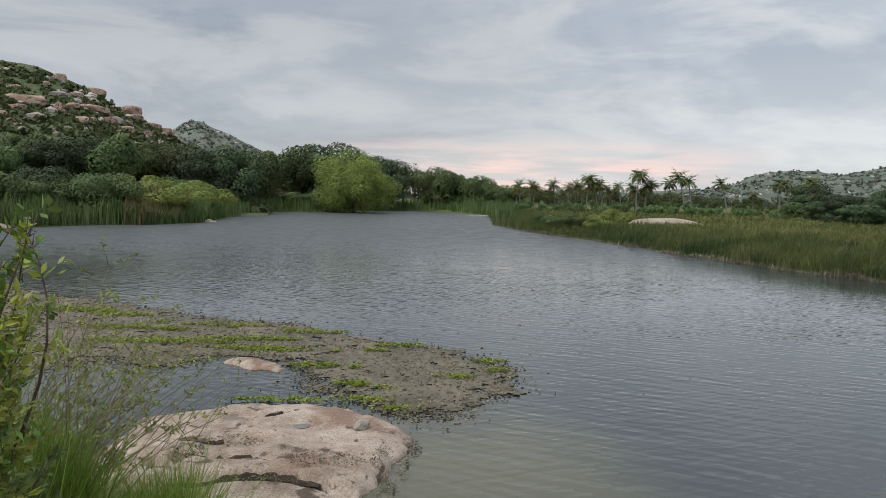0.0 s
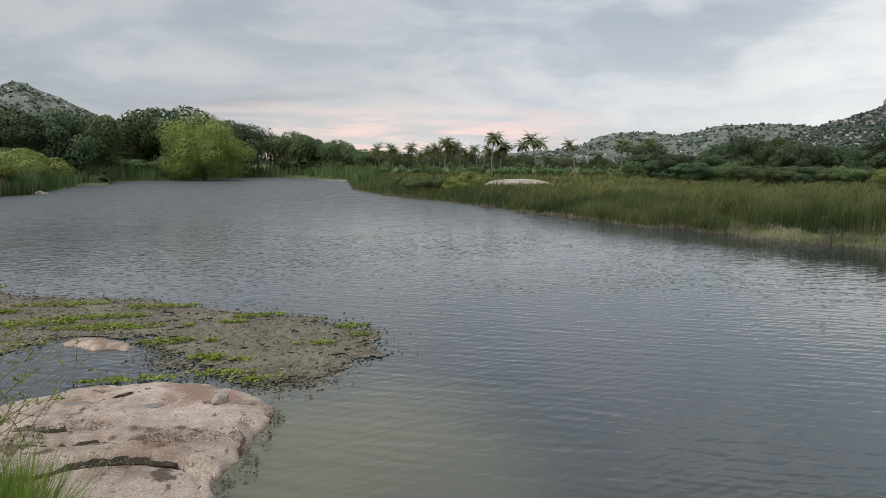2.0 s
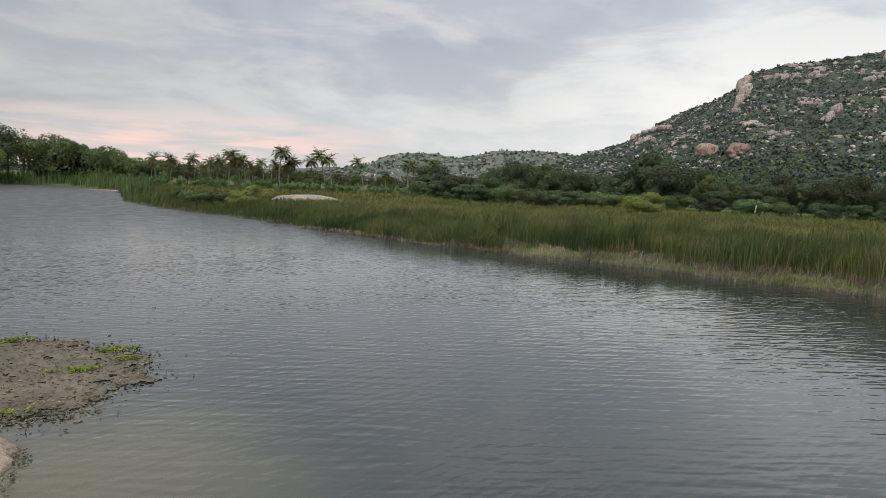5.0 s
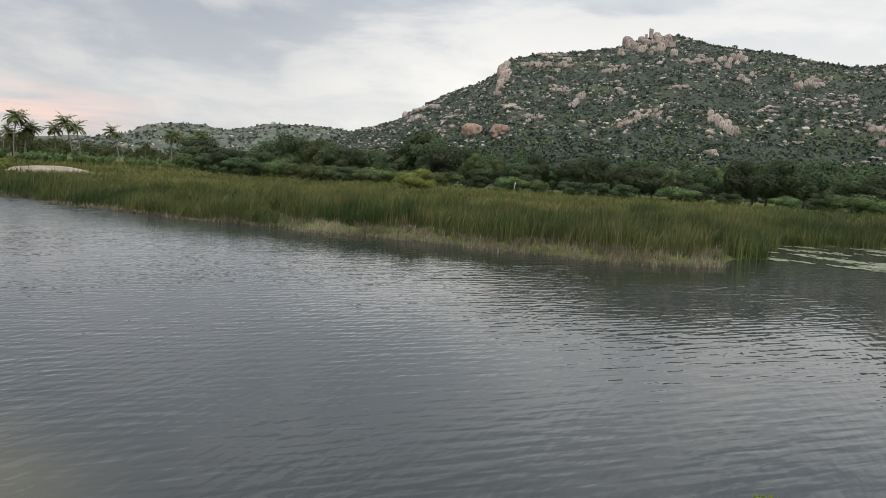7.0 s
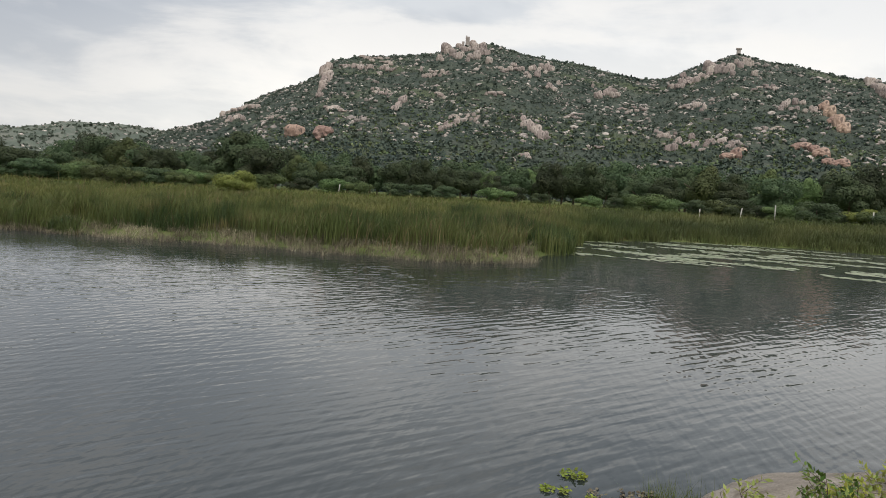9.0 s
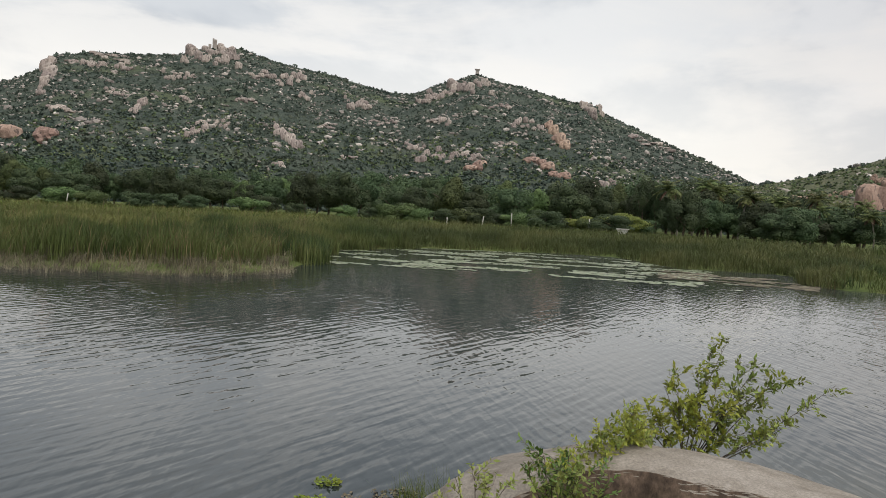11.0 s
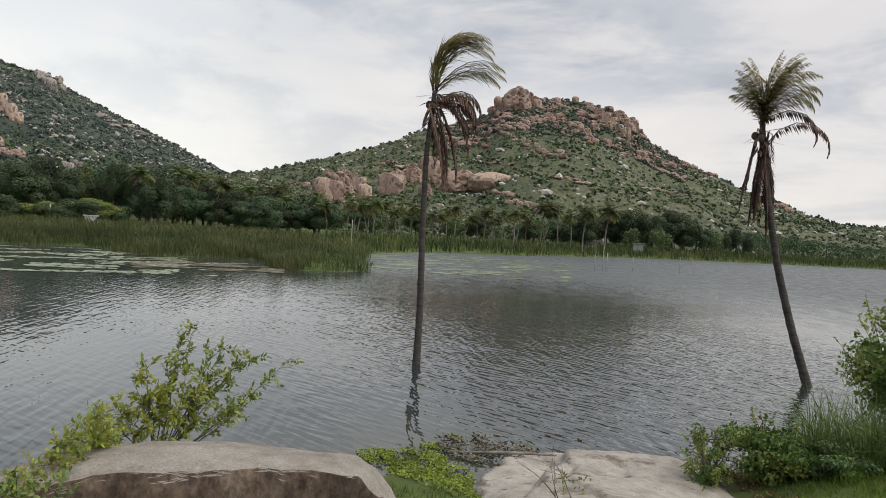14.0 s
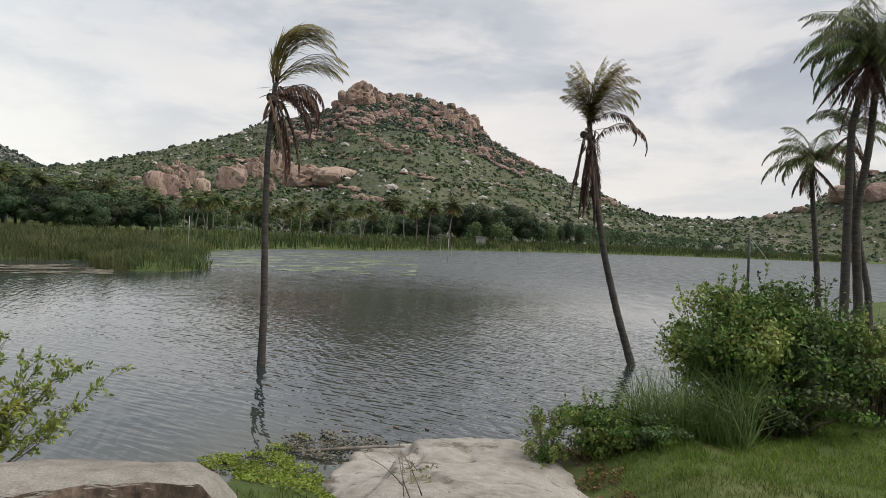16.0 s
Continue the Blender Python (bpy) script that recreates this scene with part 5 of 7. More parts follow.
reed_bed("reeds_front", "tall green reeds along the water's edge", M["reed"], region(3, 34, 36, 170, -0.7, 6.5, 1.6), 32000, 1.05, 0.034, 0.32)
reed_bed("reeds_point", "tall green reeds behind the dry fringe of the reed point", M["reed"], region(33, 76, 28, 60, 1.2, 8.5), 32000, 1.25, 0.032, 0.24)
reed_bed("reeds_corner", "green reeds at the corner of the lily cove", M["reed"], region(68.5, 78, 30, 60, -0.4, 1.6), 3600, 1.25, 0.034, 0.22)
reed_bed("reeds_inner", "wide green reed bed behind the water's edge", M["reed_top"], region(5, 72, 33, 76, 3, 60, 1.2), 64000, 0.86, 0.05, 0.42)
reed_bed("marsh_grass", "low green marsh grass behind the reed bed", M["reed_top"], region(5, 72, 76, 112, 3, 95, 1.2), 22000, 0.75, 0.11, 0.4)
reed_bed("plain_grass", "rough grass on the plain before the palms", M["reed_top"], region(3, 36, 110, 172, 3, 140), 14000, 0.8, 0.2, 0.4)
reed_bed("reeds_cove", "lower green reeds round the lily cove", M["reed_cove"], region(70.5, 111, 44, 98, -0.3, 6), 19500, 0.95, 0.04, 0.25)
reed_bed("reeds_islet", "ragged low reed islets at the end of the bed", M["reed"], region(104.5, 116, 44, 98, -0.4, 5, 1.0, (4.5, 0.5, -0.05)), 5200, 0.8, 0.04, 0.34)
reed_bed("reeds_cove_inner", "green reed bed behind the lily cove", M["reed_cove"], region(70, 115, 50, 92, 3, 40), 20000, 0.95, 0.06, 0.35)
reed_bed("reeds_far", "low green reeds on the far shore", M["reed"], region(112, 165, 70, 290, 0.2, 14), 22000, 1.2, 0.11)
reed_bed("reeds_left", "tall green reeds on the opposite bank", M["reed_left"], region(-34, -18, 60, 110, -0.5, 7), 9000, 2.3, 0.09)
reed_bed("reeds_left_brown", "brown dried reeds on the opposite bank", M["reed_rust"], region(-24.5, -20.5, 70, 92, 0.0, 5), 1700, 2.5, 0.09)
reed_bed("reeds_head", "reeds and grass at the head of the lake", M["reed_left"], region(-22, 6, 100, 200, 0.0, 10), 9000, 2.2, 0.14)
reed_bed("reeds_dry", "dry broken tan reeds at the water's edge", M["reed_dry"], region(29, 69, 26, 58, -1.3, 2.4, 1.0, (1.6, 0.2, -0.15)), 11000, 0.46, 0.02, 0.34)
reed_bed("reeds_fringe", "low tan broken reeds along the water's edge", M["reed_dry"], region(4, 32, 36, 150, -1.3, 0.4, 1.4, (2.2, 0.3, -0.1)), 7000, 0.40, 0.03, 0.36)
reed_bed("reeds_brown", "brown seeding reeds among the green", M["reed_brown"], region(57, 70, 28, 60, 1.2, 5), 900, 1.3, 0.03)
reed_bed("reeds_mixed", "old brownish reeds scattered through the bed", M["reed_brown"], region(4, 70, 30, 110, 0.0, 40, 1.5, (9, 0.6, 0.15)), 1500, 1.35, 0.035)


for az, d, h, kind in [(9.0, 78, 1.9, 3), (10.6, 75, 2.1, 3), (12.4, 73, 1.9, 5), (13.6, 78, 2.2, 5), (8.0, 84, 2.0, 2), (44.5, 86, 3.0, 5), (36.5, 98, 2.6, 3), (40.2, 100, 2.4, 3)]:
    p = at(az, d)
    plant(kind, p[0], p[1], h, 1.3)


# ---- rock slabs and boulder on the near bank ----
def patch_mesh(name, outline, height, mat, cell=0.05, skirt=0.5, index=None):
    """A rock surface over an outline: a fine grid, high by height(x, y, inset), going down at its rim."""
    o = np.array(outline, float)
    x0, y0, x1, y1 = *(o.min(0) - 0.3), *(o.max(0) + 0.3)
    x, y = np.meshgrid(np.arange(x0, x1, cell), np.arange(y0, y1, cell), indexing="ij")
    best, inside = np.full(x.shape, 1e9), np.zeros(x.shape, bool)
    for (ax, ay), (bx, by) in zip(o, np.roll(o, -1, 0)):
        dx, dy = bx - ax, by - ay
        t = np.clip(((x - ax) * dx + (y - ay) * dy) / (dx * dx + dy * dy), 0, 1)
        best = np.minimum(best, np.hypot(x - ax - t * dx, y - ay - t * dy))
        inside ^= ((ay > y) != (by > y)) & (x < dx * (y - ay) / (dy if dy else 1e-9) + ax)
    inset = np.where(inside, best, -best) + 0.10 * noise2(x, y, 0.9, 0.2, 3)
    z = np.where(inset > 0, height(x, y, inset), inset * 2.0 - 0.05)
    keep = inset > -skirt
    n, m = x.shape
    k = np.arange(n * m).reshape(n, m)
    ok = keep[:-1, :-1] & keep[1:, :-1] & keep[:-1, 1:] & keep[1:, 1:]
    f = np.stack([k[:-1, :-1], k[1:, :-1], k[1:, 1:], k[:-1, 1:]], -1)[ok]
    used = np.unique(f)
    remap = np.full(n * m, -1)
    remap[used] = np.arange(len(used))
    v = np.stack([x, y, z], -1).reshape(-1, 3)[used]
    return mesh_of(name, v, remap[f], mat, True)


def groove(x, y, pts, width, depth):
    """A crack along a line."""
    best = np.full(np.shape(x), 1e9)
    for (ax, ay), (bx, by) in zip(pts[:-1], pts[1:]):
        dx, dy = bx - ax, by - ay
        t = np.clip(((x - ax) * dx + (y - ay) * dy) / (dx * dx + dy * dy), 0, 1)
        best = np.minimum(best, np.hypot(x - ax - t * dx, y - ay - t * dy))
    return -depth * np.exp(-(best / width) ** 2)


def slab_height(x, y, inset):
    z = 0.02 + 0.20 * (1 - np.exp(-inset / 0.22)) + 0.025 * noise2(x, y, 1.6, 0.5, 3) + 0.006 * noise2(x, y, 0.3, 0.6, 3)
    lip = 8.38 + 0.28 * np.exp(-((x + 2.2) / 0.65) ** 2) + 0.02 * np.sin(x * 9)
    z = z + np.where((y < lip) & (inset > 0.1), -0.10, 0.0)  # the sheet below the ledge
    z += groove(x, y, [(-3.3, 8.36), (-2.75, 8.56), (-2.2, 8.66), (-1.75, 8.58), (-1.4, 8.42)], 0.05, 0.16)
    z += groove(x, y, [(-1.4, 8.42), (-1.2, 8.2), (-1.05, 7.8)], 0.03, 0.06)
    z += groove(x, y, [(-3.6, 9.25), (-3.0, 9.05), (-2.5, 9.15), (-2.15, 9.0)], 0.035, 0.07)
    z += groove(x, y, [(-3.1, 7.9), (-2.4, 7.7), (-1.7, 7.75)], 0.03, 0.05)
    z += groove(x, y, [(-3.8, 9.75), (-3.2, 9.6), (-2.7, 9.7)], 0.05, 0.06)
    z += groove(x, y, [(-3.2, 10.6), (-2.6, 10.9), (-2.2, 11.2)], 0.04, 0.06)
    z -= 0.035 * np.exp(-(((x + 2.1) / 0.18) ** 2 + ((y - 10.46) / 0.14) ** 2) ** 2)
    z -= 0.06 * np.exp(-(((x + 3.14) / 0.22) ** 2 + ((y - 10.72) / 0.12) ** 2) ** 2)
    z -= 0.18 * np.exp(-(((x + 3.6) / 0.24) ** 2 + ((y - 8.9) / 0.18) ** 2) ** 2)
    return z


SLAB = [(-4.8, 10.9), (-3.6, 11.75), (-2.6, 11.95), (-1.5, 11.7), (-0.7, 11.0), (-0.35, 10.35), (-0.6, 9.5), (-0.72, 8.7), (-1.0, 8.0), (-1.0, 6.4), (-1.9, 5.3), (-3.5, 5.5), (-4.6, 8.2)]
PALE = [(8.3, -6.3), (8.85, -7.3), (8.45, -8.6), (7.6, -9.7), (6.8, -9.7), (5.8, -9.0), (4.7, -7.6), (3.8, -6.4), (4.3, -5.2), (5.8, -5.0), (7.4, -5.6)]
granite_slab = thing("granite_slab", "broad weathered pink granite slab at the water's edge", "rock", mesh=patch_mesh(
    "granite_slab", SLAB, slab_height, M["slab"], 0.04))
def seam(pts, width):
    """A dark strip lying along a crack."""
    pts = np.array(pts, float)
    t = np.linspace(0, 1, 24)
    path = np.stack([np.interp(t, np.linspace(0, 1, len(pts)), pts[:, k]) for k in (0, 1)], 1)
    path += 0.012 * RNG.normal(size=path.shape) * [0.5, 1] + np.stack([0 * t, 0.03 * np.sin(t * 9 + pts[0, 0])], 1)
    w = width * np.sin(np.clip(t, 0.02, 0.98) * math.pi) ** 0.5 * RNG.uniform(0.5, 1.2, len(t))
    deep = np.full(len(t), 1.0)
    a, b = path + np.stack([0 * w, w], 1), path - np.stack([0 * w, w], 1)
    v = np.concatenate([np.column_stack([q, np.minimum(slab_height(q[:, 0], q[:, 1], deep), slab_height(path[:, 0], path[:, 1], deep) + 0.05) + 0.012]) for q in (a, b)])
    f = [(i, i + 1, i + 25, i + 24) for i in range(23)]
    part("crack_soil", mesh_of("crack_soil", v, f, M["crack_soil"]), granite_slab, "dark strip along a crack of the rock")


seam([(-3.6, 9.25), (-3.0, 9.05), (-2.5, 9.15), (-2.15, 9.0)], 0.03)
seam([(-3.8, 9.75), (-3.2, 9.6), (-2.7, 9.7)], 0.035)
seam([(-3.2, 10.6), (-2.6, 10.9), (-2.2, 11.2)], 0.03)


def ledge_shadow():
    """A dark sheet along the riser, standing in for the shade under the ledge."""
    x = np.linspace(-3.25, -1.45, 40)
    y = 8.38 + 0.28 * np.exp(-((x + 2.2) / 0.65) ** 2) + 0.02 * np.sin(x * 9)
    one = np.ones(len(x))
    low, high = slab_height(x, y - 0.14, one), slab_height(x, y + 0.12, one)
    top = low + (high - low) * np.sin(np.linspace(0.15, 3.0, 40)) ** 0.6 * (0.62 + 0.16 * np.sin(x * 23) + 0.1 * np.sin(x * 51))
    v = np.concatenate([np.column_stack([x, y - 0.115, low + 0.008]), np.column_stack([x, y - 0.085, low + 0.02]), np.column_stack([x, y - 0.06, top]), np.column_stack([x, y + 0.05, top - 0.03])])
    f = [(r * 40 + i, r * 40 + i + 1, r * 40 + i + 41, r * 40 + i + 40) for r in range(3) for i in range(39)]
    part("crack_soil", mesh_of("ledge_shade", v, f, M["crack_soil"], True), granite_slab, "dark strip painted as the shade under a ledge of the rock")


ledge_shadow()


def on_slab(x, y):
    return float(slab_height(np.array([x]), np.array([y]), np.array([1.0]))[0])


for x, y, rx, ry in [(-2.1, 10.46, 0.15, 0.11), (-3.14, 10.72, 0.19, 0.10), (-3.6, 8.9, 0.22, 0.16)]:
    z = on_slab(x, y) + 0.02
    s = Soup()
    a = np.linspace(0, 2 * math.pi, 18, endpoint=False)
    s.add(np.stack([x + rx * np.cos(a) * (1 + 0.1 * np.sin(3 * a)), y + ry * np.sin(a), 0 * a + z], 1), [tuple(range(18))])
    part("puddle", s.mesh("puddle", M["puddle"]), granite_slab, "small rain puddle in the rock")
loose = rock_mesh("loose_stone", 9, M["slab_pale"], 2, 0.3, (1, 0.8, 0.8), 0.5, 0, 9)
loose.polygons.foreach_set("use_smooth", np.zeros(len(loose.polygons), bool))
thing("loose_stone", "small angular stone lying on the granite slab", "stone", Matrix.LocRotScale(Vector((-1.16, 10.25, on_slab(-1.16, 10.25) + 0.055)), Euler((0.1, 0.2, 0.6)), Vector((0.14, 0.11, 0.10))), mesh=loose)
for x, y, k in [(-1.18, 9.78, 0.04), (-2.9, 9.9, 0.03), (-1.6, 9.2, 0.025), (-2.3, 8.8, 0.03), (-3.1, 10.0, 0.03)]:
    thing("pebble", "pebble on the granite slab", "stone", Matrix.LocRotScale(Vector((x, y, on_slab(x, y) + 0.012)), Euler((0, 0, x * 7)), Vector((k, k, k * 0.8))), "pebbles", mesh=loose)
thing("low_rock", "low pink rock breaking the water beside the weed", "rock", mesh=patch_mesh("low_rock", [(-4.75, 15.1), (-4.5, 15.6), (-4.0, 15.4), (-3.3, 14.75), (-3.4, 14.45), (-4.0, 14.5)], lambda x, y, i: 0.01 + 0.10 * (1 - np.exp(-i / 0.2)) + 0.01 * noise2(x, y, 0.5, 0.1, 3), M["slab"], 0.04, 0.2))
thing("low_rock", "small pink rock at the opposite shore", "rock", mesh=patch_mesh("shore_rock", [(-44, 62.5), (-41, 64.5), (-39.5, 65.0), (-39.6, 63.0), (-42, 61)], lambda x, y, i: 0.02 + 0.7 * (1 - np.exp(-i / 0.8)), M["slab"], 0.15, 0.3))
thing("low_rock", "pale rock on the opposite shore among reeds", "rock", mesh=patch_mesh("reed_rock", [(-29.9, 86.4), (-29.2, 87.6), (-28.2, 87.3), (-28.5, 85.9)], lambda x, y, i: 0.02 + 0.6 * (1 - np.exp(-i / 0.8)), M["slab_pale"], 0.12, 0.3))


def pale_height(x, y, inset):
    rise = np.clip((9.6 - np.hypot(x * 0.8, y)) / 4.0, 0, 1)
    z = 0.05 + 0.22 * (1 - np.exp(-inset / 0.3)) + 0.85 * rise + 0.03 * noise2(x, y, 1.1, 0.9, 4)
    step = np.clip(((x - 8.0) * 0.765 + (y + 7.52) * 0.644 + 0.06 * np.sin(x * 5) + 0.05) / 0.12, 0, 1)
    z = np.maximum(z - 0.22 * step, np.minimum(z, 0.07 + 0.02 * noise2(x, y, 0.6, 0.4, 3)))
    return z + groove(x, y, [(8.5, -7.6), (7.6, -7.4), (6.9, -6.6), (5.8, -6.2)], 0.05, 0.10) + groove(x, y, [(7.5, -8.3), (7.0, -7.8)], 0.07, 0.05) + groove(x, y, [(8.3, -8.4), (7.7, -8.2), (7.5, -8.6)], 0.03, 0.07) + groove(x, y, [(7.6, -9.0), (7.3, -8.8)], 0.04, 0.04)


thing("pale_slab", "pale grey granite slab sloping into the lake", "rock", mesh=patch_mesh("pale_slab", PALE, pale_height, M["slab_pale"], 0.045))


def bank_boulder():
    """A great rounded boulder with a broken, stained side towards the bank."""
    bm = bmesh.new()
    bmesh.ops.create_icosphere(bm, subdivisions=6, radius=1.0)
    for v in bm.verts:
        d = v.co.normalized()
        d = d.lerp(d / max(abs(d.x), abs(d.y), abs(d.z)), 0.28)
        k = 1 + 0.10 * noise.noise(d * 1.4 + Vector((3, 1, 2))) + 0.03 * noise.noise(d * 4 + Vector((1, 5, 2))) + 0.008 * noise.noise(d * 14)
        c = Vector((d.x * 2.2, d.y * 1.0, d.z * 1.12)) * k
        c.z -= 0.18 * max(0.0, -c.x - 0.3)  # lower at one end
        cut = -0.28 + 0.06 * noise.noise(Vector((c.x * 1.5, 0, c.z * 1.5))) + 0.03 * noise.noise(Vector((c.x * 5, 0, c.z * 4)))
        if c.x < -0.75:
            cut -= (-0.75 - c.x) * 0.9
        if c.y < cut:
            c.y = cut + (c.y - cut) * 0.10
        v.co = c
    bm.normal_update()
    for f in bm.faces:
        f.smooth = True
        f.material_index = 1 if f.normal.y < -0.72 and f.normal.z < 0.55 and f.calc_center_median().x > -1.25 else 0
    me = bpy.data.meshes.new("bank_boulder")
    bm.to_mesh(me)
    bm.free()
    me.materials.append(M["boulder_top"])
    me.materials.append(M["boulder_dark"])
    p = at(98.7, 5.75)
    thing("bank_boulder", "great rounded granite boulder with a dark broken side", "boulder", pose(p[0], p[1], 0.66, 0, 0, -99.5), mesh=me)


bank_boulder()


# ---- floating weed ----
def inside_of(o, x, y):
    ok = np.zeros(np.shape(x), bool)
    for (ax, ay), (bx, by) in zip(o, np.roll(o, -1, 0)):
        ok ^= ((ay > y) != (by > y)) & (x < (bx - ax) * (y - ay) / ((by - ay) or 1e-9) + ax)
    return ok


WEED = np.array([(-16, 25.5), (-9.8, 22.2), (-6.2, 20.0), (-4.2, 19.7), (-2.0, 17.7), (0.0, 16.9), (1.5, 15.1), (1.2, 13.4), (0.2, 11.9), (-0.6, 11.6), (-1.4, 12.6), (-2.4, 13.2), (-2.6, 14.3), (-3.6, 15.7), (-5.0, 15.8), (-6.0, 14.6), (-7.5, 15.2), (-8.5, 13.2), (-15, 18.5), (-22, 25)])


def weed_raft():
    x, y = np.meshgrid(np.arange(-18, 2.2, 0.07), np.arange(11, 26.5, 0.07), indexing="ij")
    jx, jy = x + 0.6 * noise2(x, y, 1.6, 0.31, 4), y + 0.6 * noise2(x, y, 1.6, 0.77, 4)
    keep = inside_of(WEED, jx, jy) & (noise2(x, y, 1.0, 0.15, 4) > -0.72)
    z = 0.012 + 0.010 * noise2(x, y, 0.6, 0.45, 3) + 0.006 * RNG.random(x.shape)
    x, y = x + RNG.uniform(-0.03, 0.03, x.shape), y + RNG.uniform(-0.03, 0.03, x.shape)
    n, m = x.shape
    k = np.arange(n * m).reshape(n, m)
    f = np.stack([k[:-1, :-1], k[1:, :-1], k[1:, 1:], k[:-1, 1:]], -1)[keep[:-1, :-1]]
    used = np.unique(f)
    remap = np.full(n * m, -1)
    remap[used] = np.arange(len(used))
    thing("weed_raft", "raft of brown rotting water weed floating by the bank", "water weed", kind="stuff", mesh=mesh_of("weed_raft", np.stack([x, y, z], -1).reshape(-1, 3)[used], remap[f], M["weed"], True))
    s = Soup()
    pts = np.stack([RNG.uniform(-17, 2, 60000), RNG.uniform(11, 26, 60000)], 1)
    ok = inside_of(WEED, pts[:, 0] + 0.5 * noise2(pts[:, 0], pts[:, 1], 1.6, 0.31, 4), pts[:, 1])
    pts = pts[ok][:15000]
    c = np.concatenate([pts, RNG.uniform(0.01, 0.05, (len(pts), 1))], 1)
    s.leaves(c, RNG.normal(size=c.shape) * [1, 1, 0.25], RNG.normal(size=c.shape) * [1, 1, 0.5] , RNG.uniform(0.04, 0.13, len(c)), RNG.uniform(0.01, 0.04, len(c)))
    rim = WEED
    t = RNG.uniform(0, len(rim), 6000)
    k = t.astype(int)
    edge = rim[k] + (np.roll(rim, -1, 0)[k] - rim[k]) * (t - k)[:, None] + RNG.normal(size=(6000, 2)) * RNG.uniform(0.05, 0.45, (6000, 1))
    c = np.concatenate([edge, RNG.uniform(0.006, 0.03, (len(edge), 1))], 1)
    s.leaves(c, RNG.normal(size=c.shape) * [1, 1, 0.12], RNG.normal(size=c.shape) * [1, 1, 0.3], RNG.uniform(0.03, 0.13, len(c)), RNG.uniform(0.015, 0.05, len(c)))
    thing("weed_litter", "brown stems and bits on the weed raft", "water weed", kind="stuff", mesh=s.mesh("weed_litter", M["weed_bits"]))


weed_raft()


def leaf_patch(name, label, spots, per, mat, size=0.05, z=0.03, category="water weed", high=0.05):
    """Clumps of small floating leaves: spots of x, y, half length, half depth."""
    s = Soup()
    for x, y, rx, ry in spots:
        n = int(per * rx * ry * 4) + 20
        a, r = RNG.uniform(0, 6.28, n), np.sqrt(RNG.random(n))
        px, py = x + rx * r * np.cos(a), y + ry * r * np.sin(a)
        keep = noise2(px, py, 0.5, 0.66, 3) > -0.25
        c = np.stack([px, py, np.maximum(z, ground_z(px, py) + 0.02) + high * RNG.random(n)], 1)[keep]
        s.leaves(c, RNG.normal(size=c.shape) * [1, 1, 0.35], RNG.normal(size=c.shape) * [1, 1, 0.3], size * RNG.uniform(0.6, 1.4, len(c)), size * RNG.uniform(0.5, 0.9, len(c)))
    return thing(name, label, category, kind="stuff", mesh=s.mesh(name, mat))


SPROUTS = np.stack([RNG.uniform(-12, 1.5, 400), RNG.uniform(12, 20, 400)], 1)
SPROUTS = [(x, y, RNG.uniform(0.1, 0.5), RNG.uniform(0.08, 0.25)) for x, y in SPROUTS[inside_of(WEED, SPROUTS[:, 0], SPROUTS[:, 1])]][:12]
leaf_patch("green_weed", "bright green leaves growing on the weed raft", SPROUTS + [(-6.9, 17.0, 1.9, 0.28), (-4.2, 16.4, 1.2, 0.3), (-2.7, 14.9, 0.55, 0.3), (-1.75, 13.4, 0.3, 0.22), (-1.0, 17.1, 0.6, 0.2), (0.3, 14.2, 0.45, 0.15), (-0.75, 11.95, 0.45, 0.12), (-2.6, 12.35, 0.7, 0.1),
                                                                            (-11.5, 21.3, 1.6, 0.4), (-9.5, 20.6, 1.0, 0.3), (-6.0, 19.3, 1.2, 0.2), (-3.5, 18.6, 1.0, 0.2), (1.1, 15.6, 0.4, 0.2), (-1.4, 12.4, 0.6, 0.12), (-2.9, 12.25, 0.9, 0.10), (-8.5, 18.6, 1.5, 0.25), (-4.9, 17.5, 1.4, 0.2)], 900, M["algae"], 0.06)
leaf_patch("shore_weed", "bright green floating weed between boulder and slab", [(9.2, -5.6, 0.6, 0.55), (8.6, -5.6, 0.7, 0.6), (7.9, -5.3, 0.8, 0.5), (7.2, -4.9, 0.8, 0.45), (9.5, -6.2, 0.4, 0.2), (9.6, -5.2, 0.4, 0.3)], 1300, M["algae"], 0.045, 0.03, "water weed", 0.02)
leaf_patch("shore_litter", "brown scum and leaves at the slab's edge", [(9.4, -6.7, 0.7, 0.4), (9.0, -7.4, 0.5, 0.4), (9.7, -7.2, 0.25, 0.15)], 500, M["weed_bits"], 0.06)
leaf_patch("rock_litter", "dead leaves and twig litter lying on the granite slab", [(-1.5, 9.0, 0.55, 0.28), (-2.9, 9.6, 0.5, 0.2), (-2.2, 8.3, 0.6, 0.12), (-0.75, 9.1, 0.15, 0.4), (-3.4, 9.2, 0.3, 0.25)], 700, M["weed_bits"], 0.03, 0.235, "litter", 0.015)
leaf_patch("leaf_litter", "reddish-brown dead leaves along the slab's edge", [(6.6, -9.75, 0.35, 0.25), (6.0, -9.4, 0.35, 0.3), (5.4, -8.8, 0.35, 0.35), (4.9, -8.2, 0.35, 0.35)], 900, M["leaf_litter"], 0.045, 0.1, "litter", 0.04)
leaf_patch("rim_weed", "wet brown and olive weed along the slab's rim", [(-0.62, 8.5, 0.12, 0.35), (-0.85, 7.9, 0.12, 0.3), (-0.45, 9.3, 0.10, 0.3), (-0.35, 10.0, 0.1, 0.3)], 500, M["weed_bits"], 0.04, 0.02, "water weed", 0.05)
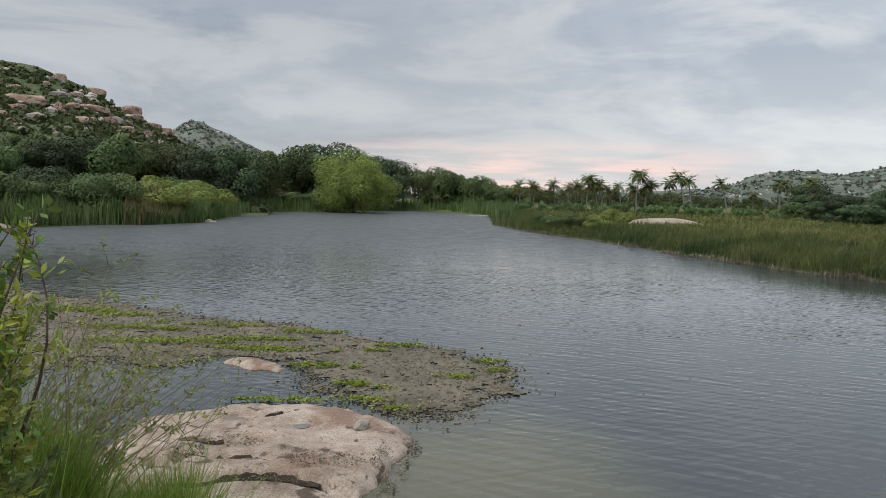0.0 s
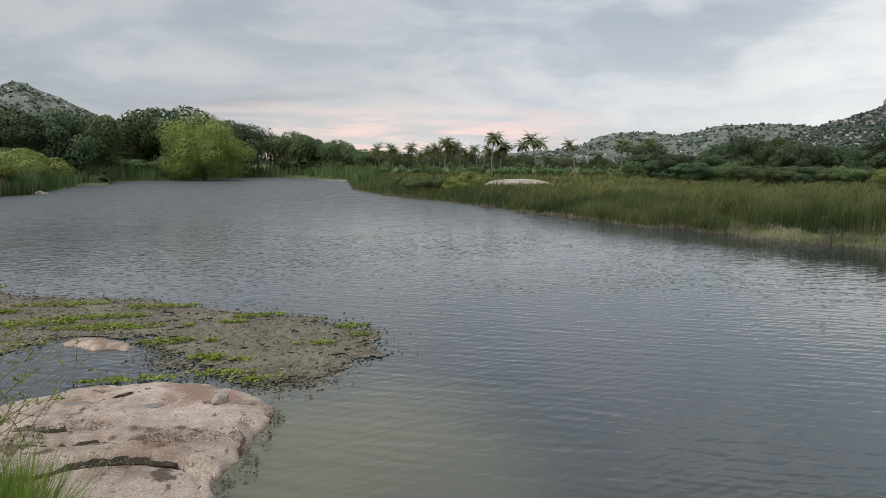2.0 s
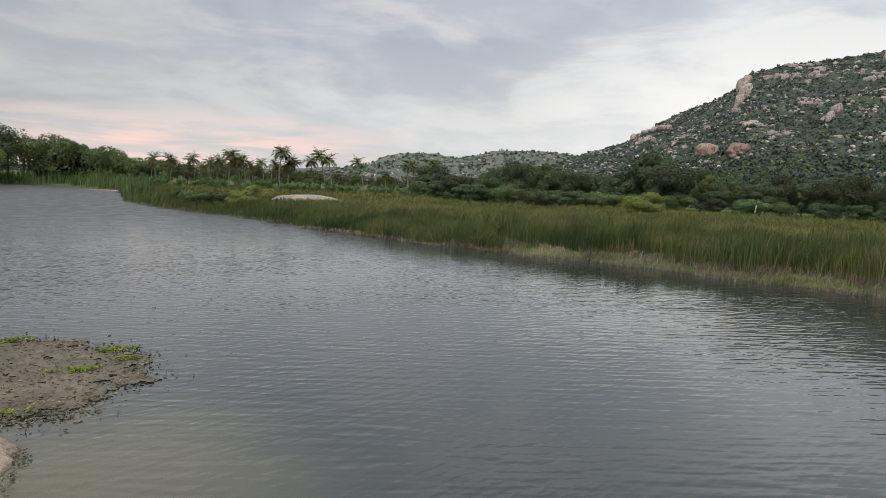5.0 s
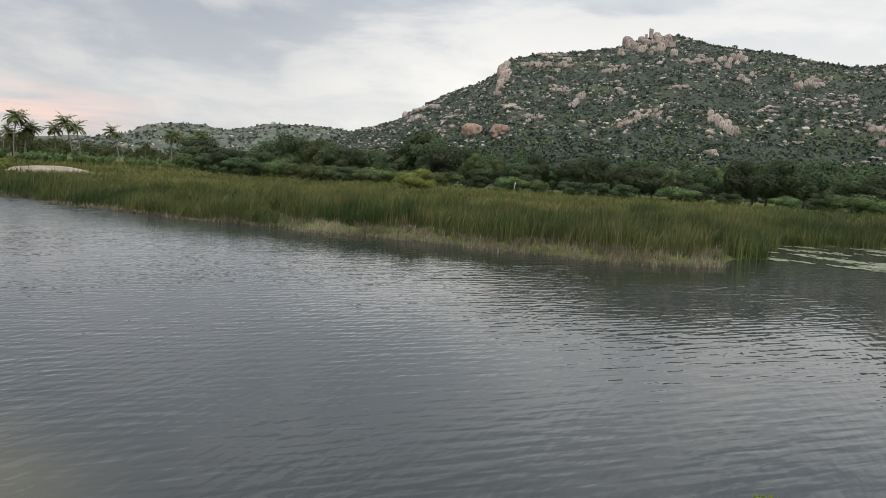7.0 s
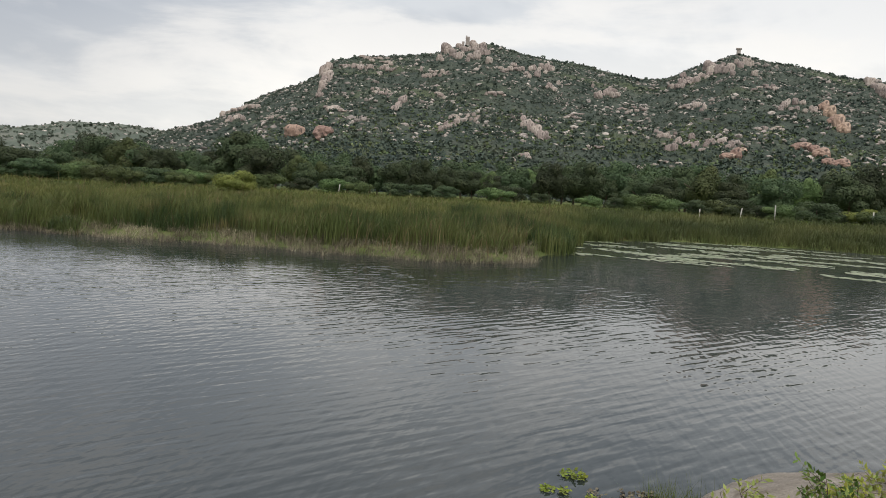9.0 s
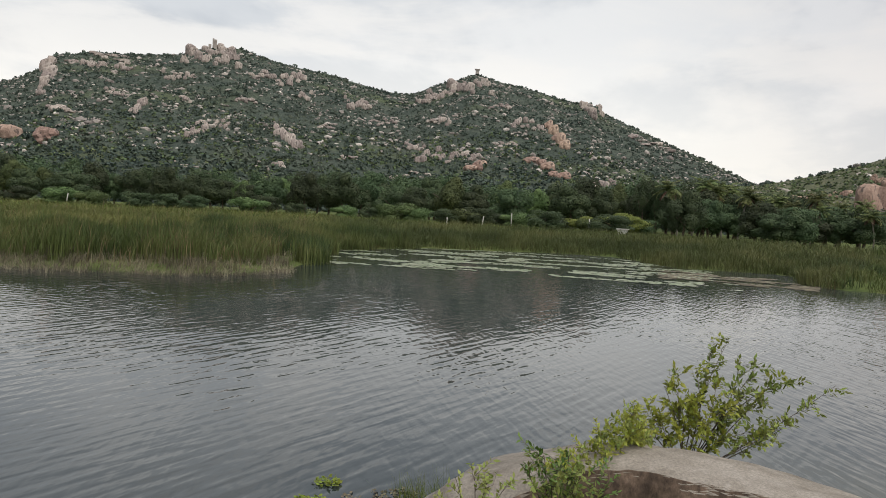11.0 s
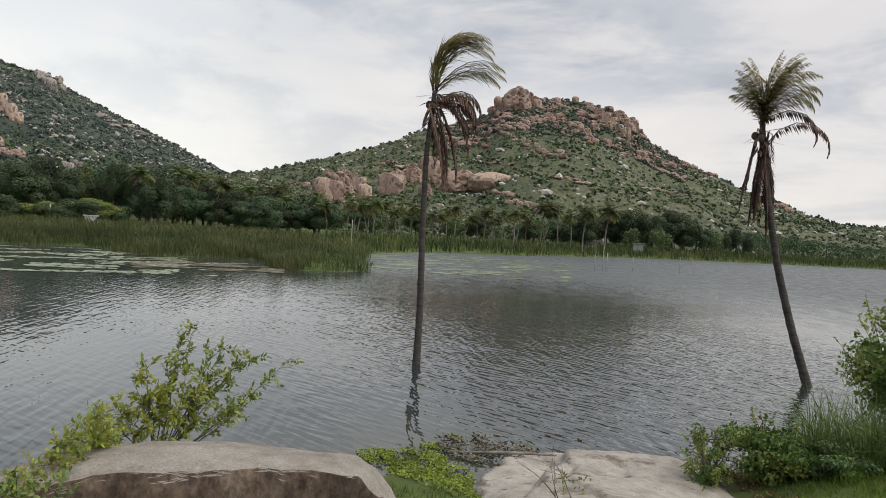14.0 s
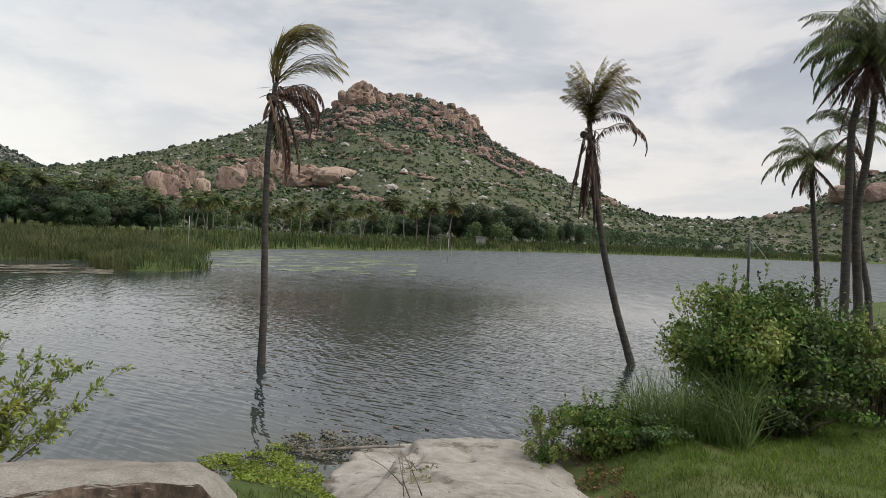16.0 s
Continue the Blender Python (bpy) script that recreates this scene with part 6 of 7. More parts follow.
leaf_patch("drifting_weed", "small clump of green weed drifting on the water", [(8.5, 2.48, 0.17, 0.17), (7.95, 2.6, 0.1, 0.08), (8.0, 2.4, 0.1, 0.08), (7.85, 1.75, 0.25, 0.2), (7.9, 2.1, 0.15, 0.12), (10.0, -6.9, 0.18, 0.08)], 1100, M["algae"], 0.05, 0.02, "water weed", 0.02)
leaf_patch("bank_scum", "brown and olive scum floating beside the boulder", [(8.1, 1.9, 0.35, 0.3), (8.2, 1.5, 0.4, 0.3), (7.9, 1.5, 0.3, 0.3)], 260, M["weed_bits"], 0.05, 0.01, "water weed", 0.02)
for x, y in [(1.02, 17.2), (-4.5, 27.9), (0.3, 11.3), (1.5, 15.9), (2.3, 20.5), (9.6, -8.6), (9.9, -7.7), (9.2, -9.0)]:
    thing("driftwood", "dark bit of floating wood on the lake", "driftwood", Matrix.LocRotScale(Vector((x, y, 0.01)), Euler((0, 0, x)), Vector((0.06, 0.035, 0.03))), "floating bits", mesh=ROCKS[1])
s = Soup()
s.tube([(9.3, -6.3, 0.05), (8.9, -6.9, 0.10), (8.6, -7.3, 0.14), (8.2, -7.6, 0.2)], [0.022, 0.026, 0.024, 0.016], 7)
s.tube([(8.9, -6.9, 0.10), (9.0, -7.3, 0.16)], [0.010, 0.006], 5)
thing("fallen_branch", "grey fallen branch lying at the water's edge", "branch", mesh=s.mesh("fallen_branch", M["twig"], True))


def lily_pads(name, label, az0, az1, d0, d1, count, threshold, mat, size):
    s = Soup()
    a = np.linspace(0, 2 * math.pi, 7, endpoint=False)
    az, d = np.radians(RNG.uniform(az0, az1, count * 9)), RNG.uniform(d0, d1, count * 9)
    x, y = d * np.sin(az), d * np.cos(az)
    ok = (shore_distance(x, y) < -0.2) & (noise2(x * 0.6, y * 0.35, 3.0, 0.52, 3) > threshold)
    for p in np.stack([x, y], 1)[ok][:count]:
        r = size * RNG.uniform(0.6, 1.3)
        s.add(np.stack([p[0] + r * np.cos(a), p[1] + r * np.sin(a), 0 * a + 0.012 + 0.01 * RNG.random()], 1), [tuple(range(7))])
    thing(name, label, "lily pads", kind="stuff", mesh=s.mesh(name, mat))


lily_pads("lily_pads", "pale lily pads floating in the reed cove", 68, 104, 40, 60, 4200, 0.12, M["lily"], 0.16)
lily_pads("lily_pads_far", "pale lily pads by the far reeds", 112, 132, 52, 84, 2600, 0.18, M["lily"], 0.22)
lily_pads("dead_pads", "mat of brownish dead pads by the reed island", 98, 109, 44, 51, 2600, -0.1, M["weed_bits"], 0.14)


# ---- near plants ----
def shrub(name, label, base, tips, mats, leaf=0.06, twigs=7, per=10, stem=0.016, category="shrub", bare=0.35, group="", tangle=0.15, tint=None):
    """A shrub of bending stems from one foot to its tips, with leafy side twigs."""
    ob = thing(name, label, category, group=group)
    base = np.asarray(base, float)
    wood_s, leaf_s = Soup(), Soup()
    for n, tip in enumerate(tips):
        tip = np.asarray(tip, float)
        mid = (base + tip) / 2 + RNG.normal(size=3) * 0.10 * np.linalg.norm(tip - base) + [0, 0, 0.10]
        t = np.linspace(0, 1, 9)[:, None]
        path = (1 - t) ** 2 * base + 2 * t * (1 - t) * mid + t ** 2 * tip
        wood_s.tube(path, stem * (1 - 0.8 * t[:, 0]), 5)
        for i in range(int(twigs * 1.7)):
            u = bare + (1 - bare) * (i + RNG.random()) / int(twigs * 1.7)
            b = (1 - u) ** 2 * base + 2 * u * (1 - u) * mid + u ** 2 * tip
            main = unit(tip - mid)
            d = unit(main + RNG.normal(size=3) * 0.8 + [0, 0, 0.15])
            length = tangle * RNG.uniform(0.5, 1.3)
            e = b + d * length
            wood_s.tube([b, (b + e) / 2 + RNG.normal(size=3) * 0.02, e], [stem * 0.3, stem * 0.22, stem * 0.1], 4)
            k = np.linspace(0.2, 1.0, per)[:, None]
            c = b + (e - b) * k
            sideways = unit(np.cross(d, RNG.normal(size=3)))
            way = d * 0.7 + sideways * np.where(np.arange(per) % 2, 1, -1)[:, None] + RNG.normal(size=(per, 3)) * 0.35
            leaf_s.leaves(c, way, np.cross(way, [0, 0, 1.0]) + RNG.normal(size=way.shape) * 0.4, leaf * RNG.uniform(0.7, 1.4, per), leaf * 0.5, int(RNG.integers(0, len(mats))) if tint is None or RNG.random() < 0.25 else tint[n])
    part("branchwork", wood_s.mesh("branchwork", M["wood"], True), ob)
    part("foliage", leaf_s.mesh("foliage", mats), ob)
    return ob


def ring(az, d, el):
    """A place by bearing, distance and elevation as seen from the bank."""
    return at(az, d, 3.65 + d * math.tan(radians(el)))


gz0 = lambda az, d: at(az, d, float(ground_z(*at(az, d)[:2])))
shrub("shrub", "straggling shrub with yellow-green and olive leaves behind the boulder", ring(100.0, 6.75, -19.5), [ring(a, d, e) for a, d, e in [
    (102.4, 6.8, -9.2), (101.2, 6.8, -10.2), (103.4, 6.8, -10.4), (104.6, 6.9, -10.8), (105.8, 6.9, -11.6), (107.0, 7.0, -11.6), (109.8, 7.1, -11.4), (105.2, 6.9, -13.2), (107.0, 6.9, -14.6), (104.0, 6.8, -13.0), (106.2, 6.9, -15.2), (104.6, 6.9, -15.6),
    (100.2, 6.7, -11.4), (99.0, 6.6, -12.2), (101.8, 6.7, -12.4), (98.0, 6.6, -13.2), (100.4, 6.6, -13.6), (99.2, 6.6, -14.6), (96.8, 6.6, -14.6), (97.8, 6.6, -15.8), (102.4, 6.7, -14.4), (101.0, 6.6, -15.2), (95.8, 6.6, -15.6), (99.2, 6.6, -16.4), (102.8, 6.7, -16.2), (96.6, 6.6, -17.0)]],
    [M["leaf_olive"], M["leaf_yellow"]], 0.058, 7, 11, 0.007, bare=0.42, tangle=0.13, tint=[0, 0, 0, 0, 0, 0, 0, 0, 0, 0, 0, 0, 1, 1, 1, 1, 1, 1, 1, 1, 1, 1, 1, 1, 1, 1])
shrub("shrub", "yellow-green leafy sprays of a shrub leaning over the boulder", ring(95.8, 6.75, -19.5), [ring(a, d, e) for a, d, e in [
    (95.9, 6.0, -15.4), (94.9, 5.9, -16.2), (93.8, 5.8, -17.0), (92.8, 5.7, -17.8), (91.6, 5.6, -18.8), (90.4, 5.5, -19.6), (89.4, 5.4, -20.4), (96.4, 5.9, -16.6), (94.6, 5.6, -18.2), (92.4, 5.4, -19.6), (91.0, 5.3, -20.6), (95.4, 5.7, -17.6), (93.4, 5.5, -18.9), (90.0, 5.2, -21.2), (96.8, 6.0, -17.4)]],
    [M["leaf_olive"], M["leaf_yellow"], M["leaf_yellow"]], 0.04, 15, 14, 0.006, bare=0.3, tangle=0.11)
shrub("shrub", "small green shrub sprouting at the foot of the boulder", ring(89.5, 5.0, -27), [ring(a, d, e) for a, d, e in [(88.8, 4.9, -19.4), (90.8, 4.9, -19.8), (92.3, 4.8, -20.4), (87.6, 4.8, -21), (91.5, 4.7, -22), (89.5, 4.7, -21.6), (93.4, 4.8, -21.2)]], [M["leaf_olive"], M["leaf"]], 0.045, 12, 12, 0.008, bare=0.15, tangle=0.2)
shrub("shrub", "few thin leafy shoots beside the boulder", ring(84, 4.8, -28), [ring(a, d, e) for a, d, e in [(83.4, 4.7, -21.3), (84.6, 4.7, -21.2), (82.2, 4.6, -22.4), (86, 4.7, -21.8), (80.8, 4.6, -23.4)]], [M["leaf_olive"]], 0.045, 6, 9, 0.007, bare=0.2, tangle=0.13)
shrub("shrub", "leafy shrub with green and yellowing leaves on the bank", at(-40.3, 3.3, 1.5), [ring(a, d, e) for a, d, e in [
    (-32.5, 3.2, -4.6), (-31.2, 3.2, -6.2), (-30.4, 3.1, -7.6), (-32.4, 3.3, -7), (-31.6, 3.1, -9.5), (-32.0, 3.0, -11.5), (-31.4, 3.1, -13.5), (-31.8, 3.2, -14.8), (-32.6, 3.1, -9), (-30.9, 3.2, -10.0), (-31.0, 3.1, -16), (-32.6, 3.0, -17.6), (-33.5, 3.0, -14), (-31.6, 3.0, -19), (-32.4, 3.0, -21)]], [M["leaf"], M["leaf_olive"], M["leaf_yellow"]], 0.05, 13, 11, 0.008, bare=0.3, tangle=0.11)
shrub("shrub", "bush whose yellow-green sprig hangs over the bank", at(-37, 3.2, 2.2), [ring(a, d, e) for a, d, e in [(-30.6, 3.2, -1.1), (-30.0, 3.2, -0.9), (-30.8, 3.2, -2.0), (-31.4, 3.2, -1.5)]], [M["leaf_yellow"], M["leaf"]], 0.06, 3, 5, 0.01, bare=0.7, tangle=0.07)
shrub("shrub", "tall single stem with a few small leaves", at(-31.5, 5.0, 1.0), [ring(-29.0, 5.0, -5.6), ring(-29.6, 5.0, -7.6)], [M["leaf_olive"]], 0.06, 3, 3, 0.006, bare=0.75, tangle=0.1)


def low_growth():
    """Leafy undergrowth at the edge of the bank, built by thicket() once that is defined."""
    thicket("leafy_shrub", "dense dark green undergrowth at the edge of the bank", -35.2, 3.5, 2.75, (0.42, 0.4), 5200, 0.055, [M["leaf"], M["leaf"], M["tree_mid"]], 24, 51, 30)
    thicket("leafy_shrub", "leafy green weeds beside the tall grass", -31.5, 4.4, 2.1, (0.35, 0.4), 3000, 0.05, [M["leaf"], M["tree_mid"]], 18, 52, 20)


def twig_bush(name, label, base, tips, count, leaf_mat, spread=1.0, leafy=0.8, twig="twig"):
    ob = thing(name, label, "shrub")
    w, l = Soup(), Soup()
    tips = np.asarray(tips, float)
    for i in range(count):
        b = np.asarray(base, float) + RNG.normal(size=3) * [0.5 * spread, 0.3 * spread, 0.08]
        e = tips[RNG.integers(0, len(tips))] + RNG.normal(size=3) * [0.35 * spread, 0.45 * spread, 0.16 * spread]
        mid = (b + e) / 2 + RNG.normal(size=3) * 0.12 + [0, 0, 0.15]
        t = np.linspace(0, 1, 6)[:, None]
        p = (1 - t) ** 2 * b + 2 * t * (1 - t) * mid + t ** 2 * e
        w.tube(p, 0.008 * (1 - 0.75 * t[:, 0]), 4)
        for _ in range(3):
            k = int(RNG.integers(2, 6))
            d = unit(RNG.normal(size=3)) * RNG.uniform(0.12, 0.35)
            w.tube([p[k], p[k] + d], [0.0035, 0.002], 3)
            if RNG.random() < leafy:
                c = p[k] + d * RNG.uniform(0.1, 1, (12, 1))
                l.leaves(c, RNG.normal(size=(12, 3)), RNG.normal(size=(12, 3)), 0.045, 0.02)
    part("branchwork", w.mesh("branchwork", M[twig], True), ob)
    if l.v:
        part("foliage", l.mesh("foliage", leaf_mat), ob)
    return ob


twig_bush("dry_bush", "half-bare tangle of grey twigs on the bank", gz0(-34, 6.8), [ring(a, d, e) for a, d, e in [(-29, 7, -8.5), (-27, 7.2, -9.5), (-25, 7.4, -10.5), (-22.5, 7.6, -11.5), (-20, 7.8, -12.5), (-18.6, 7.8, -13.2), (-24, 7.0, -13.5), (-27, 6.6, -13), (-21.5, 7.4, -14.2), (-28, 6.6, -15), (-25.5, 6.6, -16)]], 150, M["leaf_olive"], twig="twig_olive")
twig_bush("dry_bush", "thin dry brown twigs in front of the pale slab", np.array([5.3, -5.2, 0.9]), [ring(131.5, 7.2, -17.6), ring(130.5, 7.2, -18.3), ring(132.6, 7.2, -18.8)], 5, M["leaf_olive"], 0.2, 0.1)


def meadow(name, label, az0, az1, d0, d1, count, height, width, mat, lean=0.08, shore=0.1, top=None):
    """Grass over a stretch of the bank."""
    az, d = RNG.uniform(az0, az1, count), RNG.uniform(d0, d1, count)
    x, y = d * np.sin(np.radians(az)), d * np.cos(np.radians(az))
    ok = (shore_distance(x, y) > shore) & (noise2(x, y, 1.2, 0.35, 3) > -0.55) & ~inside_of(np.array(PALE), x, y) & ~inside_of(np.array(SLAB) * [1, 1], x, y)
    x, y = x[ok], y[ok]
    c = np.stack([x, y, ground_z(x, y) - 0.02], 1)
    n = len(c)
    s = Soup()
    s.blades(c, np.stack([RNG.normal(0.02, lean, n), RNG.normal(0, lean, n), 0 * x], 1), height * RNG.uniform(0.5, 1.25, n) * (1 + 0.35 * noise2(x, y, 1.5, 0.12, 2)), width * RNG.uniform(0.6, 1.3, n))
    return thing(name, label, "grass", kind="stuff", mesh=s.mesh(name, mat))


meadow("tall_grass", "tall bright green grass on the bank beside the slab", -38, -20, 3.2, 7.6, 20000, 0.95, 0.008, M["grass"], 0.22)
meadow("grass_clump", "thick bright green grass clump beside the slab", -30, -19.5, 4.6, 6.9, 15000, 0.9, 0.008, M["grass"], 0.24, -0.3)
meadow("lawn", "short green grass on the bank", 132, 182, 3.6, 15, 60000, 0.11, 0.009, M["grass_dark"], 0.09)
meadow("near_grass", "short green grass where the viewer stands", 0, 360, 0.4, 2.6, 9000, 0.08, 0.007, M["grass_dark"], 0.07)
meadow("bank_grass", "grass between the boulders on the bank", 112, 134, 4.2, 8.0, 6000, 0.12, 0.010, M["grass_dark"], 0.08, 0.0)
meadow("sedge", "tall green sedge beside the shrubs", 149.8, 159, 11.2, 12.6, 1500, 0.95, 0.02, M["sedge"], 0.42, -0.6)
meadow("sedge_tuft", "tuft of grass at the water beside the boulder", 79.5, 85, 7.4, 8.8, 2200, 0.58, 0.009, M["grass_dark"], 0.15, -3.5)
meadow("straw", "dry seeding grass behind the shrub", 160, 172, 14, 19, 2600, 1.5, 0.012, M["reed_dry"], 0.2)
meadow("rank_grass", "rough olive grass under the shrubs", 150, 178, 9.5, 13.5, 9000, 0.17, 0.010, M["grass"], 0.1)


def thicket(name, label, az, d, top, size, quads, leaf, mats, lobes=30, seed=5, shoots=30):
    """A dense shrub, leafy from the ground to its top, with loose shoots standing out of it."""
    p = at(az, d, 0)
    ob = thing(name, label, "shrub", pose(p[0], p[1], 0, 0, 0, -az))
    g = float(ground_z(p[0], p[1]))
    w, s = Soup(), Soup()
    r = np.random.default_rng(seed)
    mid, half = (g + top) / 2, (top - g) / 2
    hubs = []
    for i in range(lobes):
        q = unit(r.normal(size=3)) * r.uniform(0.35, 0.8) * [size[0], size[1], half]
        c = np.array([q[0], q[1], mid + q[2]])
        rad = np.array([size[0], size[1], half]) * r.uniform(0.2, 0.36)
        hubs.append(c)
        w.tube([(c[0] * 0.15, c[1] * 0.15, g - 0.1), (c[0] * 0.6, c[1] * 0.6, (g + c[2]) / 2 + 0.1), c], [0.03, 0.02, 0.008], 5)
        n = quads // lobes
        out = unit(r.normal(size=(n, 3)) + [0, 0, 0.2])
        s.sprays(c + out * rad * r.uniform(0.45, 1.1, (n, 1)), out, leaf * r.uniform(0.6, 1.4, n), leaf * r.uniform(0.45, 0.75, n), 0.45, int(r.integers(0, len(mats))))
    for i in range(shoots):
        out = unit(r.normal(size=3) * [1, 1, 0.7] + [0, 0, 0.5])
        b = np.array([0, 0, mid]) + out * [size[0], size[1], half] * 0.8
        e = b + (out * 0.6 + r.normal(size=3) * 0.3 + [0, 0, 0.5]) * r.uniform(0.2, 0.4) * half
        hub = min(hubs, key=lambda c: float(np.linalg.norm(c - b)))
        w.tube([hub, b, e], [0.007, 0.005, 0.002], 4)
        k = r.uniform(0, 1.05, (16, 1))
        s.leaves(b + (e - b) * k, r.normal(size=(16, 3)) + (e - b) * 2, r.normal(size=(16, 3)), leaf * r.uniform(0.7, 1.2, 16), leaf * 0.5, int(r.integers(0, len(mats))))
    part("branchwork", w.mesh("branchwork", M["wood"], True), ob)
    part("foliage", s.mesh("foliage", mats), ob)
    return ob


low_growth()
thicket("leafy_shrub", "dense round green shrub on the grassy bank", 157.0, 13.0, 3.1, (1.25, 1.2), 20000, 0.085, [M["leaf"], M["leaf"], M["leaf"], M["leaf_olive"]], 60, 41, 90)
thicket("leafy_shrub", "dense dark green shrub behind the sedge", 161.0, 13.6, 3.0, (1.5, 1.2), 15000, 0.085, [M["leaf"], M["tree_mid"], M["tree_mid"]], 50, 42, 60)
thicket("leafy_shrub", "straggling brownish shrub on the bank", 166.0, 14.2, 2.7, (1.4, 1.2), 7000, 0.09, [M["leaf_olive"], M["reed_dry"], M["leaf"]], 26, 43, 40)
thicket("leafy_shrub", "low green shrub at the water's edge", 147.4, 11.0, 1.2, (0.85, 0.7), 9000, 0.06, [M["leaf"], M["leaf"], M["leaf_olive"]], 26, 44, 40)
thicket("leafy_shrub", "low blue-green shrub at the water's edge", 150.6, 10.8, 1.05, (0.7, 0.6), 7000, 0.055, [M["leaf"], M["tree_mid"]], 22, 45, 30)
thicket("leafy_shrub", "small loose shrub beside the pale slab", 143.4, 10.6, 1.05, (0.42, 0.45), 2200, 0.05, [M["leaf_olive"], M["leaf"]], 12, 46, 45)
thicket("leafy_shrub", "dark green shrub in the shade of others", 160, 12.2, 1.7, (1.6, 0.7), 6000, 0.085, [M["leaf"], M["tree_mid"]], 24, 47, 20)


# ---- the palms in the water and on the near shore ----
def lake_palm(label, trunk, radius, live, dead, nuts=5, leaflets=46, thin=0.04, bend=1.3, green="palm_green", wide=0.55, hang=0.55, sweep=0.55):
    """A coconut palm from the places of its trunk, and its living and dead fronds as (bearing, first slope, droop, length, wind)."""
    ob = thing("coconut_palm", label, "palm tree", group="coconut palms")
    trunk = np.array(trunk, float)
    t = np.linspace(0, 1, len(trunk))
    tt = np.linspace(0, 1, 60)
    fine = np.stack([np.interp(tt, t, trunk[:, i]) for i in range(3)], 1)
    for _ in range(6):
        fine[1:-1] = (fine[:-2] + fine[1:-1] * 2 + fine[2:]) / 4
    s = Soup()
    s.tube(fine, radius * (1.15 - 0.45 * tt + 0.25 * np.exp(-tt * 14)) * (1 + 0.05 * np.sin(np.arange(60) * 2.1)), 10)
    part("trunk", s.mesh("trunk", M["bark"], True), ob)
    top = fine[-1]
    for az, up, droop, length, wind in live:
        s, rib = Soup(), Soup()
        frond(s, top + RNG.normal(size=3) * 0.04, radians(az), up, length, droop, leaflets, wide, 0, wind, 0.016, thin * 0.7, hang, bend, rib, sweep)
        part("midrib", rib.mesh("midrib", M["palm_dry"], True), part("frond", s.mesh("frond", M[green]), ob))
    for az, up, droop, length, wind in dead:
        s, rib = Soup(), Soup()
        frond(s, top + RNG.normal(size=3) * [0.13, 0.13, 0.15] - [0, 0, 0.25], radians(az), up, length, droop, leaflets, 0.38, 0, wind, 0.016, thin * 0.8, 1.1, 1.2, rib)
        part("midrib", rib.mesh("midrib", M["palm_dry"], True), part("dead_frond", s.mesh("dead_frond", M["palm_dry"]), ob, "brown dead hanging frond"))
    s = Soup()
    for _ in range(26):  # torn sheaths and stalks under the crown
        a = RNG.uniform(0, 6.28)
        b = top + [0.1 * math.cos(a), 0.1 * math.sin(a), RNG.uniform(-0.9, 0.0)]
        s.leaves([b], [[math.cos(a), math.sin(a), RNG.uniform(-1.6, 0.3)]], [[-math.sin(a), math.cos(a), 0]], RNG.uniform(0.2, 0.6), 0.09)
    part("torn_sheath", s.mesh("torn_sheath", M["palm_dry"]), ob, "torn brown fibre sheath")
    for i in range(nuts):
        s = Soup()
        a = i * 2.2
        box_c = top + np.array([0.17 * math.cos(a), 0.17 * math.sin(a), -0.35 - 0.1 * (i % 3)])
        th = np.linspace(0, math.pi, 6)
        s.tube(np.stack([0 * th + box_c[0], 0 * th + box_c[1], box_c[2] - 0.11 * np.cos(th)], 1), np.maximum(0.09 * np.sin(th), 0.005), 7)
        part("coconut", s.mesh("coconut", M["wood"], True), ob, "dark dried coconut")
    return ob


N0 = (0, 0, 0)
lake_palm("wind-bent coconut palm with dead fronds standing in the water", [ring(119.8, 18.05, -12.6), ring(119.8, 18.05, -6.96), ring(119.55, 18.05, 0.3), ring(119.5, 18.05, 5.8), ring(119.85, 18.05, 10.6)], 0.085,
          [(208, 97, 112, 2.2, N0), (214, 93, 122, 2.3, N0), (202, 95, 108, 2.1, N0), (218, 90, 126, 2.3, N0), (210, 100, 96, 2.0, N0), (206, 88, 134, 2.3, N0), (222, 96, 104, 1.9, N0), (198, 92, 124, 2.1, N0), (212, 84, 140, 2.2, N0), (209, 58, 98, 2.1, N0), (215, 50, 92, 2.0, N0), (203, 44, 96, 1.9, N0)],
          [(205, 50, 165, 1.58, N0), (215, 40, 150, 1.76, N0), (195, 30, 140, 1.76, N0), (225, 10, 110, 1.58, N0), (210, -35, 60, 1.94, N0), (190, -66, 24, 2.02, N0), (222, 45, 160, 1.85, N0), (208, -70, 20, 2.29, N0), (30, -50, 40, 0.53, N0), (200, -60, 30, 2.11, N0), (220, -66, 24, 2.20, N0), (212, 30, 140, 1.50, N0), (160, -72, 16, 1.58, N0)], bend=1.7, green="palm_faded", thin=0.04, leaflets=54, wide=0.7, hang=0.75, sweep=1.3)
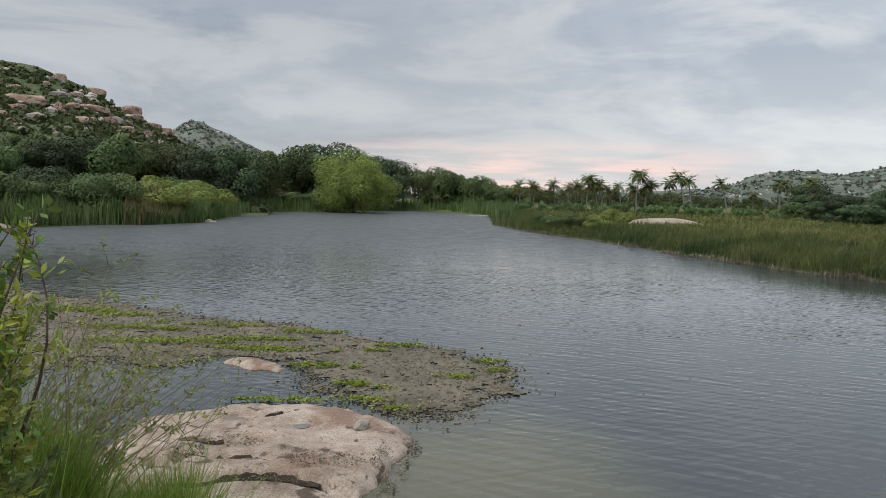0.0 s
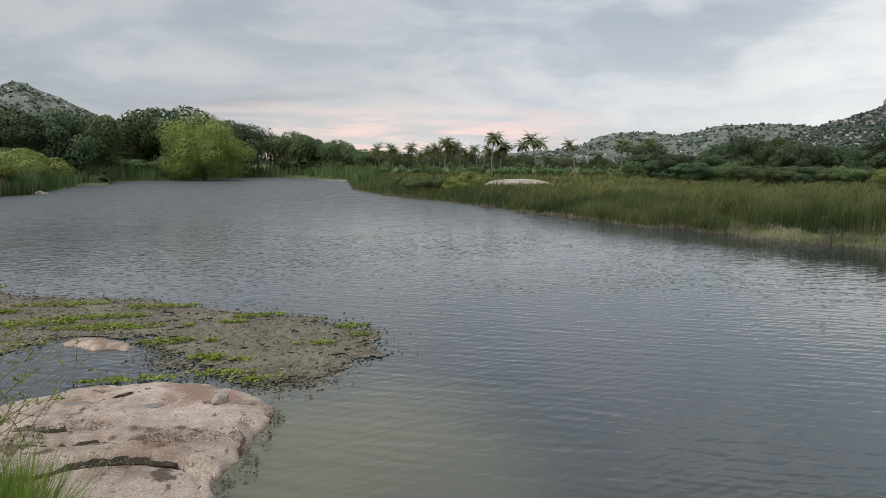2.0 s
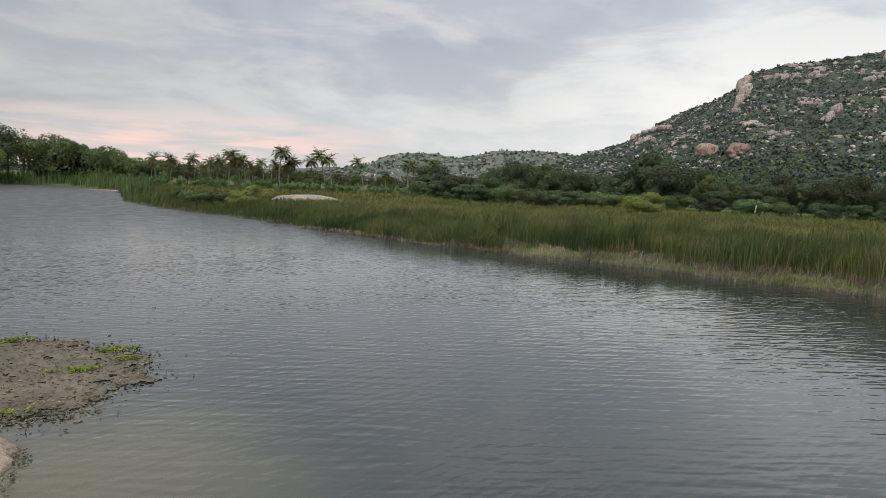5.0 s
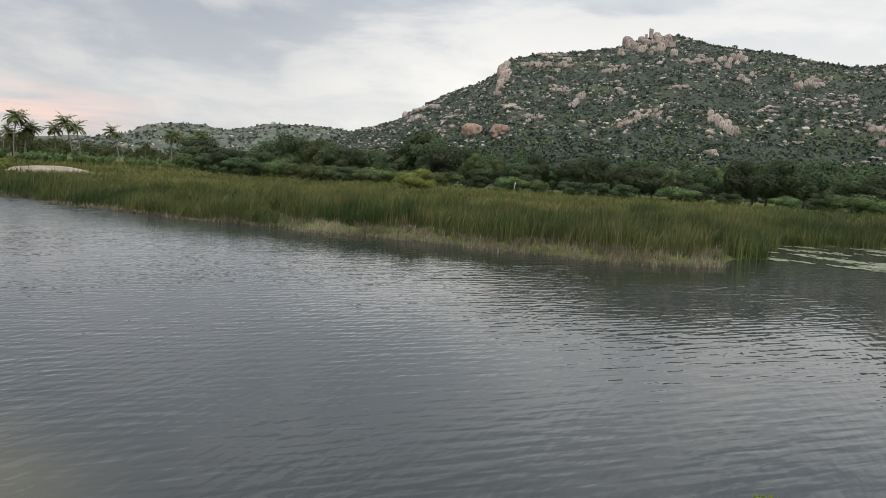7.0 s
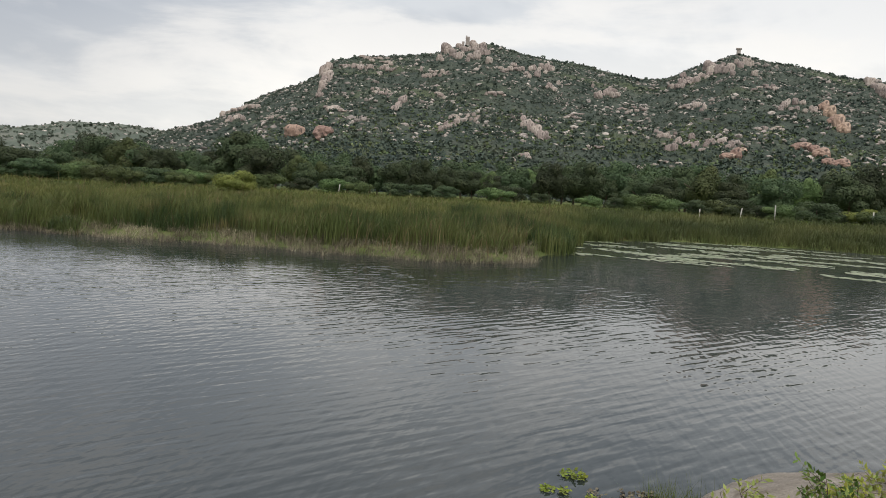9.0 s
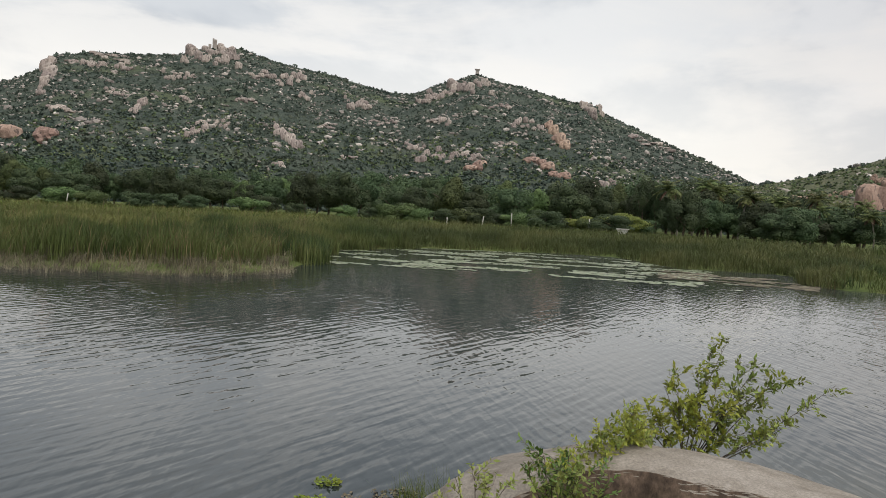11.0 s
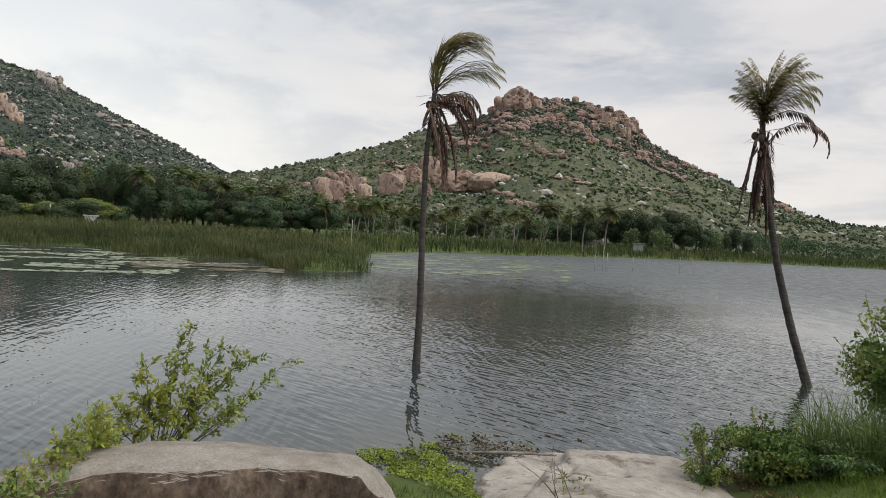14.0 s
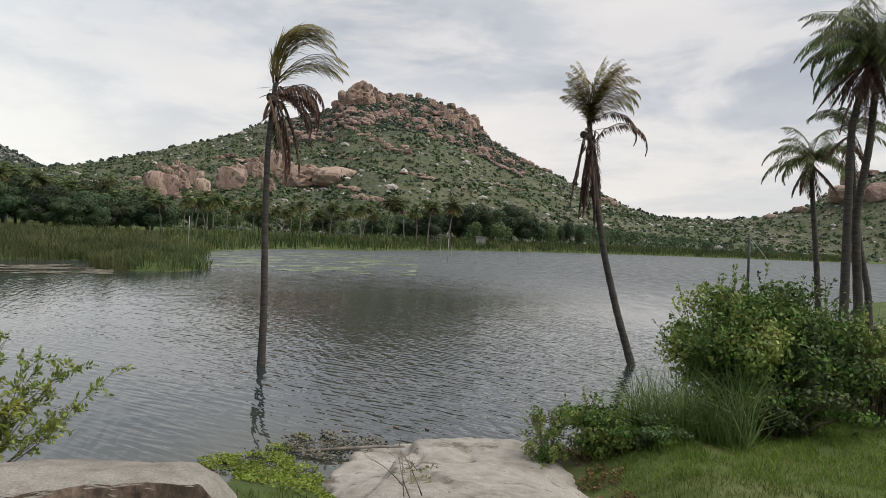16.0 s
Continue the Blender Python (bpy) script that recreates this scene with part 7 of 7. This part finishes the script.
lake_palm("leaning coconut palm with hanging dead fronds standing in the water", [ring(149.7, 21.1, -10.6), ring(148.1, 21, -5.93), ring(146.9, 20.9, -1.71), ring(146.0, 20.8, 2.58), ring(145.3, 20.8, 7.0), ring(145.05, 20.8, 9.0)], 0.10,
          [(236, 86, 45, 1.9, N0), (240, 84, 60, 2.0, N0), (225, 84, 55, 1.9, N0), (56, 86, 60, 1.7, N0), (66, 82, 85, 1.5, N0), (236, 74, 130, 2.0, N0), (228, 70, 140, 1.9, N0), (40, 88, 50, 1.8, N0), (300, 82, 60, 1.7, N0), (130, 82, 60, 1.7, N0), (240, 64, 140, 1.7, N0), (56, 78, 100, 1.3, N0), (236, 89, 30, 2.0, N0), (245, 86, 50, 2.0, N0), (232, 80, 90, 2.0, N0), (60, 84, 70, 1.5, N0), (230, 88, 35, 1.9, N0), (60, 89, 40, 1.8, N0), (234, 82, 70, 2.1, N0), (238, 78, 100, 2.1, N0), (50, 87, 45, 1.7, N0), (222, 86, 60, 2.0, N0)],
          [(240, 66, 172, 2.3, N0), (232, 60, 172, 2.2, N0), (220, -76, 12, 2.2, N0), (50, -74, 14, 1.9, N0), (70, -78, 10, 2.1, N0), (250, -72, 16, 2.4, N0), (150, -80, 8, 2.3, N0), (300, -78, 10, 2.2, N0), (215, -74, 14, 2.6, N0), (20, -82, 6, 2.4, N0), (236, -78, 10, 2.9, N0), (100, -82, 6, 2.2, N0), (60, -80, 8, 1.6, N0), (240, -70, 19, 2.0, N0), (40, -83, 5, 2.6, N0), (230, -82, 6, 3.0, N0)], 4, 60, bend=1.9, thin=0.045, green="palm_faded", wide=0.62, hang=0.8, sweep=0.8)


def crown_rows(count, length, seed):
    r = np.random.default_rng(seed)
    return [(i * 137.5 + r.uniform(-15, 15), r.uniform(-5, 80), r.uniform(80, 135), length * r.uniform(0.8, 1.1), (0, 0, 0)) for i in range(count)]


def skirt_rows(count, length, seed):
    r = np.random.default_rng(seed)
    return [(i * 137.5, r.uniform(-65, -30), r.uniform(20, 45), length * r.uniform(0.7, 1.1), (0, 0, 0)) for i in range(count)]


lake_palm("coconut palm with a green crown beyond the shrubs", [ring(162.3, 36, -5.9), ring(161.9, 36, -1.5), ring(161.5, 36, 2.0), ring(161.18, 36, 4.83), ring(161.1, 36, 6.5)], 0.12, crown_rows(26, 2.5, 3), skirt_rows(7, 1.7, 4), 5, 48, 0.06, wide=0.6, hang=0.9)
lake_palm("tall coconut palm with a drooping crown beyond the shrubs", [ring(163.85, 31, -6.7), ring(163.6, 31, 1.81), ring(163.44, 31, 8.67), ring(163.94, 31, 11.6), ring(164.4, 31, 13.6)], 0.145, crown_rows(34, 3.3, 5), skirt_rows(14, 2.7, 6), 5, 56, 0.06, wide=0.7, hang=1.0)
lake_palm("tall leaning coconut palm with brown fronds beyond the shrubs", [ring(164.9, 31.5, -6.7), ring(164.05, 31.5, 2.35), ring(164.61, 31.5, 7.41), ring(164.73, 31.5, 11.5), ring(164.75, 31.5, 14.6)], 0.145, crown_rows(34, 3.4, 7), skirt_rows(14, 2.8, 8), 5, 56, 0.06, wide=0.7, hang=1.0)
lake_palm("coconut palm trunk leaning behind the others", [ring(165.5, 33, -6.4), ring(165.14, 33, -2.69), ring(164.48, 33, 0.27), ring(163.9, 33, 4), ring(163.4, 33, 8.4)], 0.12, crown_rows(14, 2.4, 9), skirt_rows(6, 1.9, 10), 0, 40, 0.06)


# ---- posts, pole and hut ----
def fence_post(az, d, low, high, label, radius=0.06, lean=0.0, mat="post"):
    b, t = ring(az, d, low), ring(az + lean, d, high)
    s = Soup()
    s.tube([b, (b + t) / 2, t], [radius, radius * 0.95, radius * 0.85], 6)
    return thing("post", label, "post", group="posts", mesh=s.mesh("post", M[mat], True))


for az, d, lo, hi, lean in [(52.2, 104, -1.5, -0.55, 0.12), (80.6, 94, -1.8, -0.9, 0), (83.4, 94, -1.85, -0.65, 0.15), (85.8, 100, -1.6, -0.3, 0), (92, 96, -1.7, -0.4, 0), (82.0, 100, -1.6, -0.2, 0.05), (72.4, 108, -1.5, -0.7, 0), (89.0, 98, -1.6, -0.6, 0)]:
    fence_post(az, d, lo, hi, "pale wooden fence post at the edge of the fields", 0.08, lean)
fence_post(113.85, 66, -2.9, -0.1, "thin white pole standing in the reeds", 0.035)
for az, d, lo, hi in [(133.6, 72, -3.0, -1.2), (134.2, 74, -2.9, -0.8), (134.5, 75, -2.9, -1.4), (140, 80, -2.7, -1.3), (141, 84, -2.6, -1.5), (136.5, 78, -2.8, -1.6)]:
    fence_post(az, d, lo, hi, "old stake standing in the shallow water", 0.03)
pole = thing("utility_pole", "dark iron pole with a stay wire on the shore", "pole")
s = Soup()
s.tube([ring(157.4, 47, -3.6), ring(157.3, 47, 0.8)], [0.09, 0.08], 8)
part("shaft", s.mesh("shaft", M["iron"], True), pole)
s = Soup()
s.tube([ring(157.3, 47, 0.7), ring(160.4, 44, -3.2)], 0.018, 4)
part("stay_wire", s.mesh("stay_wire", M["post"]), pole, "pale stay wire")
s = Soup()
s.tube([ring(157.0, 47, 0.55), ring(157.6, 47, 0.55)], 0.03, 5)
part("cross_arm", s.mesh("cross_arm", M["iron"]), pole)
p = at(94.6, 90)
hut = thing("hut", "small low whitewashed hut behind the reeds", "hut", pose(p[0], p[1], 0.9, 0, 0, -94.6))
part("wall", box_mesh("wall", (0, 0, 0.45), (1.3, 1.2, 1.1), M["white"]), hut)
part("roof", box_mesh("roof", (0, 0, 1.06), (1.6, 1.5, 0.12), M["post"]), hut)
for az, d, w, lab in [(133.2, 133, 2.2, "pale low house wall among the palms"), (136.8, 135, 1.8, "pale low house wall among the palms")]:
    p = at(az, d)
    hut = thing("house", lab, "house", pose(p[0], p[1], 0.8, 0, 0, -az))
    part("wall", box_mesh("wall", (0, 0, 0.8), (w, 3, 1.6), M["post"]), hut)
    part("roof", box_mesh("roof", (0, 0, 1.68), (w + 0.5, 3.5, 0.16), M["twig"]), hut)
thing("sand_bank", "pale bare sand heap among the reeds", "sand", mesh=patch_mesh("sand_bank", [at(14.4, 84)[:2], at(16.5, 89)[:2], at(19.6, 90)[:2], at(20.2, 84)[:2], at(16.4, 80)[:2]], lambda x, y, i: 1.35 + 0.6 * (1 - np.exp(-i / 1.5)), M["sand"], 0.3, 0.3))
thing("sand_bar", "low pale sand bar at the lake's far end", "sand", mesh=patch_mesh("sand_bar", [(4, 150), (10.5, 146), (12, 150), (8, 155)], lambda x, y, i: 0.02 + 0.10 * (1 - np.exp(-i / 1.5)), M["sand"], 0.4, 0.3))
meadow("field", "bright green crop strip behind the reeds", 30, 100, 96, 108, 14000, 0.4, 0.2, M["field"], 0.15)
